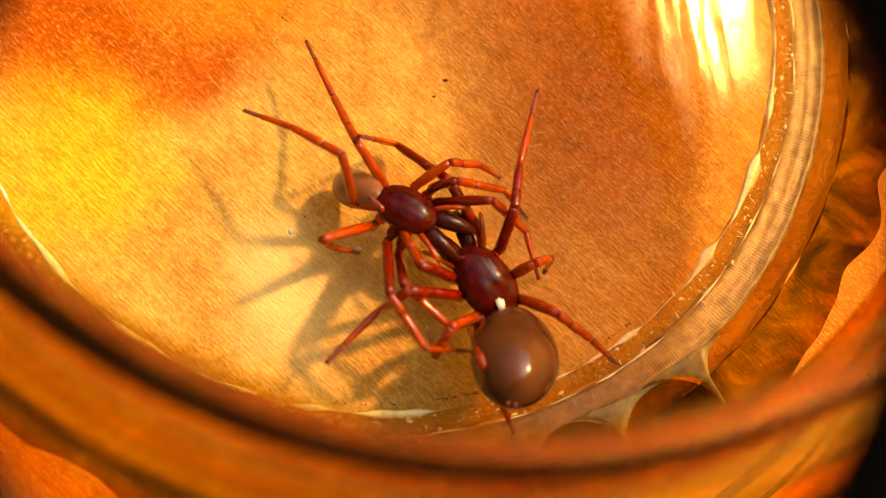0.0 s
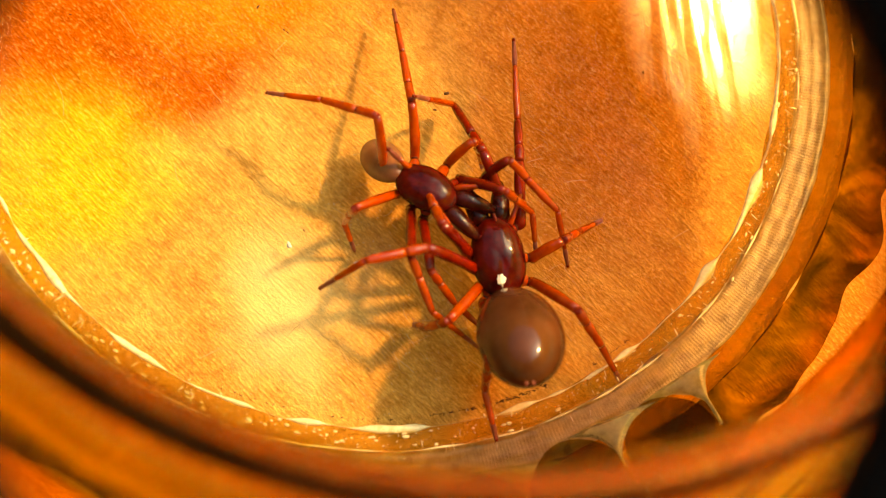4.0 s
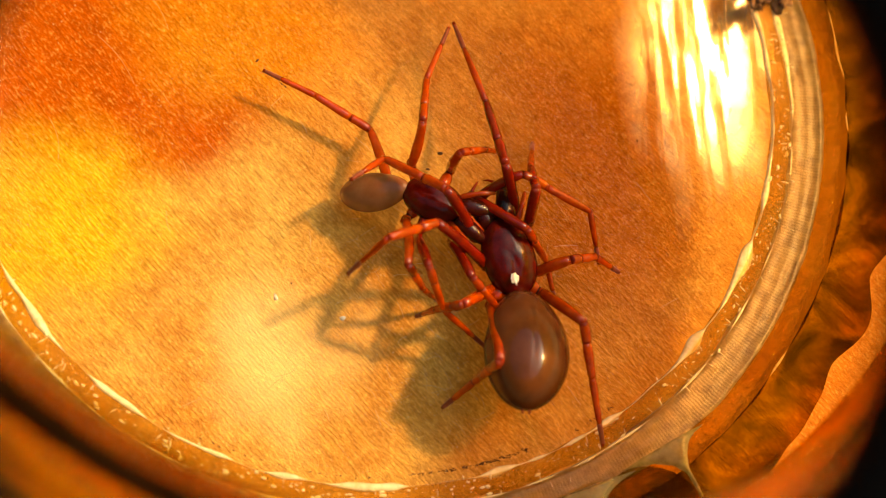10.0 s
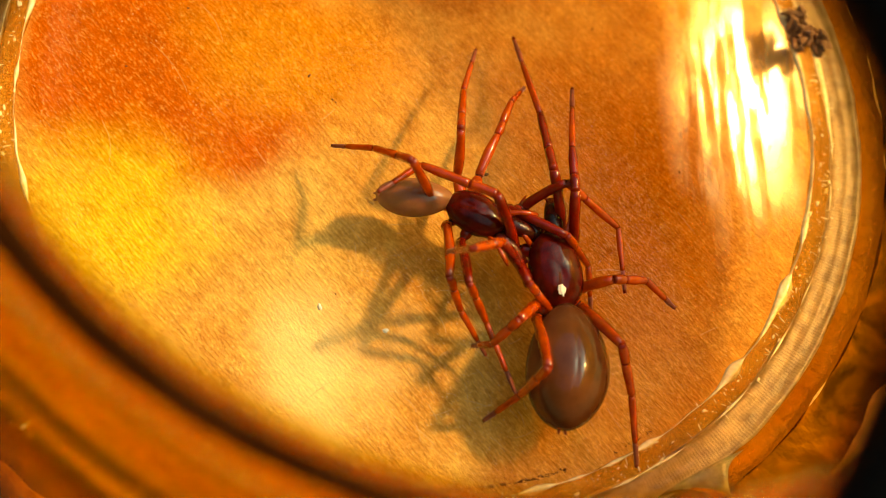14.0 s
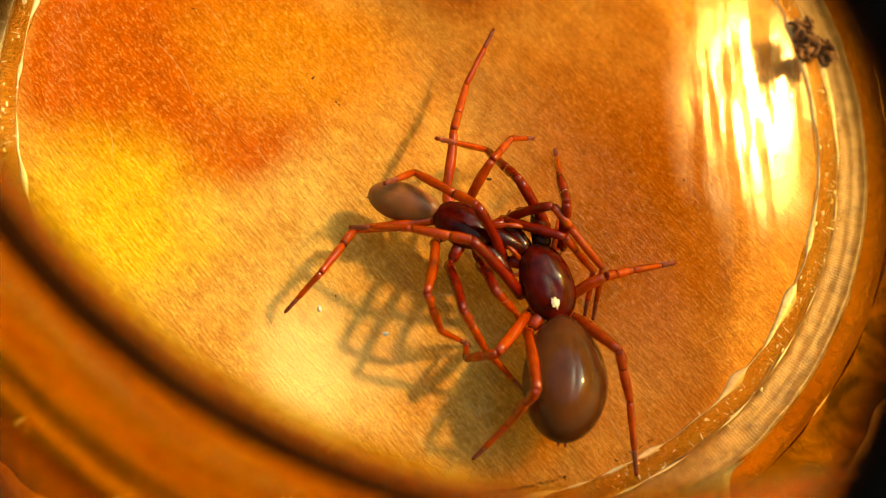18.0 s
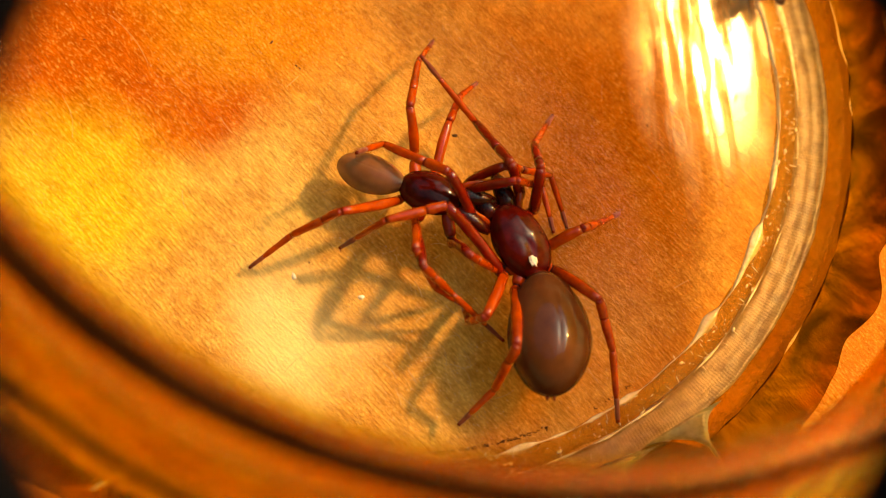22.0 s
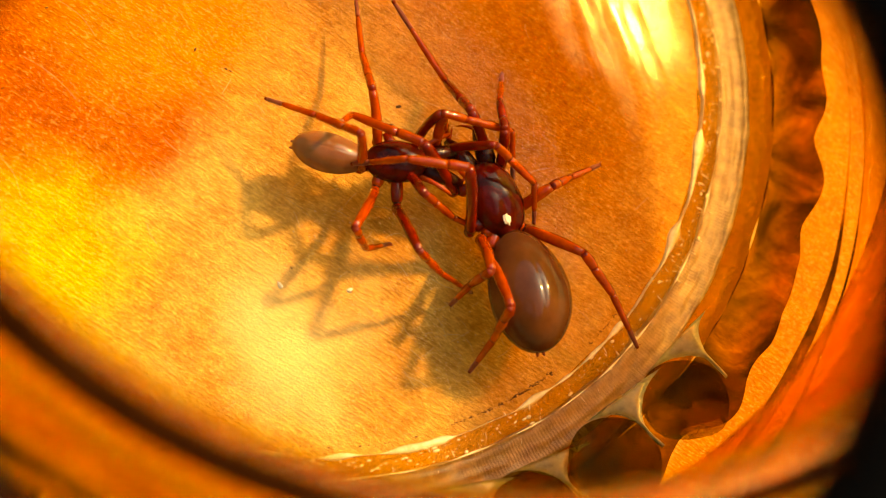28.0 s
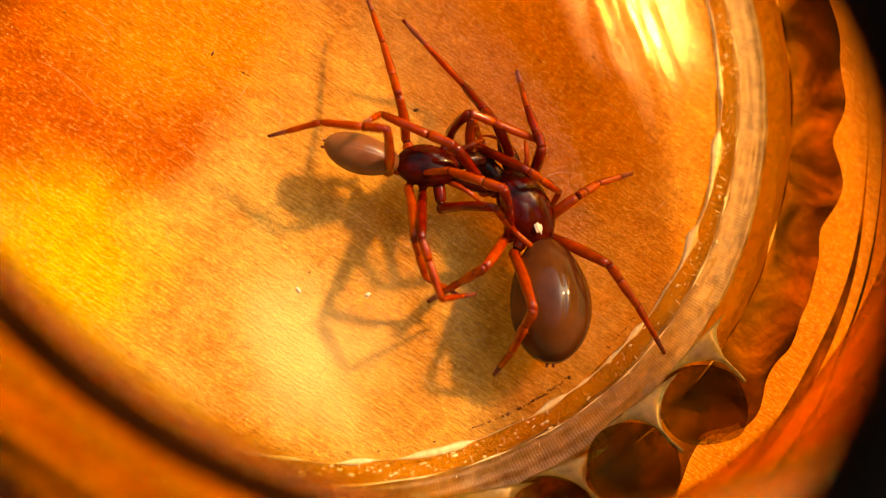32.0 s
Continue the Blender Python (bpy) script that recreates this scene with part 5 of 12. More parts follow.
        [(0, 7.17, 0.00, 0.00, 164.3, 63.4, 171.5), (0.2, 7.17, 0.00, 0.00, 164.3, 72.8, 172.9), (0.4, 7.17, 0.00, 0.00, 166.1, 82.2, 176.1), (0.6, 7.17, 0.00, 0.00, -41.1, 88.3, -29.8), (0.8, 7.17, 0.00, 0.00, -23.0, 79.1, -10.4), (1, 7.17, 0.00, 0.00, -22.1, 69.7, -8.2), (1.33, 7.17, 0.00, 0.00, -5.7, 62.5, 10.2), (1.67, 7.17, 0.00, 0.00, 3.0, 53.9, 21.1), (2, 7.17, 0.00, 0.00, 7.9, 44.7, 28.2), (2.5, 7.17, 0.00, 0.00, 2.3, 48.4, 22.0), (3, 7.17, 0.00, 0.00, -4.4, 51.6, 14.9), (3.5, 7.17, 0.00, 0.00, -4.4, 51.6, 14.9), (4.5, 7.17, 0.00, 0.00, -5.8, 43.6, 16.1), (5.5, 7.17, 0.00, 0.00, -7.4, 35.5, 17.4), (6, 7.17, 0.00, 0.00, -7.4, 35.5, 17.4), (6.5, 7.17, 0.00, 0.00, -7.0, 45.4, 16.9), (7, 7.17, 0.00, 0.00, -6.7, 55.2, 16.4), (7.33, 7.17, 0.00, 0.00, -8.5, 63.7, 12.9), (7.67, 7.17, 0.00, 0.00, -12.7, 72.1, 7.1), (8, 7.17, 0.00, 0.00, -25.3, 80.1, -7.2), (8.25, 7.17, 0.00, 0.00, -13.7, 63.5, 11.1), (8.5, 7.17, 0.00, 0.00, -13.9, 46.6, 18.1), (8.75, 7.17, 0.00, 0.00, -16.3, 29.8, 23.7), (9, 7.17, 0.00, 0.00, -20.2, 13.3, 29.5), (9.5, 7.17, 0.00, 0.00, -12.7, 19.2, 32.4), (10, 7.17, 0.00, 0.00, -4.6, 24.7, 36.2), (10.17, 7.17, 0.00, 0.00, -3.9, 38.6, 36.4), (10.33, 7.17, 0.00, 0.00, -2.9, 52.4, 36.9), (10.5, 7.17, 0.00, 0.00, -1.2, 66.3, 38.3), (10.67, 7.17, 0.00, 0.00, 4.9, 80.1, 43.9), (10.83, 7.17, 0.00, 0.00, 152.5, 85.5, -168.9), (11, 7.17, 0.00, 0.00, 169.9, 71.9, -151.9), (11.17, 7.17, 0.00, 0.00, 148.7, 83.2, -173.9), (11.33, 7.17, 0.00, 0.00, 32.7, 82.6, 69.5), (11.5, 7.17, 0.00, 0.00, 14.2, 71.2, 50.3), (11.67, 7.17, 0.00, 0.00, 10.0, 59.3, 45.4), (11.83, 7.17, 0.00, 0.00, 8.4, 47.3, 42.9), (12, 7.17, 0.00, 0.00, 7.6, 35.2, 41.4), (13, 7.17, 0.00, 0.00, 0.9, 28.4, 32.9), (13.33, 7.17, 0.00, 0.00, 3.2, 23.2, 31.9), (13.67, 7.17, 0.00, 0.00, 5.5, 18.1, 30.7), (14, 7.17, 0.00, 0.00, 7.9, 13.1, 29.4), (14.5, 7.17, 0.00, 0.00, 7.9, 13.1, 29.4), (16.5, 7.17, 0.00, 0.00, 7.9, 13.1, 29.4), (16.67, 7.17, 0.00, 0.00, 6.7, 22.7, 31.6), (16.83, 7.17, 0.00, 0.00, 5.8, 32.3, 33.9), (17, 7.17, 0.00, 0.00, 5.4, 42.0, 36.2), (17.25, 7.17, 0.00, 0.00, -3.7, 49.7, 26.7), (17.5, 7.17, 0.00, 0.00, -16.5, 56.1, 13.5), (17.75, 7.17, 0.00, 0.00, -33.8, 60.2, -4.3), (18, 7.17, 0.00, 0.00, -54.2, 61.1, -25.2), (18.5, 7.17, 0.00, 0.00, -47.2, 62.0, -19.2), (19, 7.17, 0.00, 0.00, -39.9, 62.6, -12.8), (19.5, 7.17, 0.00, 0.00, -21.1, 76.4, 4.5), (20, 7.17, 0.00, 0.00, 62.2, 81.5, 86.4), (20.5, 7.17, 0.00, 0.00, -160.6, 78.6, -136.2), (21, 7.17, 0.00, 0.00, -149.4, 60.4, -124.8), (21.25, 7.17, 0.00, 0.00, -134.5, 75.9, -101.9), (21.5, 7.17, 0.00, 0.00, -48.6, 80.5, -8.2), (21.75, 7.17, 0.00, 0.00, -15.5, 66.5, 32.7), (22, 7.17, 0.00, 0.00, -11.3, 50.3, 45.3), (22.2, 7.17, 0.00, 0.00, -11.6, 54.5, 45.2), (22.4, 7.17, 0.00, 0.00, -11.9, 58.7, 45.1), (22.6, 7.17, 0.00, 0.00, -12.2, 63.0, 44.9), (22.8, 7.17, 0.00, 0.00, -12.7, 67.2, 44.6), (23, 7.17, 0.00, 0.00, -13.4, 71.4, 44.1), (23.17, 7.17, 0.00, 0.00, -18.3, 66.7, 38.4), (23.33, 7.17, 0.00, 0.00, -21.5, 61.9, 34.5), (23.5, 7.17, 0.00, 0.00, -23.6, 57.0, 31.6), (23.67, 7.17, 0.00, 0.00, -25.1, 52.0, 29.3), (23.83, 7.17, 0.00, 0.00, -26.1, 47.1, 27.5), (24, 7.17, 0.00, 0.00, -26.9, 42.1, 25.9), (24.5, 7.17, 0.00, 0.00, -28.6, 38.6, 26.6), (25, 7.17, 0.00, 0.00, -30.3, 35.1, 27.5), (25.5, 7.17, 0.00, 0.00, -30.3, 35.1, 27.5), (26.17, 7.17, 0.00, 0.00, -31.7, 50.7, 20.8), (26.83, 7.17, 0.00, 0.00, -38.3, 65.9, 9.3), (27.5, 7.17, 0.00, 0.00, -69.3, 79.0, -26.4), (28, 7.17, 0.00, 0.00, -69.3, 79.0, -26.4), (28.33, 7.17, 0.00, 0.00, -14.5, 69.6, 22.9), (28.67, 7.17, 0.00, 0.00, 2.9, 54.9, 34.5), (29, 7.17, 0.00, 0.00, 12.0, 39.5, 37.4), (29.25, 7.17, 0.00, 0.00, 18.1, 38.1, 45.6), (29.5, 7.17, 0.00, 0.00, 23.8, 36.0, 53.4), (29.75, 7.17, 0.00, 0.00, 28.9, 33.4, 60.8), (30, 7.17, 0.00, 0.00, 33.4, 30.2, 67.6), (30.17, 7.17, 0.00, 0.00, 43.0, 49.5, 80.3), (30.33, 7.17, 0.00, 0.00, 68.3, 65.2, 108.5), (30.5, 7.17, 0.00, 0.00, 121.2, 67.8, 164.1), (30.67, 7.17, 0.00, 0.00, 154.4, 54.3, -159.9), (30.83, 7.17, 0.00, 0.00, 166.7, 35.6, -144.5), (31, 7.17, 0.00, 0.00, 171.8, 15.6, -135.7), (31.33, 7.17, 0.00, 0.00, 179.0, 31.2, -129.9), (31.67, 7.17, 0.00, 0.00, -169.9, 45.8, -120.0), (32, 7.17, 0.00, 0.00, -150.4, 57.9, -101.7)],
        [(0, 5.15, 0.30, -4.08, 37.9, 42.9, 51.7), (0.2, 5.83, 0.17, -4.36, 38.3, 54.1, 56.3), (0.4, 6.55, 0.04, -4.52, 39.4, 65.8, 59.8), (0.6, 7.29, -0.07, -4.56, 42.4, 77.7, 63.5), (0.8, 8.02, -0.16, -4.48, 109.1, 89.0, 129.2), (1, 8.74, -0.23, -4.28, -144.0, 78.7, -126.8), (1.33, 9.24, 0.37, -4.05, 175.0, 69.7, -171.0), (1.67, 9.68, 0.97, -3.69, 163.3, 56.3, 176.2), (2, 10.03, 1.53, -3.21, 159.2, 42.0, 172.9), (2.5, 9.98, 1.14, -3.41, 154.7, 58.8, 167.7), (3, 9.91, 0.73, -3.58, 142.6, 75.4, 156.3), (3.5, 9.91, 0.73, -3.58, 142.6, 75.4, 156.3), (4.5, 10.35, 0.92, -3.14, 163.6, 67.3, -177.4), (5.5, 10.71, 1.11, -2.65, 173.9, 57.7, -162.7), (6, 10.71, 1.11, -2.65, 173.9, 57.7, -162.7), (6.5, 10.24, 0.93, -3.25, 165.8, 65.5, -172.6), (7, 9.67, 0.73, -3.75, 152.0, 72.5, 171.2), (7.33, 9.14, 0.45, -4.09, 133.3, 77.3, 150.7), (7.67, 8.56, 0.17, -4.34, 101.2, 80.0, 116.6), (8, 7.95, -0.10, -4.49, 64.2, 78.8, 77.7), (8.25, 9.17, 0.39, -4.08, 34.5, 81.4, 57.2), (8.5, 10.15, 0.98, -3.32, -17.1, 80.8, 13.1), (8.75, 10.79, 1.59, -2.27, -49.5, 74.3, -14.0), (9, 11.04, 2.18, -1.05, -62.1, 65.1, -23.8), (9.5, 10.81, 2.31, -1.50, -130.7, 86.9, -102.6), (10, 10.51, 2.45, -1.90, 147.1, 65.8, 165.0), (10.17, 10.04, 2.12, -2.84, 132.3, 69.3, 147.8), (10.33, 9.39, 1.67, -3.62, 113.6, 71.6, 126.8), (10.5, 8.61, 1.14, -4.18, 91.9, 72.1, 102.9), (10.67, 7.74, 0.54, -4.49, 70.6, 70.5, 80.0), (10.83, 6.82, -0.07, -4.55, 53.3, 66.9, 61.8), (11, 5.92, -0.67, -4.34, 40.5, 62.0, 49.0), (11.17, 6.64, -0.06, -4.53, 58.4, 67.1, 65.3), (11.33, 7.38, 0.55, -4.52, 82.3, 69.1, 88.7), (11.5, 8.11, 1.13, -4.32, 105.9, 67.5, 113.2), (11.67, 8.81, 1.66, -3.92, 123.4, 63.2, 132.8), (11.83, 9.44, 2.11, -3.35, 135.2, 57.8, 147.6), (12, 9.97, 2.46, -2.63, 143.3, 52.0, 159.7), (13, 10.54, 2.18, -2.17, 137.6, 78.5, 155.8), (13.33, 10.73, 2.22, -1.80, 174.8, 66.4, -166.6), (13.67, 10.90, 2.21, -1.42, -175.5, 51.3, -155.9), (14, 11.04, 2.18, -1.03, -172.0, 35.7, -150.7), (14.5, 11.04, 2.18, -1.03, -172.0, 35.7, -150.7), (16.5, 11.04, 2.18, -1.03, -172.0, 35.7, -150.7), (16.67, 10.75, 2.21, -1.76, -174.3, 43.7, -154.9), (16.83, 10.37, 2.15, -2.44, -177.8, 51.4, -160.3), (17, 9.91, 2.00, -3.05, 176.9, 58.9, -167.6), (17.25, 9.80, 1.32, -3.48, -174.3, 68.7, -157.9), (17.5, 9.64, 0.59, -3.79, -151.9, 76.4, -133.0), (17.75, 9.43, -0.17, -3.96, -109.3, 78.2, -86.2), (18, 9.17, -0.94, -3.99, -80.2, 73.6, -51.3), (18.5, 9.19, -0.70, -4.03, -126.0, 76.3, -100.7), (19, 9.22, -0.46, -4.05, -162.0, 69.6, -139.6), (19.5, 8.24, 0.08, -4.43, 149.6, 63.1, 167.2), (20, 7.21, 0.67, -4.51, 134.4, 46.3, 144.1), (20.5, 6.52, -0.62, -4.47, 150.9, 48.9, 166.2), (21, 5.89, -1.85, -3.97, 165.3, 44.4, -172.7), (21.25, 6.94, -1.09, -4.42, 161.9, 52.0, -168.2), (21.5, 7.92, -0.11, -4.50, 159.5, 60.6, -164.0), (21.75, 8.70, 0.98, -4.18, 157.6, 69.9, -160.7), (22, 9.22, 2.07, -3.51, 154.7, 79.8, -159.5), (22.2, 9.04, 1.88, -3.71, 63.8, 79.7, 109.7), (22.4, 8.84, 1.68, -3.90, 37.4, 66.9, 83.0), (22.6, 8.64, 1.46, -4.06, 30.3, 52.8, 75.3), (22.8, 8.43, 1.24, -4.20, 27.2, 38.4, 71.3), (23, 8.21, 1.01, -4.32, 25.5, 24.0, 68.3), (23.17, 8.58, 1.12, -4.19, 29.6, 36.3, 77.3), (23.33, 8.94, 1.22, -4.02, 37.1, 48.2, 88.7), (23.5, 9.29, 1.30, -3.82, 51.1, 58.8, 105.7), (23.67, 9.62, 1.37, -3.60, 76.9, 65.7, 133.5), (23.83, 9.93, 1.43, -3.34, 110.9, 65.2, 168.7), (24, 10.22, 1.48, -3.06, 136.1, 57.5, -165.8), (24.5, 10.36, 1.60, -2.84, 164.8, 72.2, -131.1), (25, 10.48, 1.72, -2.62, -131.8, 71.5, -62.3), (25.5, 10.48, 1.72, -2.62, -131.8, 71.5, -62.3), (26.17, 9.87, 1.02, -3.53, -171.2, 69.6, -99.9), (26.83, 9.01, 0.30, -4.16, 162.5, 62.2, -125.3), (27.5, 7.95, -0.39, -4.48, 147.5, 52.2, -140.2), (28, 7.95, -0.39, -4.48, 147.5, 52.2, -140.2), (28.33, 8.64, 0.62, -4.27, 138.6, 57.4, -163.1), (28.67, 9.33, 1.49, -3.73, 121.4, 56.8, 168.0), (29, 9.97, 2.14, -2.90, 106.4, 48.8, 143.7), (29.25, 9.68, 2.57, -2.81, 118.7, 35.4, 163.2), (29.5, 9.37, 2.96, -2.68, 124.7, 21.3, 178.6), (29.75, 9.03, 3.32, -2.51, 127.0, 7.5, -167.2), (30, 8.68, 3.64, -2.30, 126.6, -5.3, -152.3), (30.17, 7.67, 2.92, -3.47, 128.0, 0.1, -154.8), (30.33, 6.56, 1.81, -4.14, 129.1, 5.9, -155.9), (30.5, 5.52, 0.47, -4.22, 129.6, 12.0, -155.6), (30.67, 4.67, -0.91, -3.70, 129.3, 17.9, -154.5), (30.83, 4.15, -2.15, -2.66, 127.8, 23.4, -153.0), (31, 4.02, -3.07, -1.22, 125.0, 28.5, -152.1), (31.33, 4.67, -2.99, -2.36, 128.9, 34.1, -150.0), (31.67, 5.58, -2.75, -3.27, 132.7, 39.8, -148.4), (32, 6.68, -2.37, -3.86, 136.2, 45.6, -147.4)]),
    "FL3": (
        [(0, -1.70, 1.90, -0.45, 5.6, -53.0, 82.1), (1, -1.99, 1.65, -0.44, -14.5, -39.3, 130.5), (2, -1.93, 1.54, -0.44, -11.1, -35.0, 126.6), (3, -1.82, 1.63, -0.45, -11.4, -39.2, 127.4), (3.5, -1.82, 1.63, -0.45, -11.4, -39.2, 127.4), (5.5, -2.13, 1.92, -0.45, -7.1, -27.4, 120.8), (6, -2.13, 1.92, -0.45, -7.1, -27.4, 120.8), (7, -1.74, 2.08, -0.46, -5.8, -33.9, 112.1), (8, -1.63, 1.98, -0.47, -6.6, -43.2, 109.6), (9, -2.54, 1.70, -0.43, -2.8, -36.9, 112.9), (10, -2.00, 1.89, -0.45, -4.9, -48.9, 107.7), (11, -1.57, 1.92, -0.47, -14.3, -39.0, 118.7), (12, -2.14, 2.08, -0.45, -21.1, -31.3, 133.5), (13, -2.28, 1.62, -0.45, -19.2, -44.9, 130.4), (14, -1.94, 1.69, -0.45, -13.1, -47.0, 121.3), (14.5, -1.94, 1.69, -0.45, -13.1, -47.0, 121.3), (16.5, -1.94, 1.69, -0.45, -13.1, -47.0, 121.3), (17, -1.65, 2.66, -0.47, -16.7, -35.0, 114.7), (18, -1.94, 2.36, -0.45, -17.3, -30.4, 122.1), (19, -2.04, 2.77, -0.45, -17.1, -39.9, 120.9), (20, -1.73, 2.77, -0.46, -11.6, -32.5, 107.2), (21, -2.42, 2.73, -0.42, -16.9, -39.3, 123.4), (22, -1.68, 2.47, -0.46, -20.9, -34.3, 120.2), (23, -2.15, 2.99, -0.43, -18.8, -37.0, 119.4), (24, -1.76, 2.74, -0.45, -12.7, -35.9, 108.1), (25, -2.43, 2.23, -0.43, -15.7, -25.5, 127.7), (25.5, -2.43, 2.23, -0.43, -15.7, -25.5, 127.7), (27.5, -2.44, 2.34, -0.43, -24.5, -52.6, 143.9), (28, -2.44, 2.34, -0.43, -24.5, -52.6, 143.9), (29, -1.98, 1.91, -0.45, -11.5, -25.7, 122.7), (30, -2.46, 2.21, -0.44, -13.1, -30.4, 128.4), (31, -2.78, 2.44, -0.41, 3.6, -37.8, 93.5), (32, -1.41, 2.65, -0.48, -4.7, -42.4, 107.0)],
        [(0, 5.20, 0.00, 0.00, 112.2, 61.6, 136.3), (0.5, 5.20, 0.00, 0.00, 126.7, 65.3, 144.3), (1, 5.20, 0.00, 0.00, 144.3, 67.8, 155.6), (2, 5.20, 0.00, 0.00, 172.9, 76.8, -171.0), (2.5, 5.20, 0.00, 0.00, 173.3, 74.0, -170.1), (3, 5.20, 0.00, 0.00, 173.5, 71.2, -169.5), (3.5, 5.20, 0.00, 0.00, 173.5, 71.2, -169.5), (4.5, 5.20, 0.00, 0.00, -141.9, 79.6, -121.8), (5.5, 5.20, 0.00, 0.00, -82.8, 74.5, -59.8), (6, 5.20, 0.00, 0.00, -82.8, 74.5, -59.8), (6.33, 5.20, 0.00, 0.00, -108.5, 78.3, -85.1), (6.67, 5.20, 0.00, 0.00, -144.1, 78.5, -120.4), (7, 5.20, 0.00, 0.00, -171.0, 74.9, -147.0), (8, 5.20, 0.00, 0.00, -164.6, 70.1, -138.1), (8.5, 5.20, 0.00, 0.00, -154.5, 76.2, -126.0), (9, 5.20, 0.00, 0.00, -129.9, 81.2, -99.3), (9.5, 5.20, 0.00, 0.00, -164.1, 74.4, -134.0), (10, 5.20, 0.00, 0.00, -175.8, 65.6, -146.1), (11, 5.20, 0.00, 0.00, -163.4, 72.2, -145.7), (11.5, 5.20, 0.00, 0.00, -169.9, 87.0, -158.0), (12, 5.20, 0.00, 0.00, 27.0, 78.1, 33.2), (12.5, 5.20, 0.00, 0.00, 110.5, 80.0, 120.4), (13, 5.20, 0.00, 0.00, 140.9, 67.7, 154.6), (13.5, 5.20, 0.00, 0.00, 123.0, 75.1, 138.6), (14, 5.20, 0.00, 0.00, 84.3, 79.4, 101.8), (14.5, 5.20, 0.00, 0.00, 84.3, 79.4, 101.8), (16.5, 5.20, 0.00, 0.00, 84.3, 79.4, 101.8), (16.75, 5.20, 0.00, 0.00, 7.4, 83.9, 20.9), (17, 5.20, 0.00, 0.00, -36.3, 75.5, -26.9), (18, 5.20, 0.00, 0.00, -123.7, 77.4, -118.9), (19, 5.20, 0.00, 0.00, -138.0, 68.1, -128.1), (19.5, 5.20, 0.00, 0.00, -152.8, 68.8, -142.6), (20, 5.20, 0.00, 0.00, -167.8, 68.2, -157.3), (20.5, 5.20, 0.00, 0.00, -159.5, 63.4, -149.6), (21, 5.20, 0.00, 0.00, -153.7, 58.2, -144.5), (21.5, 5.20, 0.00, 0.00, -171.1, 59.8, -168.4), (22, 5.20, 0.00, 0.00, 171.8, 57.7, 168.1), (23, 5.20, 0.00, 0.00, -173.0, 51.9, -170.0), (23.33, 5.20, 0.00, 0.00, -176.2, 63.5, -171.0), (23.67, 5.20, 0.00, 0.00, 177.5, 75.1, -175.3), (24, 5.20, 0.00, 0.00, 142.2, 85.7, 151.4), (25, 5.20, 0.00, 0.00, -88.6, 85.0, -85.9), (25.5, 5.20, 0.00, 0.00, -88.6, 85.0, -85.9), (26.5, 5.20, 0.00, 0.00, 173.1, 70.9, 174.4), (27.5, 5.20, 0.00, 0.00, 166.5, 50.7, 166.2), (28, 5.20, 0.00, 0.00, 166.5, 50.7, 166.2), (28.5, 5.20, 0.00, 0.00, 162.5, 61.4, 166.8), (29, 5.20, 0.00, 0.00, 156.7, 72.2, 165.3), (29.5, 5.20, 0.00, 0.00, 162.6, 73.1, 170.8), (30, 5.20, 0.00, 0.00, 169.1, 73.8, 176.8), (30.5, 5.20, 0.00, 0.00, 157.7, 69.7, 176.6), (31, 5.20, 0.00, 0.00, 148.2, 65.7, 178.4), (31.5, 5.20, 0.00, 0.00, 155.0, 70.3, -179.3), (32, 5.20, 0.00, 0.00, 164.4, 74.9, -174.2)],
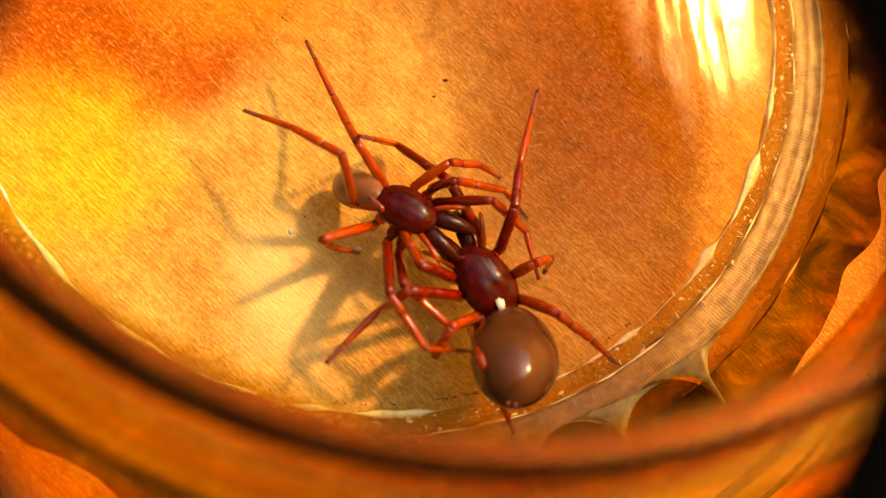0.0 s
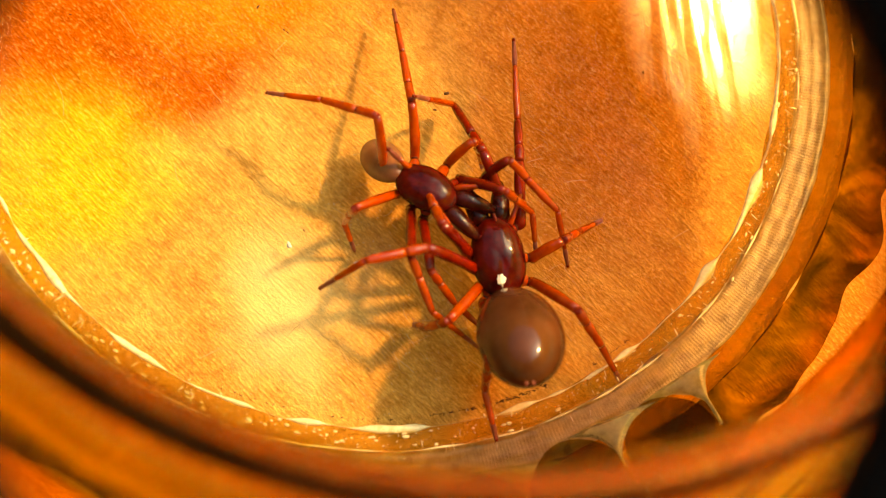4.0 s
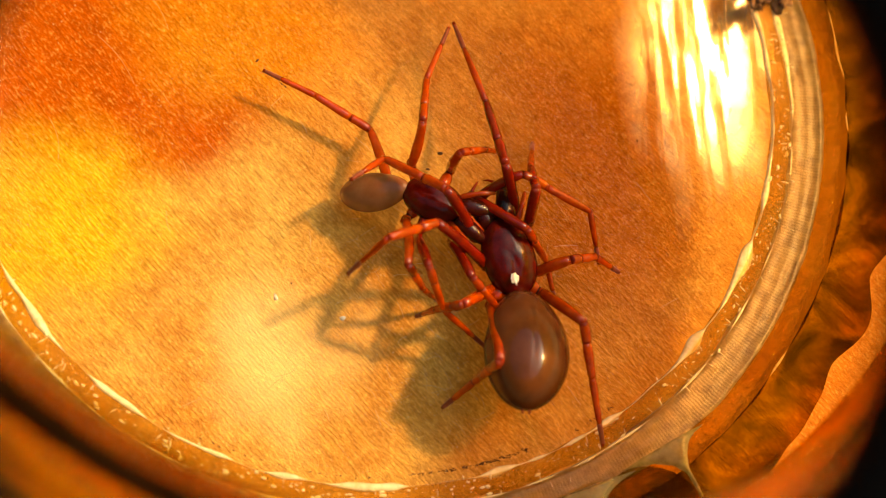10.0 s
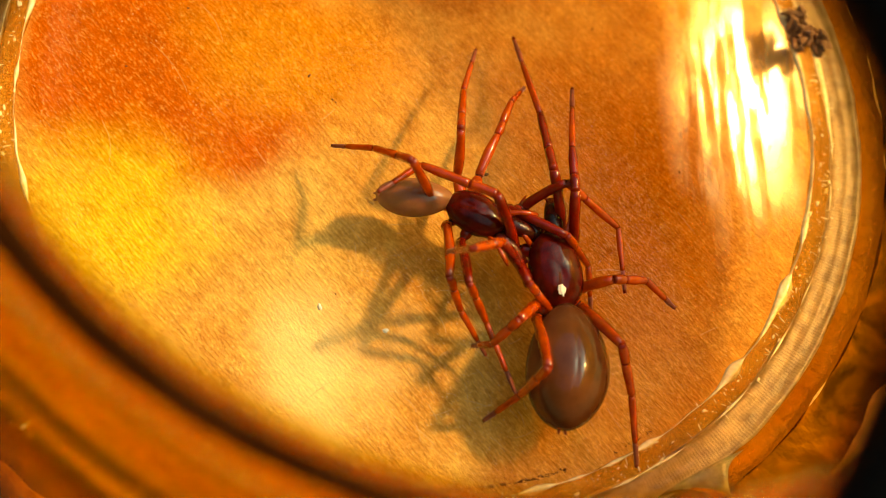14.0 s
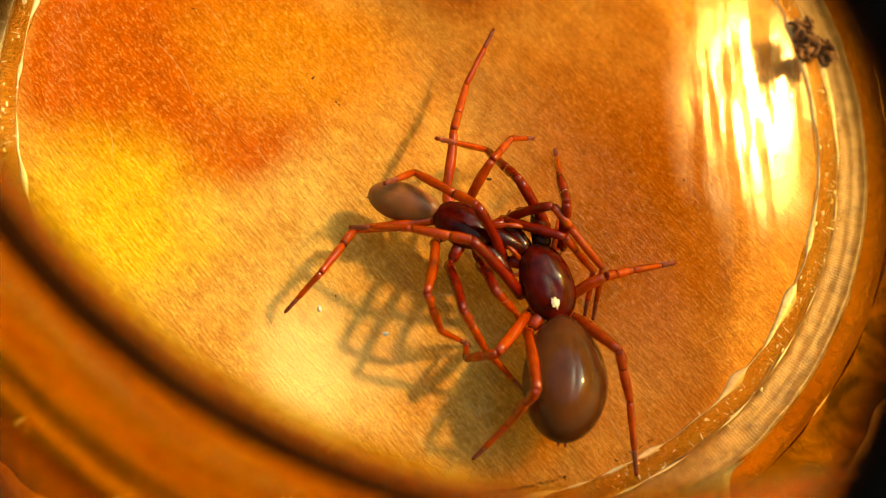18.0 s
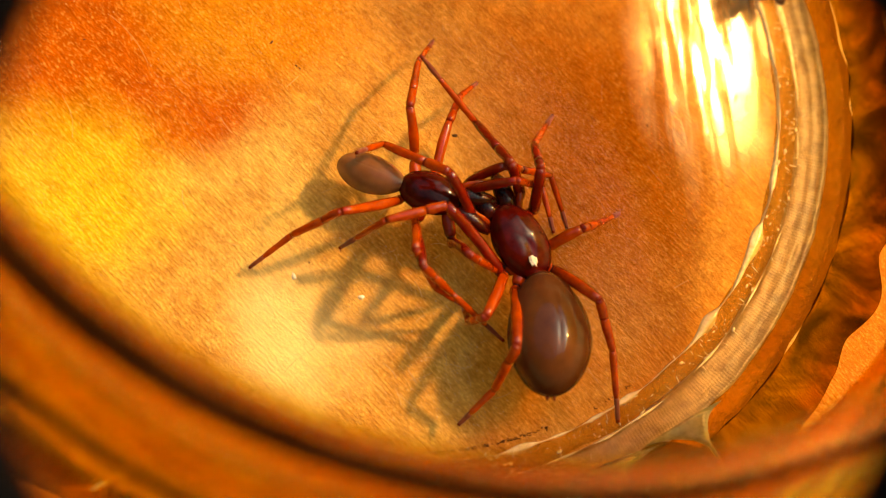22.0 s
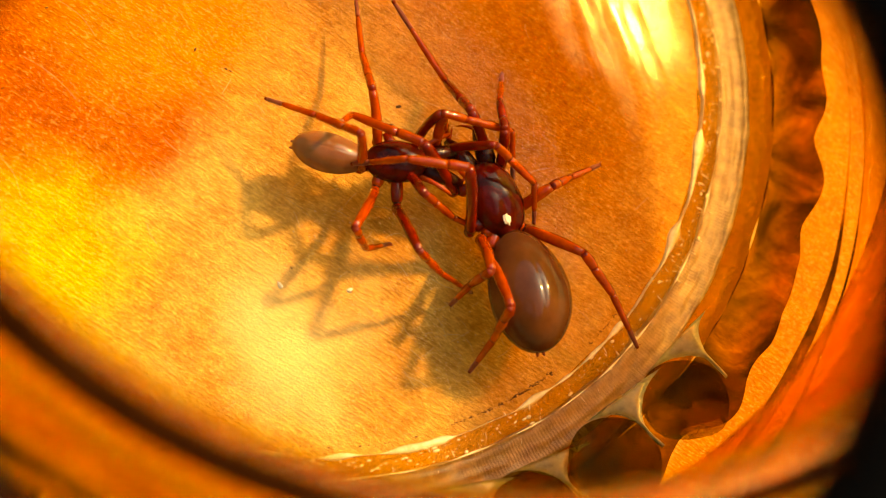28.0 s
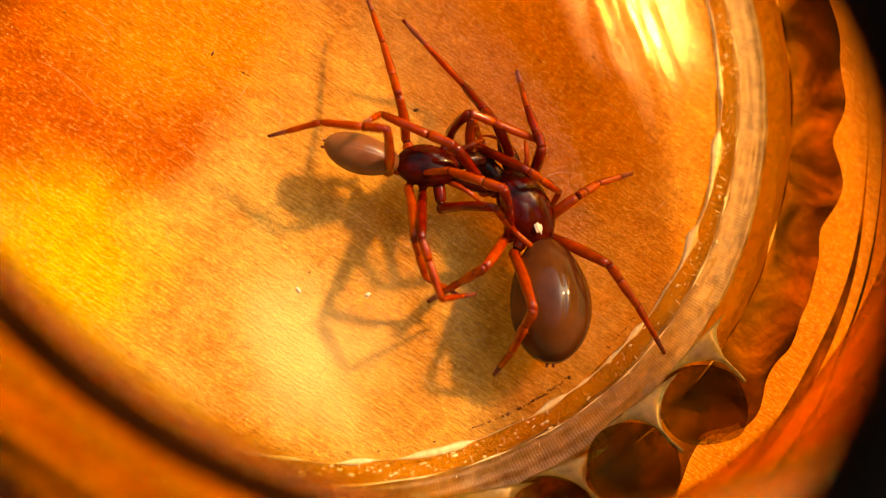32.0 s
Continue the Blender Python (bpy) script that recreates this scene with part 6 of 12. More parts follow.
        [(0, 4.15, 1.00, -2.68, -46.1, 9.8, -141.4), (0.5, 4.16, 0.74, -2.76, -41.2, 24.4, -147.7), (1, 4.15, 0.48, -2.82, -34.9, 39.5, -150.3), (2, 4.51, -0.11, -2.96, -40.0, 37.0, -158.1), (2.5, 4.37, -0.14, -2.93, -42.8, 45.0, -161.2), (3, 4.23, -0.18, -2.88, -46.8, 52.9, -165.6), (3.5, 4.23, -0.18, -2.88, -46.8, 52.9, -165.6), (4.5, 4.91, -0.47, -2.99, -51.5, 47.1, -169.9), (5.5, 5.61, -0.70, -2.93, -54.8, 41.0, -173.0), (6, 5.61, -0.70, -2.93, -54.8, 41.0, -173.0), (6.33, 5.25, -0.62, -2.98, -54.9, 49.8, -171.9), (6.67, 4.89, -0.52, -2.98, -55.0, 58.6, -171.1), (7, 4.53, -0.43, -2.94, -54.9, 67.5, -170.6), (8, 4.42, -0.69, -2.86, -55.1, 65.3, -169.9), (8.5, 4.77, -0.59, -2.96, -56.2, 60.2, -169.2), (9, 5.12, -0.46, -3.01, -56.5, 55.1, -167.7), (9.5, 4.63, -0.59, -2.93, -55.5, 58.0, -166.6), (10, 4.15, -0.70, -2.77, -54.2, 60.9, -165.1), (11, 4.43, -0.52, -2.90, -37.2, 60.2, -158.2), (11.5, 5.05, -0.06, -3.04, 152.3, 84.2, 26.6), (12, 5.72, 0.34, -2.98, 147.6, 49.0, 14.8), (12.5, 4.93, 0.45, -3.00, 168.6, 81.8, 38.6), (13, 4.15, 0.50, -2.82, -47.1, 64.0, -171.4), (13.5, 4.61, 0.52, -2.94, -46.8, 58.0, -168.0), (14, 5.08, 0.55, -2.99, -46.1, 52.0, -164.6), (14.5, 5.08, 0.55, -2.99, -46.1, 52.0, -164.6), (16.5, 5.08, 0.55, -2.99, -46.1, 52.0, -164.6), (16.75, 5.50, 0.12, -3.03, -47.2, 42.2, -170.1), (17, 5.88, -0.35, -2.95, -48.5, 33.2, -177.0), (18, 4.87, -0.58, -2.97, -43.7, 25.6, -170.6), (19, 4.49, -0.89, -2.82, -47.2, 12.4, -174.4), (19.5, 4.32, -0.67, -2.84, -47.8, 30.2, -172.9), (20, 4.15, -0.44, -2.83, -48.0, 48.2, -172.9), (20.5, 4.02, -0.69, -2.72, -48.4, 31.8, -174.2), (21, 3.89, -0.93, -2.59, -48.0, 15.6, -176.6), (21.5, 3.70, -0.31, -2.63, -47.0, 21.5, -175.7), (22, 3.60, 0.34, -2.57, -44.8, 27.2, -175.1), (23, 3.35, -0.32, -2.40, -44.6, 2.4, -170.5), (23.33, 3.86, -0.21, -2.73, -45.6, 32.7, -168.0), (23.67, 4.41, -0.06, -2.94, -45.5, 62.9, -165.6), (24, 5.00, 0.11, -3.04, 124.0, 86.7, 5.6), (25, 5.21, -0.27, -3.03, -136.1, 81.8, 100.0), (25.5, 5.21, -0.27, -3.03, -136.1, 81.8, 100.0), (26.5, 4.20, 0.10, -2.88, -91.0, 75.2, 142.9), (27.5, 3.32, 0.46, -2.35, -76.6, 65.4, 156.1), (28, 3.32, 0.46, -2.35, -76.6, 65.4, 156.1), (28.5, 3.78, 0.33, -2.67, -44.1, 72.3, -165.9), (29, 4.30, 0.24, -2.90, -0.1, 69.3, -118.9), (29.5, 4.32, 0.14, -2.91, -27.6, 63.3, -148.4), (30, 4.35, 0.05, -2.92, -42.4, 53.8, -165.8), (30.5, 4.14, 0.06, -2.85, -50.1, 57.6, -162.5), (31, 3.94, 0.04, -2.77, -60.7, 61.4, -162.5), (31.5, 4.17, -0.01, -2.87, -39.9, 78.7, -145.8), (32, 4.40, -0.08, -2.94, 73.8, 79.1, -35.3)]),
    "FL4": (
        [(0, -2.39, 2.77, -0.41, 5.5, -64.0, 129.7), (1, -3.31, 1.64, -0.36, -1.1, -46.7, 158.3), (2, -3.21, 1.70, -0.36, 3.6, -50.2, 153.6), (3, -3.14, 1.57, -0.37, -2.4, -47.2, 162.0), (3.5, -3.14, 1.57, -0.37, -2.4, -47.2, 162.0), (5.5, -3.61, 2.16, -0.38, -4.2, -53.4, 166.0), (6, -3.61, 2.16, -0.38, -4.2, -53.4, 166.0), (7, -3.04, 2.23, -0.39, 0.6, -47.3, 153.1), (8, -3.00, 2.02, -0.40, 3.2, -45.9, 146.1), (9, -4.10, 2.50, -0.36, -2.4, -53.6, 162.7), (10, -3.14, 2.34, -0.39, -6.9, -45.5, 160.2), (11, -3.18, 2.70, -0.39, -5.8, -47.7, 156.3), (12, -3.90, 2.36, -0.37, -4.1, -49.1, 157.2), (13, -3.99, 2.17, -0.38, -5.2, -48.7, 158.9), (14, -3.39, 2.34, -0.37, -5.9, -47.6, 159.0), (14.5, -3.39, 2.34, -0.37, -5.9, -47.6, 159.0), (16.5, -3.39, 2.34, -0.37, -5.9, -47.6, 159.0), (17, -2.91, 3.08, -0.40, -5.6, -48.1, 146.7), (18, -3.24, 2.63, -0.38, -6.1, -42.0, 153.5), (19, -2.84, 1.69, -0.41, -33.6, -71.2, -175.5), (20, -2.68, 2.77, -0.40, -10.7, -60.3, 154.8), (21, -3.41, 1.72, -0.37, -33.7, -70.7, -172.7), (22, -3.08, 2.23, -0.39, 2.9, -42.3, 135.4), (23, -3.54, 2.68, -0.36, 4.9, -53.0, 135.3), (24, -3.12, 2.59, -0.38, 1.1, -49.6, 139.1), (25, -2.98, 1.32, -0.40, -3.9, -43.5, 160.0), (25.5, -2.98, 1.32, -0.40, -3.9, -43.5, 160.0), (27.5, -3.70, 2.24, -0.37, 2.9, -46.6, 153.1), (28, -3.70, 2.24, -0.37, 2.9, -46.6, 153.1), (29, -3.63, 2.04, -0.36, 3.5, -47.5, 151.1), (30, -3.99, 1.94, -0.37, 5.6, -49.2, 150.9), (31, -3.55, 2.39, -0.37, 2.5, -49.8, 148.9), (32, -2.78, 2.44, -0.41, 5.4, -45.3, 145.7)],
        [(0, 7.04, 0.00, 0.00, 99.8, 39.2, 144.7), (0.5, 7.04, 0.00, 0.00, 97.8, 58.5, 144.3), (1, 7.04, 0.00, 0.00, 92.4, 77.8, 140.3), (1.5, 7.04, 0.00, 0.00, 126.1, 70.8, 177.2), (2, 7.04, 0.00, 0.00, 138.6, 60.7, -167.0), (2.5, 7.04, 0.00, 0.00, 124.3, 64.1, 174.3), (3, 7.04, 0.00, 0.00, 107.0, 65.0, 152.7), (3.5, 7.04, 0.00, 0.00, 107.0, 65.0, 152.7), (4.5, 7.04, 0.00, 0.00, 120.3, 57.2, 167.0), (5.5, 7.04, 0.00, 0.00, 128.1, 48.3, 175.9), (6, 7.04, 0.00, 0.00, 128.1, 48.3, 175.9), (7, 7.04, 0.00, 0.00, 126.6, 57.6, 177.4), (8, 7.04, 0.00, 0.00, 145.7, 60.7, -158.2), (9, 7.04, 0.00, 0.00, 135.9, 48.5, -172.9), (10, 7.04, 0.00, 0.00, 145.8, 57.4, -166.7), (10.5, 7.04, 0.00, 0.00, 148.7, 62.7, -162.5), (11, 7.04, 0.00, 0.00, 153.4, 67.8, -156.6), (12, 7.04, 0.00, 0.00, 144.4, 58.2, -164.5), (13, 7.04, 0.00, 0.00, 149.4, 61.5, -159.6), (14, 7.04, 0.00, 0.00, 143.4, 60.2, -167.9), (14.5, 7.04, 0.00, 0.00, 143.4, 60.2, -167.9), (16.5, 7.04, 0.00, 0.00, 143.4, 60.2, -167.9), (16.75, 7.04, 0.00, 0.00, 133.1, 74.2, -179.2), (17, 7.04, 0.00, 0.00, 66.3, 84.0, 113.1), (18, 7.04, 0.00, 0.00, 149.7, 71.6, -163.3), (18.5, 7.04, 0.00, 0.00, 160.1, 74.2, -153.8), (19, 7.04, 0.00, 0.00, 173.7, 76.1, -141.2), (19.33, 7.04, 0.00, 0.00, 159.5, 68.5, -155.2), (19.67, 7.04, 0.00, 0.00, 152.8, 60.4, -161.7), (20, 7.04, 0.00, 0.00, 148.9, 52.0, -165.4), (20.5, 7.04, 0.00, 0.00, 140.1, 64.1, -178.4), (21, 7.04, 0.00, 0.00, 115.8, 74.0, 153.2), (22, 7.04, 0.00, 0.00, 162.7, 82.4, -143.7), (23, 7.04, 0.00, 0.00, 142.7, 72.8, -162.1), (24, 7.04, 0.00, 0.00, 129.3, 70.3, -179.4), (24.5, 7.04, 0.00, 0.00, 168.1, 80.3, -141.7), (25, 7.04, 0.00, 0.00, -119.5, 77.2, -70.4), (25.5, 7.04, 0.00, 0.00, -119.5, 77.2, -70.4), (26.5, 7.04, 0.00, 0.00, 164.7, 78.7, -143.8), (27.5, 7.04, 0.00, 0.00, 130.6, 67.2, -175.4), (28, 7.04, 0.00, 0.00, 130.6, 67.2, -175.4), (29, 7.04, 0.00, 0.00, 130.5, 64.0, -175.1), (30, 7.04, 0.00, 0.00, 131.4, 67.7, -171.9), (31, 7.04, 0.00, 0.00, 133.3, 61.2, -173.1), (31.5, 7.04, 0.00, 0.00, 141.3, 70.2, -163.0), (32, 7.04, 0.00, 0.00, 162.4, 78.1, -139.8)],
        [(0, 4.09, 2.09, -2.95, 95.4, 53.3, 120.1), (0.5, 5.06, 1.42, -3.98, 91.2, 68.3, 118.4), (1, 6.28, 0.63, -4.56, 72.2, 83.1, 99.8), (1.5, 5.50, 0.07, -4.41, -173.1, 83.4, -143.6), (2, 4.81, -0.51, -4.07, -152.3, 73.0, -119.6), (2.5, 5.01, 0.20, -4.20, 1.0, 80.2, 32.5), (3, 5.28, 0.91, -4.23, 10.5, 54.2, 39.9), (3.5, 5.28, 0.91, -4.23, 10.5, 54.2, 39.9), (4.5, 4.57, 0.57, -3.93, 59.2, 62.3, 94.9), (5.5, 3.94, 0.22, -3.49, 98.2, 46.5, 138.1), (6, 3.94, 0.22, -3.49, 98.2, 46.5, 138.1), (7, 4.53, 0.11, -3.94, 108.8, 71.5, 155.5), (8, 4.92, -0.85, -4.07, 150.2, 60.7, -157.5), (9, 3.97, -0.38, -3.50, 159.8, 60.0, -148.5), (10, 4.59, -0.58, -3.93, -174.0, 64.6, -126.8), (10.5, 4.99, -0.65, -4.15, 169.2, 60.6, -144.8), (11, 5.42, -0.70, -4.32, 157.2, 54.7, -157.9), (12, 4.67, -0.66, -3.97, 168.9, 61.0, -141.7), (13, 4.95, -0.78, -4.10, 164.8, 57.1, -147.4), (14, 4.77, -0.49, -4.05, -175.5, 60.9, -126.4), (14.5, 4.77, -0.49, -4.05, -175.5, 60.9, -126.4), (16.5, 4.77, -0.49, -4.05, -175.5, 60.9, -126.4), (16.75, 5.76, -0.02, -4.49, -142.4, 78.1, -91.9), (17, 6.85, 0.45, -4.64, -55.8, 73.1, -3.1), (18, 5.63, -0.42, -4.43, -136.4, 69.8, -88.7), (18.5, 5.89, -0.56, -4.49, 175.5, 69.3, -138.9), (19, 6.16, -0.70, -4.53, 147.2, 58.3, -169.5), (19.33, 5.49, -0.72, -4.35, 165.2, 61.1, -150.1), (19.67, 4.84, -0.73, -4.06, -176.3, 60.9, -129.0), (20, 4.25, -0.73, -3.68, -160.8, 58.3, -109.6), (20.5, 5.00, -0.06, -4.20, -164.2, 72.2, -115.0), (21, 5.89, 0.58, -4.49, -178.9, 86.3, -129.5), (22, 6.54, -0.36, -4.63, -140.5, 65.0, -83.6), (23, 5.72, -0.43, -4.46, -158.3, 67.9, -97.3), (24, 5.47, -0.02, -4.40, 173.4, 63.3, -132.7), (24.5, 6.42, -0.49, -4.60, 161.3, 62.4, -149.3), (25, 7.38, -0.97, -4.55, 148.9, 61.1, -165.6), (25.5, 7.38, -0.97, -4.55, 148.9, 61.1, -165.6), (26.5, 6.30, -0.54, -4.58, 158.6, 65.5, -151.0), (27.5, 5.23, -0.15, -4.30, 170.5, 69.9, -134.3), (28, 5.23, -0.15, -4.30, 170.5, 69.9, -134.3), (29, 5.00, -0.18, -4.20, 165.6, 70.8, -138.9), (30, 5.28, -0.25, -4.32, 150.1, 63.0, -153.1), (31, 4.80, -0.27, -4.09, 161.4, 66.1, -143.8), (31.5, 5.53, -0.46, -4.39, 149.1, 65.5, -156.6), (32, 6.30, -0.62, -4.57, 137.6, 63.8, -167.8)]),
    "FR1": (
        [(0, 3.04, -1.86, -0.73, -0.0, -20.5, -0.7), (1, 3.22, -1.19, -0.73, 1.2, -40.1, 20.5), (2, 3.33, -1.21, -0.75, 7.0, -20.7, 10.9), (3, 3.65, -1.34, -0.76, 6.1, -26.2, 13.8), (3.5, 3.65, -1.34, -0.76, 6.1, -26.2, 13.8), (5.5, 3.20, -1.14, -0.70, 0.4, -39.1, 26.1), (6, 3.20, -1.14, -0.70, 0.4, -39.1, 26.1), (7, 3.60, -1.97, -0.75, 3.3, -44.1, 14.3), (8, 4.03, -2.19, -0.76, -3.6, -49.7, 20.0), (9, 3.21, -1.24, -0.70, 1.7, -54.3, 23.4), (10, 3.62, -1.74, -0.73, 1.0, -56.3, 15.1), (11, 3.93, -1.87, -0.74, -5.8, -52.2, 21.0), (12, 3.38, -1.61, -0.71, 1.6, -46.5, 14.8), (13, 3.16, -1.71, -0.69, 2.9, -47.7, 13.2), (14, 3.46, -1.63, -0.73, 6.2, -43.5, 7.5), (14.5, 3.46, -1.63, -0.73, 6.2, -43.5, 7.5), (16.5, 3.46, -1.63, -0.73, 6.2, -43.5, 7.5), (17, 4.10, -2.60, -0.76, -15.1, -42.2, 25.3), (18, 4.41, -1.78, -0.79, -14.1, -42.9, 30.6), (19, 3.72, -1.66, -0.74, -7.1, -42.0, 19.5), (20, 3.98, -1.83, -0.77, -8.7, -47.0, 16.7), (21, 3.59, -1.63, -0.74, -10.8, -61.7, 27.1), (22, 3.24, -2.28, -0.72, -25.0, -65.7, 32.6), (23, 3.81, -1.94, -0.76, -8.8, -53.8, 16.7), (24, 3.19, -2.25, -0.73, -3.6, -51.2, 8.9), (25, 3.74, -2.19, -0.74, -2.2, -50.2, 22.5), (25.5, 3.74, -2.19, -0.74, -2.2, -50.2, 22.5), (27.5, 3.52, -1.23, -0.72, 1.4, -48.8, 20.7), (28, 3.52, -1.23, -0.72, 1.4, -48.8, 20.7), (29, 3.47, -1.56, -0.73, 0.5, -45.1, 20.5), (30, 3.59, -1.12, -0.71, -0.5, -48.6, 24.9), (31, 3.42, -1.39, -0.73, -1.9, -45.8, 20.2), (32, 3.53, -1.18, -0.73, -3.7, -51.0, 23.3)],
        [(0, 4.94, 0.00, 0.00, 4.2, 64.1, 7.9), (1, 4.94, 0.00, 0.00, -31.9, 77.2, -29.9), (2, 4.94, 0.00, 0.00, -22.2, 64.2, -10.8), (3, 4.94, 0.00, 0.00, -39.3, 67.8, -31.5), (3.5, 4.94, 0.00, 0.00, -39.3, 67.8, -31.5), (5.5, 4.94, 0.00, 0.00, -57.9, 71.9, -57.7), (6, 4.94, 0.00, 0.00, -57.9, 71.9, -57.7), (7, 4.94, 0.00, 0.00, -67.4, 71.2, -62.7), (7.5, 4.94, 0.00, 0.00, -97.7, 73.1, -96.6), (8, 4.94, 0.00, 0.00, -125.3, 69.7, -128.0), (8.5, 4.94, 0.00, 0.00, -122.1, 68.4, -122.0), (9, 4.94, 0.00, 0.00, -119.5, 67.0, -116.5), (9.5, 4.94, 0.00, 0.00, -108.0, 68.1, -103.7), (10, 4.94, 0.00, 0.00, -95.8, 68.2, -90.2), (10.25, 4.94, 0.00, 0.00, -99.7, 70.1, -95.9), (10.5, 4.94, 0.00, 0.00, -104.6, 71.8, -102.6), (10.75, 4.94, 0.00, 0.00, -110.5, 73.3, -110.4), (11, 4.94, 0.00, 0.00, -117.7, 74.5, -119.4), (11.25, 4.94, 0.00, 0.00, -105.5, 74.8, -105.7), (11.5, 4.94, 0.00, 0.00, -93.5, 74.3, -92.2), (11.75, 4.94, 0.00, 0.00, -82.7, 73.1, -79.9), (12, 4.94, 0.00, 0.00, -73.9, 71.3, -69.6), (13, 4.94, 0.00, 0.00, -82.3, 68.7, -77.0), (14, 4.94, 0.00, 0.00, -70.8, 62.3, -62.3), (14.5, 4.94, 0.00, 0.00, -70.8, 62.3, -62.3), (16.5, 4.94, 0.00, 0.00, -70.8, 62.3, -62.3), (16.6, 4.94, 0.00, 0.00, -70.5, 66.3, -66.4), (16.7, 4.94, 0.00, 0.00, -70.9, 70.3, -71.3), (16.8, 4.94, 0.00, 0.00, -72.7, 74.3, -77.5), (16.9, 4.94, 0.00, 0.00, -77.1, 78.2, -86.3), (17, 4.94, 0.00, 0.00, -87.7, 81.8, -101.2), (18, 4.94, 0.00, 0.00, -120.2, 80.3, -133.3), (19, 4.94, 0.00, 0.00, -73.9, 79.9, -79.2), (20, 4.94, 0.00, 0.00, -108.8, 77.2, -114.5), (20.33, 4.94, 0.00, 0.00, -123.0, 73.2, -127.7), (20.67, 4.94, 0.00, 0.00, -131.7, 68.7, -135.5), (21, 4.94, 0.00, 0.00, -137.5, 63.9, -140.3), (21.5, 4.94, 0.00, 0.00, -144.1, 63.7, -149.4), (22, 4.94, 0.00, 0.00, -150.5, 63.0, -158.3), (23, 4.94, 0.00, 0.00, -135.2, 68.1, -139.3), (23.5, 4.94, 0.00, 0.00, -128.4, 66.0, -130.5), (24, 4.94, 0.00, 0.00, -122.9, 63.7, -123.0), (24.5, 4.94, 0.00, 0.00, -118.3, 63.2, -118.1), (25, 4.94, 0.00, 0.00, -113.8, 62.6, -113.3), (25.5, 4.94, 0.00, 0.00, -113.8, 62.6, -113.3), (26.5, 4.94, 0.00, 0.00, -122.3, 60.4, -121.9), (27.5, 4.94, 0.00, 0.00, -129.4, 57.6, -129.1), (28, 4.94, 0.00, 0.00, -129.4, 57.6, -129.1), (29, 4.94, 0.00, 0.00, -116.1, 59.7, -116.1), (29.33, 4.94, 0.00, 0.00, -112.9, 67.5, -112.5), (29.67, 4.94, 0.00, 0.00, -106.3, 75.2, -105.5), (30, 4.94, 0.00, 0.00, -86.5, 82.2, -85.4), (31, 4.94, 0.00, 0.00, -90.5, 72.4, -91.1), (32, 4.94, 0.00, 0.00, -123.8, 61.3, -126.3)],
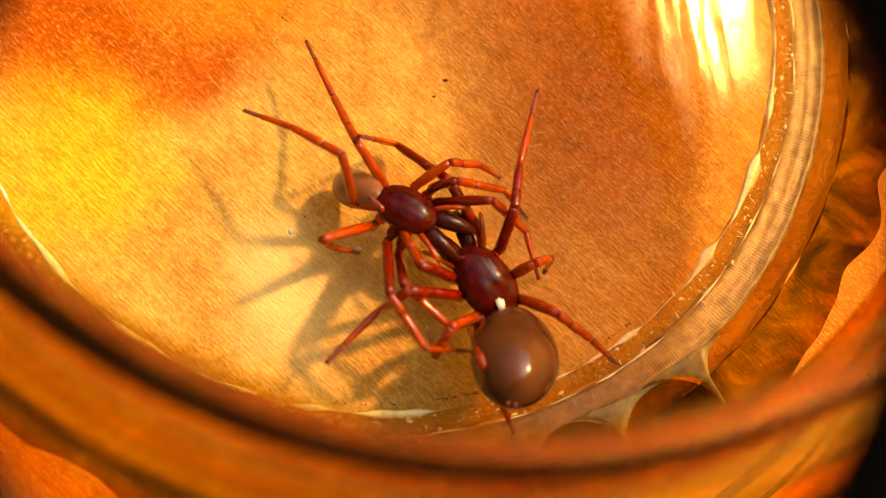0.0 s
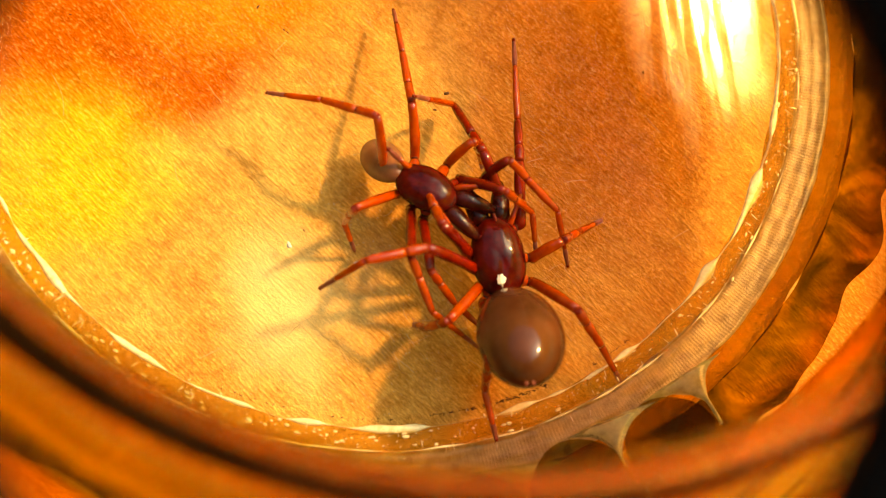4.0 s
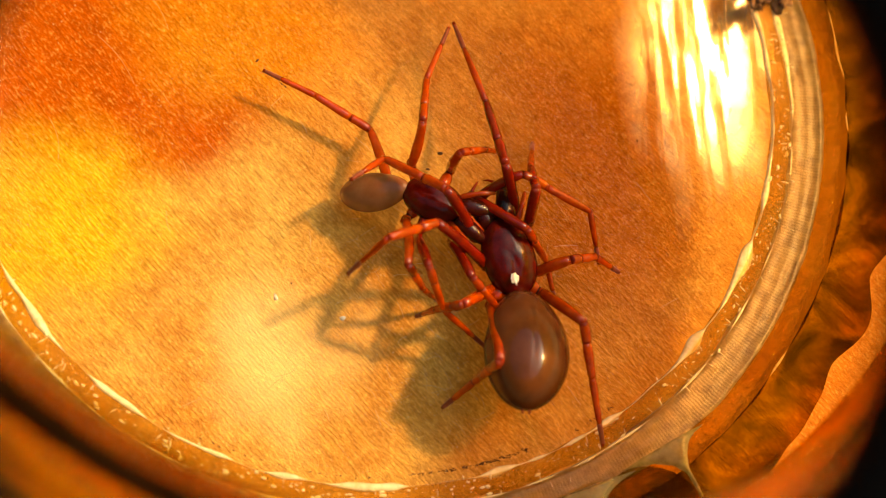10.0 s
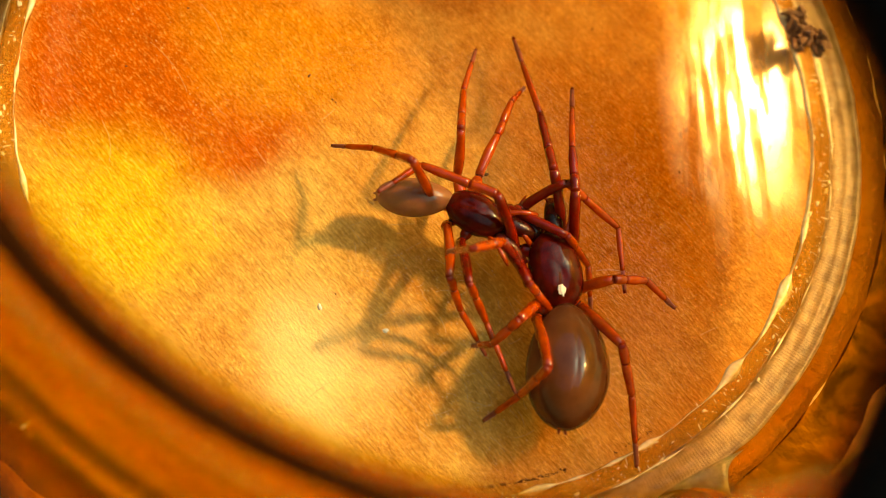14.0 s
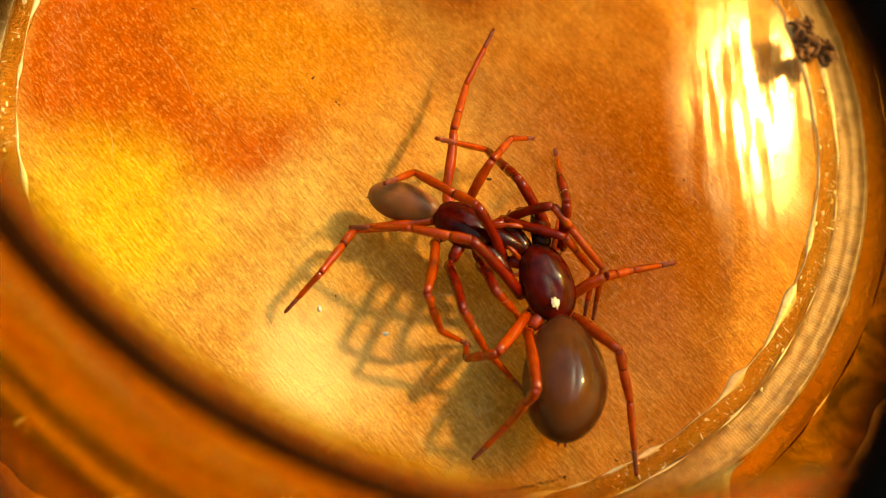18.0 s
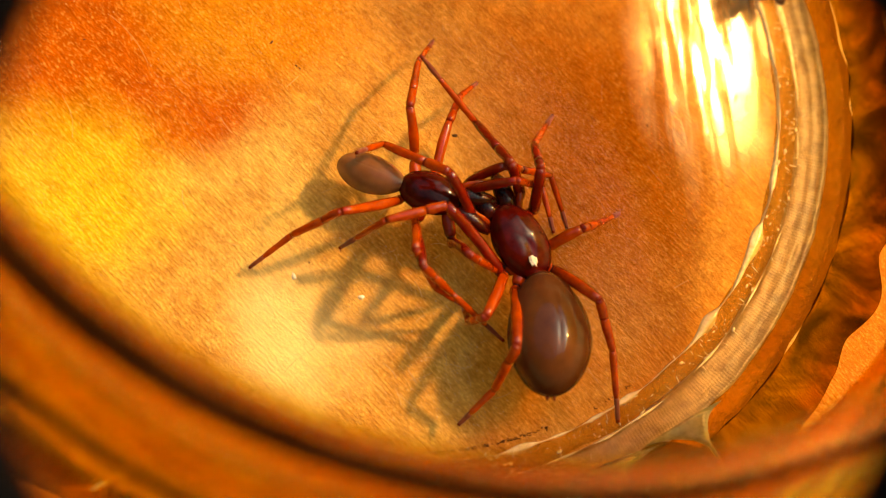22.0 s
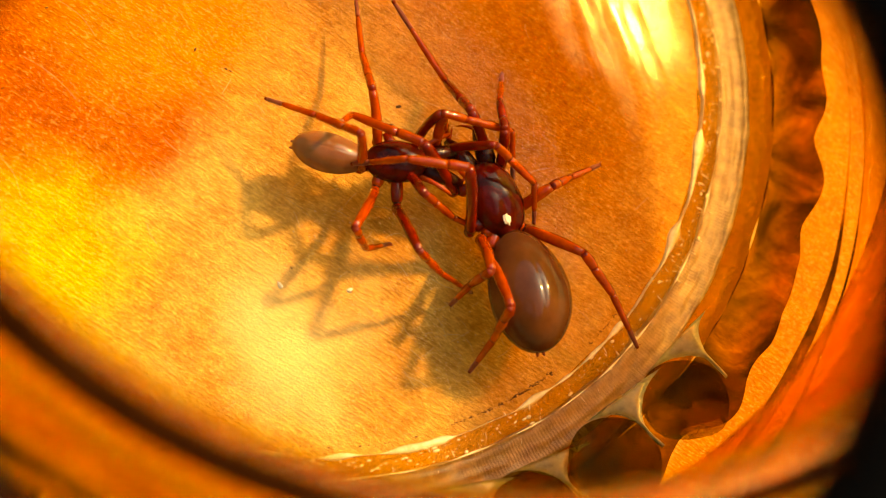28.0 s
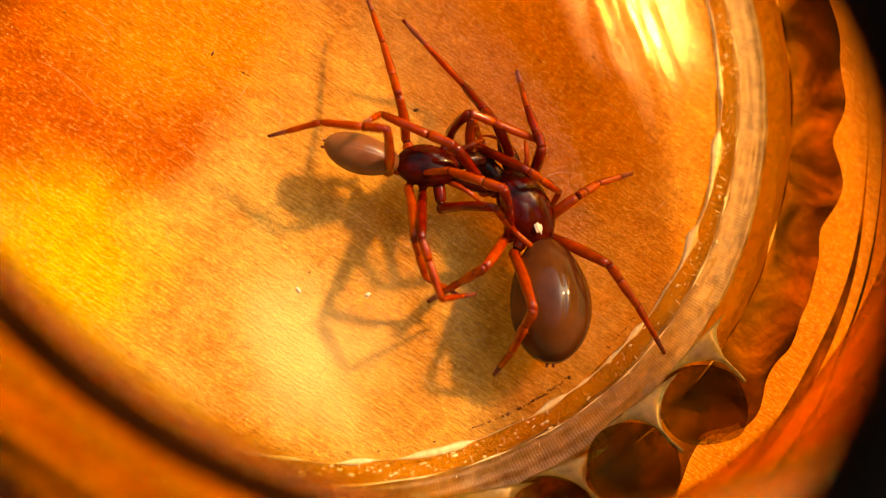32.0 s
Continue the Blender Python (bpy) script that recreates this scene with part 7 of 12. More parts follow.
        [(0, 8.11, 0.44, -6.58, 38.7, -50.2, 49.4), (1, 6.35, -0.81, -7.13, 53.1, -31.2, 42.9), (2, 8.07, -0.59, -6.59, 34.2, -45.1, 65.6), (3, 7.30, -1.44, -6.77, 41.6, -41.6, 56.7), (3.5, 7.30, -1.44, -6.77, 41.6, -41.6, 56.7), (5.5, 6.16, -1.92, -6.95, 56.8, -39.5, 33.7), (6, 6.16, -1.92, -6.95, 56.8, -39.5, 33.7), (7, 6.03, -2.10, -6.93, 56.6, -30.3, 42.5), (7.5, 4.70, -2.11, -7.00, 65.8, -16.9, 21.3), (8, 3.38, -2.00, -6.86, 68.0, -1.0, 3.6), (8.5, 3.51, -2.29, -6.80, 66.8, 17.6, -3.0), (9, 3.66, -2.56, -6.73, 61.5, 35.5, -12.5), (9.5, 4.30, -2.65, -6.79, 55.9, 50.9, -20.3), (10, 4.93, -2.72, -6.79, 42.0, 65.0, -36.3), (10.25, 4.68, -2.48, -6.88, 68.7, 53.8, -5.6), (10.5, 4.44, -2.23, -6.95, 79.9, 37.9, 9.2), (10.75, 4.21, -1.97, -7.01, 84.4, 20.3, 17.4), (11, 3.98, -1.70, -7.05, 85.7, 2.2, 22.9), (11.25, 4.42, -1.85, -7.06, 84.0, 18.5, 18.5), (11.5, 4.87, -1.98, -7.04, 80.0, 34.2, 12.0), (11.75, 5.31, -2.10, -7.00, 71.8, 49.0, 1.2), (12, 5.76, -2.20, -6.93, 54.2, 61.2, -19.4), (13, 5.54, -2.59, -6.81, 50.9, 58.3, -21.8), (14, 6.52, -3.01, -6.48, 47.0, 53.8, -23.9), (14.5, 6.52, -3.01, -6.48, 47.0, 53.8, -23.9), (16.5, 6.52, -3.01, -6.48, 47.0, 53.8, -23.9), (16.6, 6.12, -2.70, -6.70, 65.6, 43.7, -1.2), (16.7, 5.73, -2.33, -6.89, 75.1, 29.1, 12.1), (16.8, 5.37, -1.93, -7.04, 79.0, 12.6, 19.9), (16.9, 5.04, -1.49, -7.16, 79.4, -4.7, 25.1), (17, 4.74, -1.02, -7.24, 76.9, -22.2, 29.6), (18, 4.09, -0.90, -7.21, 76.1, -25.1, 33.0), (19, 5.18, -1.26, -7.20, 77.8, -34.6, 34.7), (20, 4.27, -1.48, -7.13, 85.1, -24.6, 23.9), (20.33, 3.65, -1.67, -7.00, 89.1, -1.9, 15.0), (20.67, 3.05, -1.86, -6.82, 88.6, 21.1, 6.8), (21, 2.47, -2.05, -6.57, 82.4, 43.4, -4.8), (21.5, 2.15, -1.65, -6.56, 89.2, 35.1, 3.5), (22, 1.85, -1.23, -6.52, 93.7, 25.8, 9.2), (23, 2.87, -1.78, -6.79, 89.6, 13.5, 8.2), (23.5, 3.01, -2.26, -6.69, 87.9, 24.7, 5.5), (24, 3.17, -2.72, -6.56, 84.7, 35.6, 1.0), (24.5, 3.39, -2.91, -6.53, 89.1, 17.0, 11.0), (25, 3.61, -3.09, -6.50, 90.1, -1.7, 19.8), (25.5, 3.61, -3.09, -6.50, 90.1, -1.7, 19.8), (26.5, 3.03, -3.07, -6.36, 88.4, 15.7, 7.8), (27.5, 2.47, -3.05, -6.17, 81.7, 32.4, -6.2), (28, 2.47, -3.05, -6.17, 81.7, 32.4, -6.2), (29, 3.32, -3.31, -6.32, 84.1, 26.9, -2.5), (29.33, 3.87, -2.58, -6.76, 91.2, 13.0, 14.5), (29.67, 4.44, -1.80, -7.07, 92.5, -3.2, 28.1), (30, 5.02, -0.99, -7.25, 88.6, -19.9, 41.3), (31, 4.90, -2.21, -6.97, 89.3, 0.3, 28.1), (32, 2.86, -2.83, -6.42, 86.9, 22.9, 7.0)]),
    "FR2": (
        [(0, 1.50, -2.59, -0.64, -5.2, -63.0, -39.5), (1, 1.66, -2.13, -0.65, 3.8, 2.0, -31.1), (2, 2.19, -2.51, -0.68, -2.3, -55.9, -17.8), (3, 2.34, -2.38, -0.69, -7.4, -11.4, -8.6), (3.5, 2.34, -2.38, -0.69, -7.4, -11.4, -8.6), (5.5, 1.77, -1.87, -0.63, -7.4, -30.8, -6.2), (6, 1.77, -1.87, -0.63, -7.4, -30.8, -6.2), (7, 2.32, -2.50, -0.68, -14.6, -64.7, -4.4), (8, 2.15, -2.90, -0.66, -27.0, -68.1, 5.5), (9, 2.01, -1.69, -0.64, -14.9, -66.0, 2.3), (10, 2.25, -2.46, -0.67, -17.8, -71.3, -3.6), (11, 2.38, -2.26, -0.67, -21.3, -66.3, -2.2), (12, 2.30, -2.22, -0.66, -29.3, -63.2, 10.0), (13, 1.93, -2.45, -0.63, -24.4, -61.2, 4.8), (14, 2.13, -2.31, -0.66, -24.4, -54.5, 3.6), (14.5, 2.13, -2.31, -0.66, -24.4, -54.5, 3.6), (16.5, 2.01, -2.76, -0.65, -24.6, -67.5, 3.9), (17, 2.01, -2.76, -0.65, -36.3, -67.5, 3.9), (18, 2.51, -2.47, -0.69, -28.7, -64.4, 2.1), (19, 2.32, -2.30, -0.67, -25.8, -72.3, -1.7), (20, 2.33, -2.23, -0.68, -25.6, -71.8, -7.0), (21, 2.35, -2.59, -0.67, -21.2, -68.1, -3.9), (22, 1.73, -2.63, -0.64, -25.1, -67.6, -10.0), (23, 1.96, -2.59, -0.66, -24.7, -65.7, -7.8), (24, 2.06, -2.86, -0.67, -22.4, -60.2, -11.6), (25, 1.96, -2.79, -0.65, 1.1, -66.6, -22.5), (25.5, 1.96, -2.79, -0.65, 1.1, -66.6, -22.5), (27.5, 2.25, -1.87, -0.66, -25.5, -66.8, 9.4), (28, 2.25, -1.87, -0.66, -25.5, -66.8, 9.4), (29, 2.10, -2.38, -0.66, -17.7, -64.9, -0.6), (30, 2.19, -2.24, -0.65, -25.9, -69.3, 11.3), (31, 1.71, -2.22, -0.64, -20.7, -70.1, -0.8), (32, 1.82, -2.01, -0.65, -24.9, -72.8, 4.4)],
        [(0, 4.79, 0.00, 0.00, -6.1, 78.3, -6.5), (0.25, 4.79, 0.00, 0.00, -1.7, 59.0, 0.8), (0.5, 4.79, 0.00, 0.00, -1.9, 39.7, 3.8), (0.75, 4.79, 0.00, 0.00, -3.1, 20.4, 6.4), (1, 4.79, 0.00, 0.00, -5.1, 1.2, 9.2), (1.25, 4.79, 0.00, 0.00, -3.0, 21.2, 6.3), (1.5, 4.79, 0.00, 0.00, -1.8, 41.3, 3.6), (1.75, 4.79, 0.00, 0.00, -1.8, 61.5, 0.3), (2, 4.79, 0.00, 0.00, -9.7, 81.5, -10.6), (2.33, 4.79, 0.00, 0.00, 3.7, 65.5, 0.2), (2.67, 4.79, 0.00, 0.00, 7.7, 49.2, 1.3), (3, 4.79, 0.00, 0.00, 10.4, 32.9, 0.8), (3.5, 4.79, 0.00, 0.00, 10.4, 32.9, 0.8), (4.17, 4.79, 0.00, 0.00, 9.0, 32.6, -0.9), (4.83, 4.79, 0.00, 0.00, 7.5, 32.4, -2.6), (5.5, 4.79, 0.00, 0.00, 6.1, 32.0, -4.4), (6, 4.79, 0.00, 0.00, 6.1, 32.0, -4.4), (6.25, 4.79, 0.00, 0.00, 8.0, 49.3, -1.5), (6.5, 4.79, 0.00, 0.00, 13.3, 66.4, 4.5), (6.75, 4.79, 0.00, 0.00, 43.6, 82.3, 35.6), (7, 4.79, 0.00, 0.00, 155.5, 77.1, 148.2), (8, 4.79, 0.00, 0.00, 161.1, 69.3, 149.6), (9, 4.79, 0.00, 0.00, 147.5, 73.4, 139.5), (10, 4.79, 0.00, 0.00, 177.9, 59.8, 172.4), (10.5, 4.79, 0.00, 0.00, 166.3, 70.0, 158.5), (11, 4.79, 0.00, 0.00, 135.5, 77.5, 125.4), (11.33, 4.79, 0.00, 0.00, 107.4, 76.5, 95.1), (11.67, 4.79, 0.00, 0.00, 87.8, 72.8, 73.2), (12, 4.79, 0.00, 0.00, 76.5, 67.7, 59.7), (12.5, 4.79, 0.00, 0.00, 50.1, 64.2, 31.9), (13, 4.79, 0.00, 0.00, 32.9, 56.7, 13.2), (14, 4.79, 0.00, 0.00, 31.3, 63.1, 9.6), (14.5, 4.79, 0.00, 0.00, 31.3, 63.1, 9.6), (15.5, 4.79, 0.00, 0.00, 46.5, 83.3, 27.6), (16.5, 4.79, 0.00, 0.00, -166.5, 75.5, 177.3), (17, 4.79, 0.00, 0.00, 161.6, 71.0, 140.4), (18, 4.79, 0.00, 0.00, 160.5, 75.2, 140.9), (19, 4.79, 0.00, 0.00, 173.6, 69.8, 158.2), (20, 4.79, 0.00, 0.00, 177.3, 70.4, 162.4), (21, 4.79, 0.00, 0.00, -172.0, 74.8, 173.5), (22, 4.79, 0.00, 0.00, -177.7, 70.3, 166.4), (23, 4.79, 0.00, 0.00, -154.4, 72.2, -169.7), (23.33, 4.79, 0.00, 0.00, -108.6, 87.2, -124.0), (23.67, 4.79, 0.00, 0.00, 9.6, 75.6, -5.9), (24, 4.79, 0.00, 0.00, 14.4, 59.7, -1.2), (24.5, 4.79, 0.00, 0.00, -1.6, 67.2, -12.8), (25, 4.79, 0.00, 0.00, -27.7, 72.3, -34.7), (25.5, 4.79, 0.00, 0.00, -27.7, 72.3, -34.7), (26.5, 4.79, 0.00, 0.00, -84.0, 79.5, -97.7), (27.5, 4.79, 0.00, 0.00, -132.8, 70.7, -153.3), (28, 4.79, 0.00, 0.00, -132.8, 70.7, -153.3), (29, 4.79, 0.00, 0.00, -139.6, 67.2, -158.5), (30, 4.79, 0.00, 0.00, -142.4, 68.3, -162.6), (31, 4.79, 0.00, 0.00, -150.0, 60.9, -168.4), (31.5, 4.79, 0.00, 0.00, -155.3, 73.2, -174.3), (32, 4.79, 0.00, 0.00, 174.0, 84.5, 154.6)],
        [(0, 5.54, -0.09, -3.62, -25.1, 75.0, -27.2), (0.25, 6.69, 0.03, -3.17, -10.9, 52.5, -10.7), (0.5, 7.63, 0.19, -2.36, -7.8, 29.4, -5.9), (0.75, 8.23, 0.39, -1.29, -6.5, 6.0, -3.3), (1, 8.44, 0.59, -0.08, -5.5, -17.3, -1.5), (1.25, 8.22, 0.38, -1.34, -6.2, -1.8, -3.3), (1.5, 7.56, 0.18, -2.44, -7.2, 13.6, -5.5), (1.75, 6.55, 0.01, -3.25, -8.9, 28.9, -8.5), (2, 5.32, -0.10, -3.66, -12.2, 44.1, -13.2), (2.33, 6.33, 0.01, -3.36, -3.6, 32.1, -5.2), (2.67, 7.21, 0.05, -2.80, 0.9, 19.0, -0.1), (3, 7.90, 0.05, -2.01, 2.4, 5.6, 3.7), (3.5, 7.90, 0.05, -2.01, 2.4, 5.6, 3.7), (4.17, 7.90, -0.05, -1.99, 0.0, 26.0, -0.5), (4.83, 7.91, -0.14, -1.98, -4.8, 46.0, -7.4), (5.5, 7.92, -0.24, -1.96, -17.7, 65.1, -22.6), (6, 7.92, -0.24, -1.96, -17.7, 65.1, -22.6), (6.25, 7.20, -0.06, -2.80, -31.4, 80.1, -35.8), (6.5, 6.26, 0.12, -3.39, -155.7, 82.5, -159.9), (6.75, 5.19, 0.29, -3.67, -176.1, 67.8, 179.6), (7, 4.09, 0.44, -3.61, -179.1, 52.5, 176.3), (8, 3.66, 0.66, -3.46, -173.8, 39.0, 179.8), (9, 3.99, 0.69, -3.55, -174.0, 57.0, -177.1), (10, 2.95, 0.25, -3.20, -170.8, 51.6, -171.7), (10.5, 3.61, 0.47, -3.47, 164.9, 68.8, 158.7), (11, 4.33, 0.65, -3.61, 100.6, 71.0, 90.6), (11.33, 4.71, 0.86, -3.60, 128.8, 70.4, 118.6), (11.67, 5.11, 1.05, -3.53, 150.2, 65.6, 140.0), (12, 5.50, 1.21, -3.42, 162.9, 58.6, 153.3), (12.5, 6.16, 0.85, -3.33, 160.4, 75.9, 151.8), (13, 6.76, 0.46, -3.09, -22.9, 86.8, -30.7), (14, 6.44, 0.28, -3.30, 10.3, 81.3, 0.0), (14.5, 6.44, 0.28, -3.30, 10.3, 81.3, 0.0), (15.5, 5.17, 0.20, -3.67, -156.8, 82.7, -164.5), (16.5, 3.86, 0.04, -3.58, -163.6, 66.8, -168.5), (17, 3.86, 0.77, -3.50, 174.7, 66.3, 164.3), (18, 4.06, 0.59, -3.58, -177.6, 62.2, 174.1), (19, 3.60, 0.47, -3.47, -173.3, 55.3, -176.3), (20, 3.61, 0.37, -3.48, -168.0, 50.2, -169.4), (21, 3.83, 0.11, -3.57, -158.1, 60.8, -158.7), (22, 3.58, 0.29, -3.48, -146.7, 58.2, -146.7), (23, 3.68, -0.20, -3.52, -151.0, 54.3, -152.9), (23.33, 4.69, -0.15, -3.69, -146.3, 65.1, -149.1), (23.67, 5.71, -0.09, -3.58, -135.3, 75.4, -138.1), (24, 6.66, -0.04, -3.19, -89.4, 83.1, -91.6), (24.5, 6.19, -0.32, -3.41, -63.6, 78.3, -59.9), (25, 5.71, -0.64, -3.52, -54.8, 73.5, -44.0), (25.5, 5.71, -0.64, -3.52, -54.8, 73.5, -44.0), (26.5, 4.70, -0.67, -3.64, -126.2, 70.7, -124.1), (27.5, 3.69, -0.55, -3.49, -148.4, 51.8, -153.8), (28, 3.69, -0.55, -3.49, -148.4, 51.8, -153.8), (29, 3.46, -0.53, -3.41, -145.0, 53.1, -147.9), (30, 3.48, -0.41, -3.44, -149.3, 46.3, -153.2), (31, 3.03, -0.36, -3.23, -145.6, 46.0, -145.5), (31.5, 3.72, -0.11, -3.54, -151.4, 50.6, -153.8), (32, 4.47, 0.15, -3.68, -160.1, 54.8, -163.4)]),
    "FR3": (
        [(0, -0.73, -2.16, -0.51, -8.1, -66.6, -101.0), (1, -0.27, -2.73, -0.54, -7.0, -11.9, -80.9), (2, -0.74, -2.71, -0.51, 0.1, -49.5, -92.8), (3, -0.42, -2.87, -0.53, -12.3, -35.9, -74.1), (3.5, -0.42, -2.87, -0.53, -12.3, -35.9, -74.1), (5.5, -0.48, -2.23, -0.53, -15.3, -51.1, -67.1), (6, -0.48, -2.23, -0.53, -15.3, -51.1, -67.1), (7, -0.64, -2.53, -0.52, -16.4, -27.5, -73.1), (8, -1.18, -2.35, -0.49, -13.8, -32.0, -81.9), (9, -1.20, -2.08, -0.49, -7.1, -34.8, -83.7), (10, -1.61, -2.13, -0.47, -7.9, -43.5, -91.6), (11, -1.55, -2.02, -0.47, -5.1, -45.3, -97.8), (12, -1.64, -1.97, -0.47, -7.1, -44.8, -91.5), (13, -1.91, -1.92, -0.47, -7.5, -34.1, -90.4), (14, -1.76, -1.83, -0.46, -4.0, -47.0, -97.5), (14.5, -1.76, -1.83, -0.46, -4.0, -47.0, -97.5), (16.5, -1.19, -2.05, -0.49, -9.3, -34.7, -89.4), (17, -1.19, -2.05, -0.49, -16.3, -34.7, -89.4), (18, -1.37, -1.86, -0.48, -16.4, -34.8, -83.1), (19, -1.20, -2.05, -0.49, -5.4, -37.1, -102.0), (20, -0.74, -1.90, -0.51, -16.8, -36.1, -88.3), (21, -1.40, -2.42, -0.48, -6.0, -41.0, -97.7), (22, -1.41, -2.18, -0.48, -14.0, -40.4, -95.4), (23, -1.84, -2.01, -0.45, -20.0, -56.5, -85.2), (24, -1.56, -2.30, -0.46, -6.1, -68.8, -102.0), (25, -0.83, -2.83, -0.51, -17.3, -66.9, -74.9), (25.5, -0.83, -2.83, -0.51, -17.3, -66.9, -74.9), (27.5, -1.34, -2.07, -0.48, -10.1, -40.4, -80.6), (28, -1.34, -2.07, -0.48, -10.1, -40.4, -80.6), (29, -1.38, -2.30, -0.48, -10.8, -39.8, -81.1), (30, -1.45, -2.14, -0.48, -11.8, -43.3, -76.2), (31, -1.65, -1.74, -0.46, -11.4, -37.8, -83.7), (32, -1.58, -1.62, -0.47, -12.9, -40.1, -80.6)],
        [(0, 2.80, 0.00, 0.00, 151.7, 65.9, 158.9), (0.25, 2.80, 0.00, 0.00, 101.7, 80.4, 108.0), (0.5, 2.80, 0.00, 0.00, 23.3, 71.1, 28.7), (0.75, 2.80, 0.00, 0.00, 8.8, 52.9, 13.3), (1, 2.80, 0.00, 0.00, 4.2, 33.9, 7.6), (1.25, 2.80, 0.00, 0.00, 3.3, 46.9, 9.5), (1.5, 2.80, 0.00, 0.00, 2.9, 59.9, 11.6), (1.75, 2.80, 0.00, 0.00, 3.9, 72.9, 15.1), (2, 2.80, 0.00, 0.00, 18.3, 85.7, 31.7), (2.5, 2.80, 0.00, 0.00, 44.5, 79.0, 51.7), (3, 2.80, 0.00, 0.00, 53.1, 71.9, 53.8), (3.5, 2.80, 0.00, 0.00, 53.1, 71.9, 53.8), (4.17, 2.80, 0.00, 0.00, 73.7, 72.8, 73.7), (4.83, 2.80, 0.00, 0.00, 94.0, 71.5, 93.2), (5.5, 2.80, 0.00, 0.00, 110.1, 68.4, 108.5), (6, 2.80, 0.00, 0.00, 110.1, 68.4, 108.5), (6.33, 2.80, 0.00, 0.00, 71.7, 71.3, 67.7), (6.67, 2.80, 0.00, 0.00, 39.1, 65.2, 32.5), (7, 2.80, 0.00, 0.00, 23.1, 54.6, 14.0), (7.5, 2.80, 0.00, 0.00, 12.8, 52.1, 3.8), (8, 2.80, 0.00, 0.00, 4.0, 48.6, -5.0), (8.5, 2.80, 0.00, 0.00, 9.2, 57.5, 6.7), (9, 2.80, 0.00, 0.00, 20.2, 65.3, 23.9), (10, 2.80, 0.00, 0.00, 25.7, 74.0, 28.9), (11, 2.80, 0.00, 0.00, 7.9, 66.5, 12.8), (12, 2.80, 0.00, 0.00, 6.7, 65.1, 9.3), (13, 2.80, 0.00, 0.00, 1.9, 46.5, 2.0), (14, 2.80, 0.00, 0.00, -1.9, 62.2, 3.1), (14.5, 2.80, 0.00, 0.00, -1.9, 62.2, 3.1), (15.5, 2.80, 0.00, 0.00, 9.0, 52.6, 13.4), (16.5, 2.80, 0.00, 0.00, 15.5, 42.4, 19.3), (17, 2.80, 0.00, 0.00, 26.4, 39.7, 25.0), (17.5, 2.80, 0.00, 0.00, 23.5, 48.1, 20.9), (18, 2.80, 0.00, 0.00, 19.0, 56.2, 15.3), (19, 2.80, 0.00, 0.00, 15.2, 58.6, 25.6), (20, 2.80, 0.00, 0.00, 39.0, 47.0, 39.7), (20.5, 2.80, 0.00, 0.00, 30.1, 58.9, 35.7), (21, 2.80, 0.00, 0.00, 13.9, 70.1, 24.1), (21.5, 2.80, 0.00, 0.00, 33.7, 71.2, 40.3), (22, 2.80, 0.00, 0.00, 53.8, 70.4, 56.7), (23, 2.80, 0.00, 0.00, 92.1, 76.5, 92.0), (24, 2.80, 0.00, 0.00, 118.0, 77.2, 126.1), (25, 2.80, 0.00, 0.00, 64.5, 80.6, 66.7), (25.5, 2.80, 0.00, 0.00, 64.5, 80.6, 66.7), (27.5, 2.80, 0.00, 0.00, 12.2, 71.6, 15.1), (28, 2.80, 0.00, 0.00, 12.2, 71.6, 15.1), (29, 2.80, 0.00, 0.00, 5.0, 66.4, 6.6), (30, 2.80, 0.00, 0.00, 2.8, 72.1, 3.3), (31, 2.80, 0.00, 0.00, 7.9, 63.2, 9.0), (32, 2.80, 0.00, 0.00, 11.3, 63.5, 11.3)],
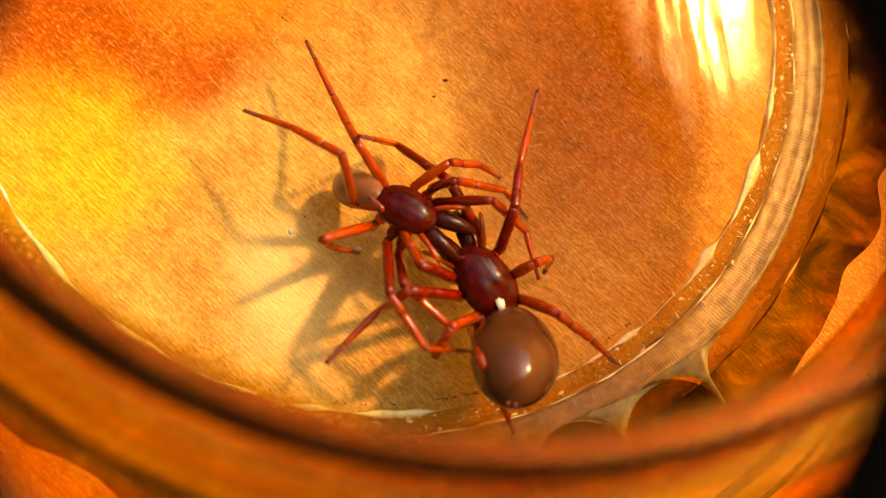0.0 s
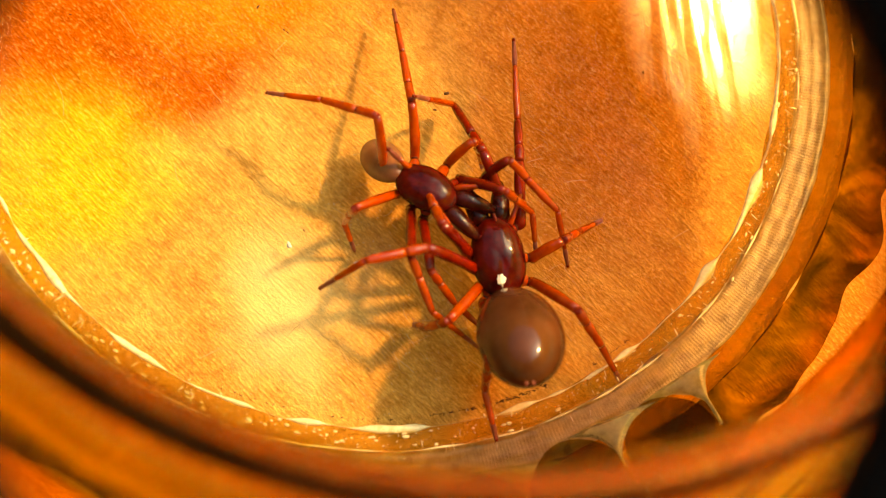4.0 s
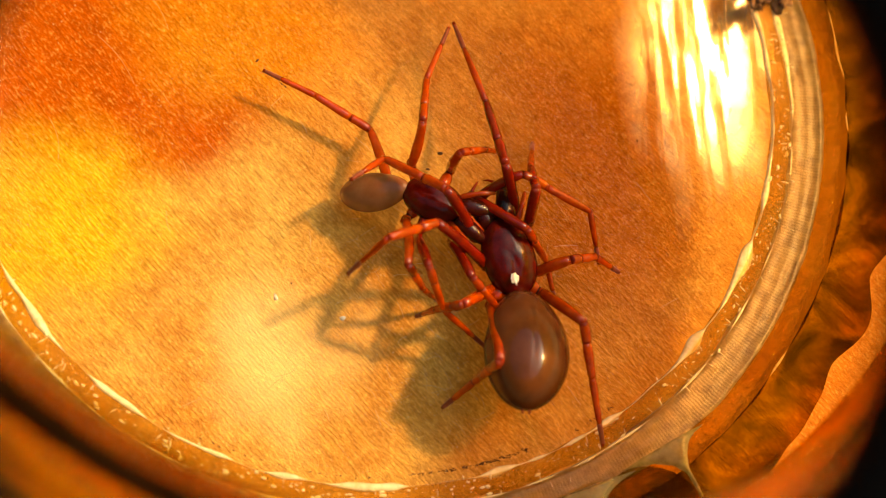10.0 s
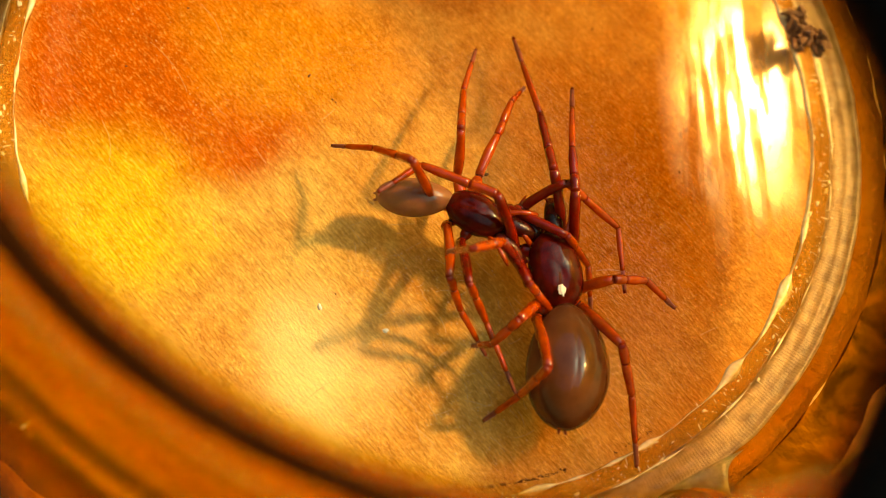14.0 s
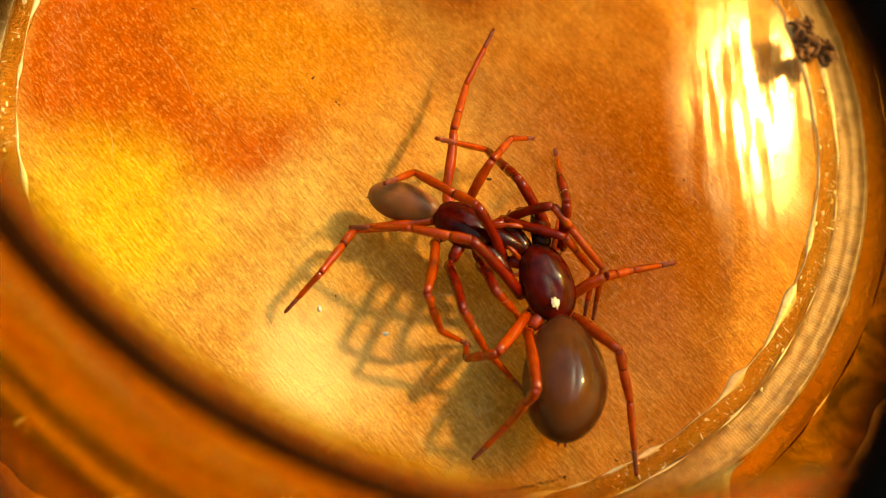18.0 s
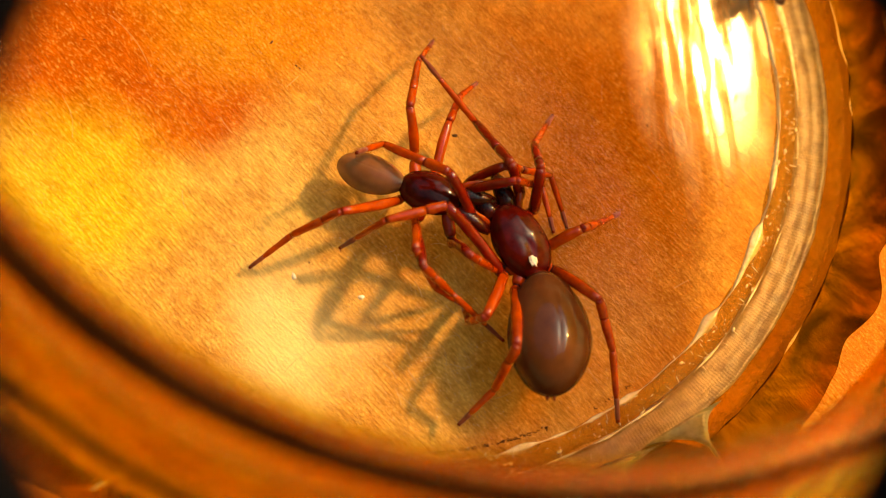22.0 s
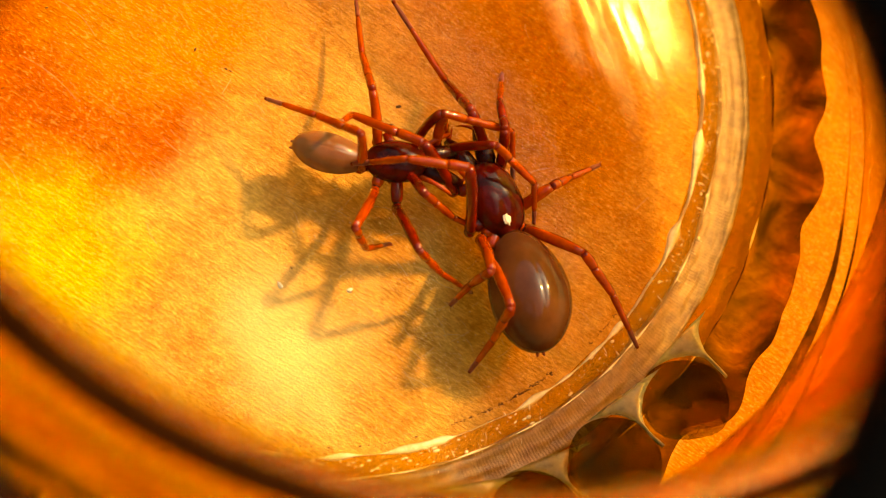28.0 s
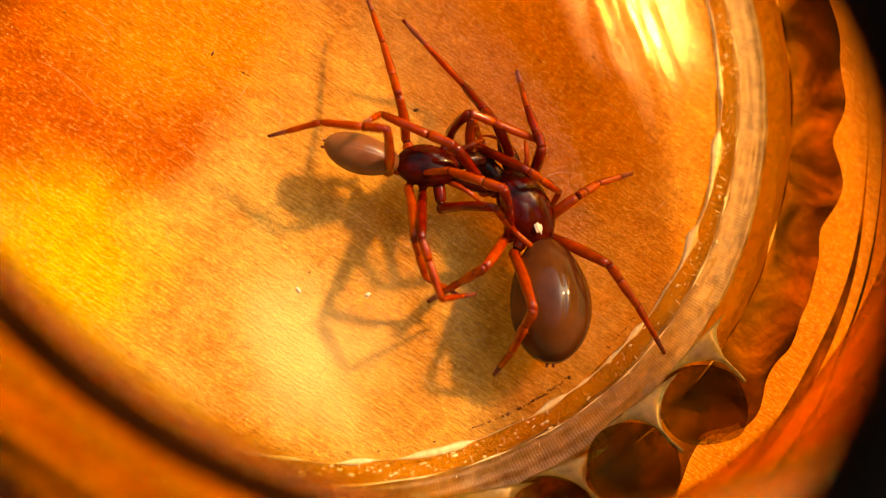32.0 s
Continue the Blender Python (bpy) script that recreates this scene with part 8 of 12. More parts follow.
        [(0, 1.67, 0.43, -2.70, -107.4, 26.4, -173.1), (0.25, 2.65, 0.47, -2.92, -97.2, 66.1, -162.3), (0.5, 3.64, 0.46, -2.80, 39.3, 70.4, -25.9), (0.75, 4.53, 0.41, -2.36, 53.9, 31.0, -12.0), (1, 5.23, 0.32, -1.65, 56.3, -9.3, -11.4), (1.25, 4.79, 0.33, -2.16, 53.1, 19.5, -6.3), (1.5, 4.25, 0.30, -2.56, 51.3, 48.7, -3.6), (1.75, 3.64, 0.23, -2.83, 47.4, 78.0, -5.1), (2, 2.99, 0.12, -2.95, -123.4, 72.4, -174.7), (2.5, 3.15, 0.44, -2.90, 112.5, 83.0, 54.7), (3, 3.34, 0.74, -2.81, 83.9, 62.7, 17.0), (3.5, 3.34, 0.74, -2.81, 83.9, 62.7, 17.0), (4.17, 3.05, 0.84, -2.82, 147.1, 72.4, 82.1), (4.83, 2.75, 0.94, -2.80, -167.3, 56.1, 129.4), (5.5, 2.45, 1.03, -2.75, -155.3, 32.9, 143.3), (6, 2.45, 1.03, -2.75, -155.3, 32.9, 143.3), (6.33, 3.16, 0.88, -2.80, -167.8, 59.3, 129.1), (6.67, 3.84, 0.67, -2.69, 128.1, 76.7, 61.9), (7, 4.46, 0.41, -2.41, 65.1, 59.5, -6.0), (7.5, 4.61, 0.12, -2.33, 61.3, 65.3, -7.0), (8, 4.75, -0.17, -2.22, 56.1, 71.3, -10.1), (8.5, 4.38, 0.19, -2.49, 39.7, 67.2, -22.9), (9, 3.93, 0.50, -2.69, 30.5, 61.8, -27.7), (10, 3.51, 0.39, -2.84, -47.1, 79.1, -105.8), (11, 3.95, 0.26, -2.71, -55.1, 75.1, -110.9), (12, 4.03, 0.20, -2.68, -36.3, 69.2, -93.4), (13, 4.84, 0.07, -2.14, -11.9, 70.8, -73.3), (14, 4.18, 0.08, -2.62, -25.2, 62.5, -76.5), (14.5, 4.18, 0.08, -2.62, -25.2, 62.5, -76.5), (15.5, 4.55, 0.41, -2.35, 42.0, 68.8, -9.3), (16.5, 4.86, 0.72, -1.99, 80.3, 49.7, 30.6), (17, 4.86, 0.96, -1.89, 93.1, 45.7, 37.0), (17.5, 4.65, 0.70, -2.20, 79.8, 46.2, 17.2), (18, 4.39, 0.43, -2.46, 65.4, 43.2, -1.7), (19, 4.19, 0.67, -2.52, 51.3, 48.1, -6.6), (20, 4.35, 1.29, -2.16, 93.4, 48.1, 33.1), (20.5, 4.04, 0.89, -2.53, 67.0, 63.9, 8.7), (21, 3.72, 0.41, -2.78, 15.2, 66.1, -40.5), (21.5, 3.53, 0.62, -2.80, 64.4, 75.1, 6.9), (22, 3.34, 0.83, -2.79, 116.7, 67.1, 56.3), (23, 2.78, 0.69, -2.87, 133.2, 76.9, 68.8), (24, 2.41, 0.53, -2.88, 158.8, 75.6, 102.5), (25, 2.99, 0.44, -2.92, 174.9, 79.1, 113.9), (25.5, 2.99, 0.44, -2.92, 174.9, 79.1, 113.9), (27.5, 3.70, 0.24, -2.80, 64.4, 61.1, 2.2), (28, 3.70, 0.24, -2.80, 64.4, 61.1, 2.2), (29, 3.98, 0.14, -2.71, 64.4, 66.2, 1.5), (30, 3.71, 0.05, -2.81, 53.5, 59.7, -11.6), (31, 4.12, 0.21, -2.64, 58.2, 47.3, -6.4), (32, 4.10, 0.26, -2.65, 53.3, 58.0, -13.5)]),
    "FR4": (
        [(0, -2.48, -1.51, -0.41, -0.8, -64.6, -173.6), (1, -2.38, -2.16, -0.42, -3.2, -56.7, -150.0), (2, -2.43, -2.30, -0.40, -4.3, -54.6, -147.3), (3, -2.33, -2.44, -0.42, -3.1, -50.1, -148.2), (3.5, -2.33, -2.44, -0.42, -3.1, -50.1, -148.2), (5.5, -2.42, -2.03, -0.44, -2.8, -51.6, -146.5), (6, -2.42, -2.03, -0.44, -2.8, -51.6, -146.5), (7, -2.76, -2.35, -0.40, -0.0, -54.9, -157.0), (8, -3.19, -1.83, -0.39, -3.1, -47.9, -156.4), (9, -3.30, -1.82, -0.40, -2.1, -46.2, -148.2), (10, -3.35, -1.79, -0.38, 0.2, -49.0, -159.9), (11, -3.29, -1.63, -0.39, 3.9, -41.5, -167.4), (12, -3.42, -1.66, -0.39, 6.7, -44.3, -168.3), (13, -3.39, -1.73, -0.40, 3.4, -15.6, -161.5), (14, -3.28, -1.37, -0.38, 5.0, -41.1, -166.1), (14.5, -3.28, -1.37, -0.38, 5.0, -41.1, -166.1), (16.5, -3.28, -1.37, -0.38, 5.0, -41.1, -166.1), (17, -3.27, -1.17, -0.38, 5.4, -43.2, -178.4), (18, -3.30, -1.31, -0.37, 1.8, -45.2, -167.1), (19, -3.41, -1.61, -0.38, 4.9, -43.9, -172.3), (20, -3.22, -0.86, -0.37, 1.6, -48.2, -172.3), (21, -3.59, -1.95, -0.36, 7.0, -50.6, -172.2), (22, -3.32, -1.44, -0.38, 4.1, -47.3, -177.9), (23, -3.21, -1.71, -0.37, 5.6, -46.4, -177.6), (24, -3.21, -1.99, -0.37, 5.6, -39.9, -178.6), (25, -2.73, -2.57, -0.41, 5.1, -46.4, -163.9), (25.5, -2.73, -2.57, -0.41, 5.1, -46.4, -163.9), (27.5, -3.26, -1.57, -0.39, -0.1, -44.6, -153.9), (28, -3.26, -1.57, -0.39, -0.1, -44.6, -153.9), (29, -3.17, -1.84, -0.39, -1.8, -41.1, -152.7), (30, -3.31, -1.91, -0.40, 0.3, -44.5, -152.9), (31, -3.21, -1.30, -0.38, 0.7, -45.3, -159.7), (32, -3.40, -1.18, -0.37, 3.9, -47.8, -163.3)],
        [(0, 5.34, 0.00, 0.00, 109.2, 65.5, 124.4), (1, 5.34, 0.00, 0.00, 138.3, 80.3, 155.8), (2, 5.34, 0.00, 0.00, 112.0, 86.1, 128.9), (3, 5.34, 0.00, 0.00, 87.3, 84.2, 105.0), (3.5, 5.34, 0.00, 0.00, 87.3, 84.2, 105.0), (5.5, 5.34, 0.00, 0.00, 53.4, 80.2, 70.5), (6, 5.34, 0.00, 0.00, 53.4, 80.2, 70.5), (7, 5.34, 0.00, 0.00, -66.3, 79.5, -47.9), (8, 5.34, 0.00, 0.00, -76.3, 74.2, -62.4), (9, 5.34, 0.00, 0.00, -72.3, 73.5, -57.3), (10, 5.34, 0.00, 0.00, -74.8, 67.6, -57.5), (11, 5.34, 0.00, 0.00, -66.1, 74.2, -46.6), (12, 5.34, 0.00, 0.00, -63.6, 78.6, -40.6), (12.25, 5.34, 0.00, 0.00, -49.9, 60.0, -29.5), (12.5, 5.34, 0.00, 0.00, -45.5, 41.2, -27.9), (12.75, 5.34, 0.00, 0.00, -42.5, 22.4, -28.1), (13, 5.34, 0.00, 0.00, -39.6, 3.6, -29.3), (13.25, 5.34, 0.00, 0.00, -41.9, 21.4, -28.2), (13.5, 5.34, 0.00, 0.00, -44.2, 39.2, -27.7), (13.75, 5.34, 0.00, 0.00, -47.2, 57.1, -28.3), (14, 5.34, 0.00, 0.00, -54.2, 74.8, -33.1), (14.5, 5.34, 0.00, 0.00, -54.2, 74.8, -33.1), (16.5, 5.34, 0.00, 0.00, -54.2, 74.8, -33.1), (17, 5.34, 0.00, 0.00, -59.7, 69.3, -39.1), (18, 5.34, 0.00, 0.00, -59.6, 80.3, -42.1), (19, 5.34, 0.00, 0.00, -53.9, 79.5, -33.3), (20, 5.34, 0.00, 0.00, -65.3, 72.1, -48.2), (20.5, 5.34, 0.00, 0.00, -61.6, 65.6, -41.3), (21, 5.34, 0.00, 0.00, -60.1, 59.0, -36.6), (21.33, 5.34, 0.00, 0.00, -59.9, 65.4, -37.7), (21.67, 5.34, 0.00, 0.00, -59.9, 71.8, -39.0), (22, 5.34, 0.00, 0.00, -60.8, 78.2, -41.1), (23, 5.34, 0.00, 0.00, -46.5, 67.5, -24.7), (24, 5.34, 0.00, 0.00, -27.3, 70.1, -4.3), (25, 5.34, 0.00, 0.00, -34.1, 64.3, -11.4), (25.5, 5.34, 0.00, 0.00, -34.1, 64.3, -11.4), (27.5, 5.34, 0.00, 0.00, -29.1, 66.3, -10.8), (28, 5.34, 0.00, 0.00, -29.1, 66.3, -10.8), (29, 5.34, 0.00, 0.00, -23.3, 68.3, -6.8), (30, 5.34, 0.00, 0.00, -37.4, 64.9, -19.3), (31, 5.34, 0.00, 0.00, -31.8, 69.3, -13.1), (32, 5.34, 0.00, 0.00, -31.0, 69.0, -9.1)],
        [(0, 4.31, 1.51, -4.01, 127.2, 58.5, 146.2), (1, 4.66, 0.30, -4.34, 143.1, 77.4, 164.2), (2, 5.15, 0.23, -4.40, 141.8, 73.2, 162.4), (3, 5.22, 0.43, -4.39, 124.8, 80.1, 145.9), (3.5, 5.22, 0.43, -4.39, 124.8, 80.1, 145.9), (5.5, 5.59, 0.71, -4.34, 147.6, 81.3, 168.9), (6, 5.59, 0.71, -4.34, 147.6, 81.3, 168.9), (7, 5.88, -0.60, -4.33, -178.6, 78.6, -154.7), (8, 5.90, -1.07, -4.24, -124.0, 78.8, -103.0), (9, 6.01, -1.05, -4.23, -98.9, 72.0, -76.3), (10, 6.24, -1.41, -4.08, -81.7, 66.2, -55.4), (11, 6.16, -0.87, -4.24, -67.1, 52.0, -37.7), (12, 6.00, -0.57, -4.32, -69.3, 50.1, -36.2), (12.25, 7.25, -1.08, -3.82, -64.9, 53.6, -35.5), (12.5, 8.27, -1.55, -2.90, -58.6, 57.0, -31.7), (12.75, 8.93, -1.92, -1.68, -50.4, 60.0, -24.7), (13, 9.17, -2.16, -0.27, -41.2, 62.2, -15.1), (13.25, 8.96, -1.94, -1.61, -49.6, 61.5, -24.5), (13.5, 8.36, -1.59, -2.79, -58.2, 60.0, -32.7), (13.75, 7.45, -1.14, -3.70, -65.8, 57.8, -38.6), (14, 6.30, -0.63, -4.25, -71.8, 55.4, -41.7), (14.5, 6.30, -0.63, -4.25, -71.8, 55.4, -41.7), (16.5, 6.30, -0.63, -4.25, -71.8, 55.4, -41.7), (17, 6.55, -0.99, -4.12, -70.4, 57.1, -39.8), (18, 5.89, -0.50, -4.34, -71.9, 52.7, -44.2), (19, 6.01, -0.44, -4.33, -76.6, 60.6, -47.1), (20, 6.24, -1.01, -4.19, -88.6, 67.1, -62.7), (20.5, 6.71, -1.20, -4.01, -103.4, 73.2, -75.5), (21, 7.16, -1.35, -3.78, -130.9, 76.9, -101.0), (21.33, 6.79, -1.12, -4.01, -102.7, 71.9, -73.0), (21.67, 6.41, -0.87, -4.19, -88.6, 64.5, -59.3), (22, 6.02, -0.60, -4.31, -81.1, 56.3, -52.3), (23, 6.87, -0.71, -4.07, -82.7, 68.0, -52.7), (24, 6.84, -0.11, -4.14, -66.8, 62.6, -36.9), (25, 7.21, -0.38, -3.97, -68.5, 72.0, -37.1), (25.5, 7.21, -0.38, -3.97, -68.5, 72.0, -37.1), (27.5, 7.08, -0.33, -4.04, -58.7, 70.0, -31.9), (28, 7.08, -0.33, -4.04, -58.7, 70.0, -31.9), (29, 6.96, -0.19, -4.10, -58.7, 63.0, -34.7), (30, 7.10, -0.62, -3.99, -50.1, 70.2, -22.2), (31, 6.86, -0.35, -4.12, -50.0, 67.9, -21.9), (32, 6.90, -0.25, -4.11, -49.0, 76.9, -17.6)]),
    "ML1": (
        [(0, 0.70, 2.83, -1.40, 1.5, -67.0, 8.0), (1, 3.13, 3.53, -1.55, -0.8, -74.1, 8.0), (2, 3.83, 3.91, -1.61, 9.8, -73.9, -4.4), (3, 3.26, 3.58, -1.58, -14.8, -74.8, 25.0), (3.5, 3.26, 3.58, -1.58, -14.8, -74.8, 25.0), (5.5, 3.07, 2.18, -1.55, -52.2, -27.0, 64.4), (6, 3.07, 2.18, -1.55, -52.2, -27.0, 64.4), (7, 2.75, 3.46, -1.52, -30.1, -43.8, 34.2), (8, 3.09, 3.34, -0.74, -25.8, -44.8, 26.1), (9, 3.56, 1.89, -0.76, -37.8, -47.1, 32.4), (10, 3.22, 2.28, -0.73, -41.9, -46.6, 38.2), (11, 3.13, 1.94, -0.74, -47.7, 7.1, 55.3), (12, 3.26, 2.40, -0.73, -29.8, -57.4, 17.6), (13, 2.67, 2.12, -0.70, -43.9, -7.7, 40.0), (14, 2.86, 3.00, -0.72, -43.5, -46.3, 46.8), (14.5, 2.86, 3.00, -0.72, -43.5, -46.3, 46.8), (16.5, 2.86, 3.00, -0.72, -43.5, -46.3, 46.8), (17, 2.36, 2.89, -0.70, -35.3, -29.8, 33.3), (18, 2.65, 2.98, -0.71, -29.8, -49.3, 25.9), (19, 2.81, 1.76, -0.73, -38.1, -43.7, 25.5), (20, 2.31, 2.09, -0.70, -36.9, -44.2, 24.8), (21, 3.23, 2.00, -0.77, -35.7, -49.8, 16.1), (22, 2.50, 2.06, -0.71, -34.3, -56.6, 21.5), (23, -0.06, 3.46, -0.55, -22.8, -64.5, 10.6), (24, -0.18, 3.71, -0.54, -21.3, -63.2, 4.4), (25, 4.04, 2.33, -0.82, -41.4, -68.7, 25.8), (25.5, 4.04, 2.33, -0.82, -41.4, -68.7, 25.8), (27.5, 1.81, 2.29, -0.68, -50.9, -73.0, 35.0), (28, 1.81, 2.29, -0.68, -50.9, -73.0, 35.0), (29, 1.20, 2.63, -0.64, -47.8, -74.1, 38.3), (30, 1.44, 2.68, -0.66, -47.6, -74.8, 37.5), (31, 1.72, 2.47, -0.67, -60.7, -81.4, 47.5), (32, 1.69, 2.94, -0.67, -47.4, -78.8, 34.7)],
        [(0, 4.03, 0.00, 0.00, 126.9, 56.0, 142.3), (0.5, 4.03, 0.00, 0.00, 138.0, 62.8, 154.0), (1, 4.03, 0.00, 0.00, 155.5, 68.0, 172.0), (1.33, 4.03, 0.00, 0.00, 178.0, 69.0, -162.7), (1.67, 4.03, 0.00, 0.00, -161.1, 66.5, -139.1), (2, 4.03, 0.00, 0.00, -146.3, 61.3, -121.6), (3, 4.03, 0.00, 0.00, -149.1, 61.0, -131.3), (3.5, 4.03, 0.00, 0.00, -149.1, 61.0, -131.3), (3.9, 4.03, 0.00, 0.00, -161.3, 66.5, -154.3), (4.3, 4.03, 0.00, 0.00, 179.4, 69.0, 175.8), (4.7, 4.03, 0.00, 0.00, 159.0, 67.4, 144.8), (5.1, 4.03, 0.00, 0.00, 145.0, 62.5, 120.1), (5.5, 4.03, 0.00, 0.00, 137.7, 55.8, 101.8), (6, 4.03, 0.00, 0.00, 137.7, 55.8, 101.8), (6.25, 4.03, 0.00, 0.00, 130.1, 67.1, 103.0), (6.5, 4.03, 0.00, 0.00, 116.8, 78.4, 98.1), (6.75, 4.03, 0.00, 0.00, 31.3, 86.3, 20.8), (7, 4.03, 0.00, 0.00, -37.1, 77.3, -39.2), (8, 4.03, 0.00, 0.00, -40.3, 71.0, -38.3), (9, 4.03, 0.00, 0.00, -34.2, 79.0, -38.5), (10, 4.03, 0.00, 0.00, 23.2, 72.3, 17.1), (10.25, 4.03, 0.00, 0.00, 3.6, 62.1, -16.9), (10.5, 4.03, 0.00, 0.00, -0.5, 49.6, -36.0), (10.75, 4.03, 0.00, 0.00, 1.4, 37.1, -50.4), (11, 4.03, 0.00, 0.00, 6.5, 25.2, -63.6), (11.2, 4.03, 0.00, 0.00, 2.7, 33.4, -48.9), (11.4, 4.03, 0.00, 0.00, 1.4, 42.2, -33.2), (11.6, 4.03, 0.00, 0.00, 3.6, 50.9, -15.1), (11.8, 4.03, 0.00, 0.00, 11.3, 58.5, 7.8), (12, 4.03, 0.00, 0.00, 26.6, 63.3, 37.6), (12.25, 4.03, 0.00, 0.00, 13.7, 57.0, 12.5), (12.5, 4.03, 0.00, 0.00, 7.7, 48.7, -6.2), (12.75, 4.03, 0.00, 0.00, 6.2, 39.8, -21.2), (13, 4.03, 0.00, 0.00, 7.7, 30.8, -34.3), (13.25, 4.03, 0.00, 0.00, 6.1, 45.3, -26.0), (13.5, 4.03, 0.00, 0.00, 8.0, 59.8, -15.3), (13.75, 4.03, 0.00, 0.00, 21.0, 73.5, 5.9), (14, 4.03, 0.00, 0.00, 82.5, 80.4, 75.4), (14.5, 4.03, 0.00, 0.00, 82.5, 80.4, 75.4), (16.5, 4.03, 0.00, 0.00, 82.5, 80.4, 75.4), (17, 4.03, 0.00, 0.00, 47.5, 70.8, 40.8), (17.33, 4.03, 0.00, 0.00, 27.8, 75.5, 25.4), (17.67, 4.03, 0.00, 0.00, -3.0, 78.0, -1.0), (18, 4.03, 0.00, 0.00, -36.7, 76.7, -30.4), (19, 4.03, 0.00, 0.00, -24.5, 71.7, -26.5), (20, 4.03, 0.00, 0.00, -9.8, 74.1, -10.0), (21, 4.03, 0.00, 0.00, 5.3, 78.4, 10.4), (21.33, 4.03, 0.00, 0.00, 66.1, 73.7, 73.4), (21.67, 4.03, 0.00, 0.00, 86.0, 61.1, 95.5), (22, 4.03, 0.00, 0.00, 92.8, 47.1, 104.6), (22.5, 4.03, 0.00, 0.00, 93.8, 42.4, 108.7), (23, 4.03, 0.00, 0.00, 94.4, 37.6, 112.4), (24, 4.03, 0.00, 0.00, 88.6, 43.7, 105.9), (24.25, 4.03, 0.00, 0.00, 92.2, 53.2, 107.9), (24.5, 4.03, 0.00, 0.00, 97.7, 62.6, 111.8), (24.75, 4.03, 0.00, 0.00, 107.7, 71.6, 120.4), (25, 4.03, 0.00, 0.00, 132.9, 79.4, 144.1), (25.5, 4.03, 0.00, 0.00, 132.9, 79.4, 144.1), (27.5, 4.03, 0.00, 0.00, 92.7, 76.5, 103.1), (28, 4.03, 0.00, 0.00, 92.7, 76.5, 103.1), (29, 4.03, 0.00, 0.00, 75.2, 78.5, 86.1), (30, 4.03, 0.00, 0.00, 67.5, 83.5, 78.8), (30.5, 4.03, 0.00, 0.00, 73.5, 85.3, 86.6), (31, 4.03, 0.00, 0.00, 87.6, 87.0, 102.4), (32, 4.03, 0.00, 0.00, 132.2, 83.7, 146.6)],
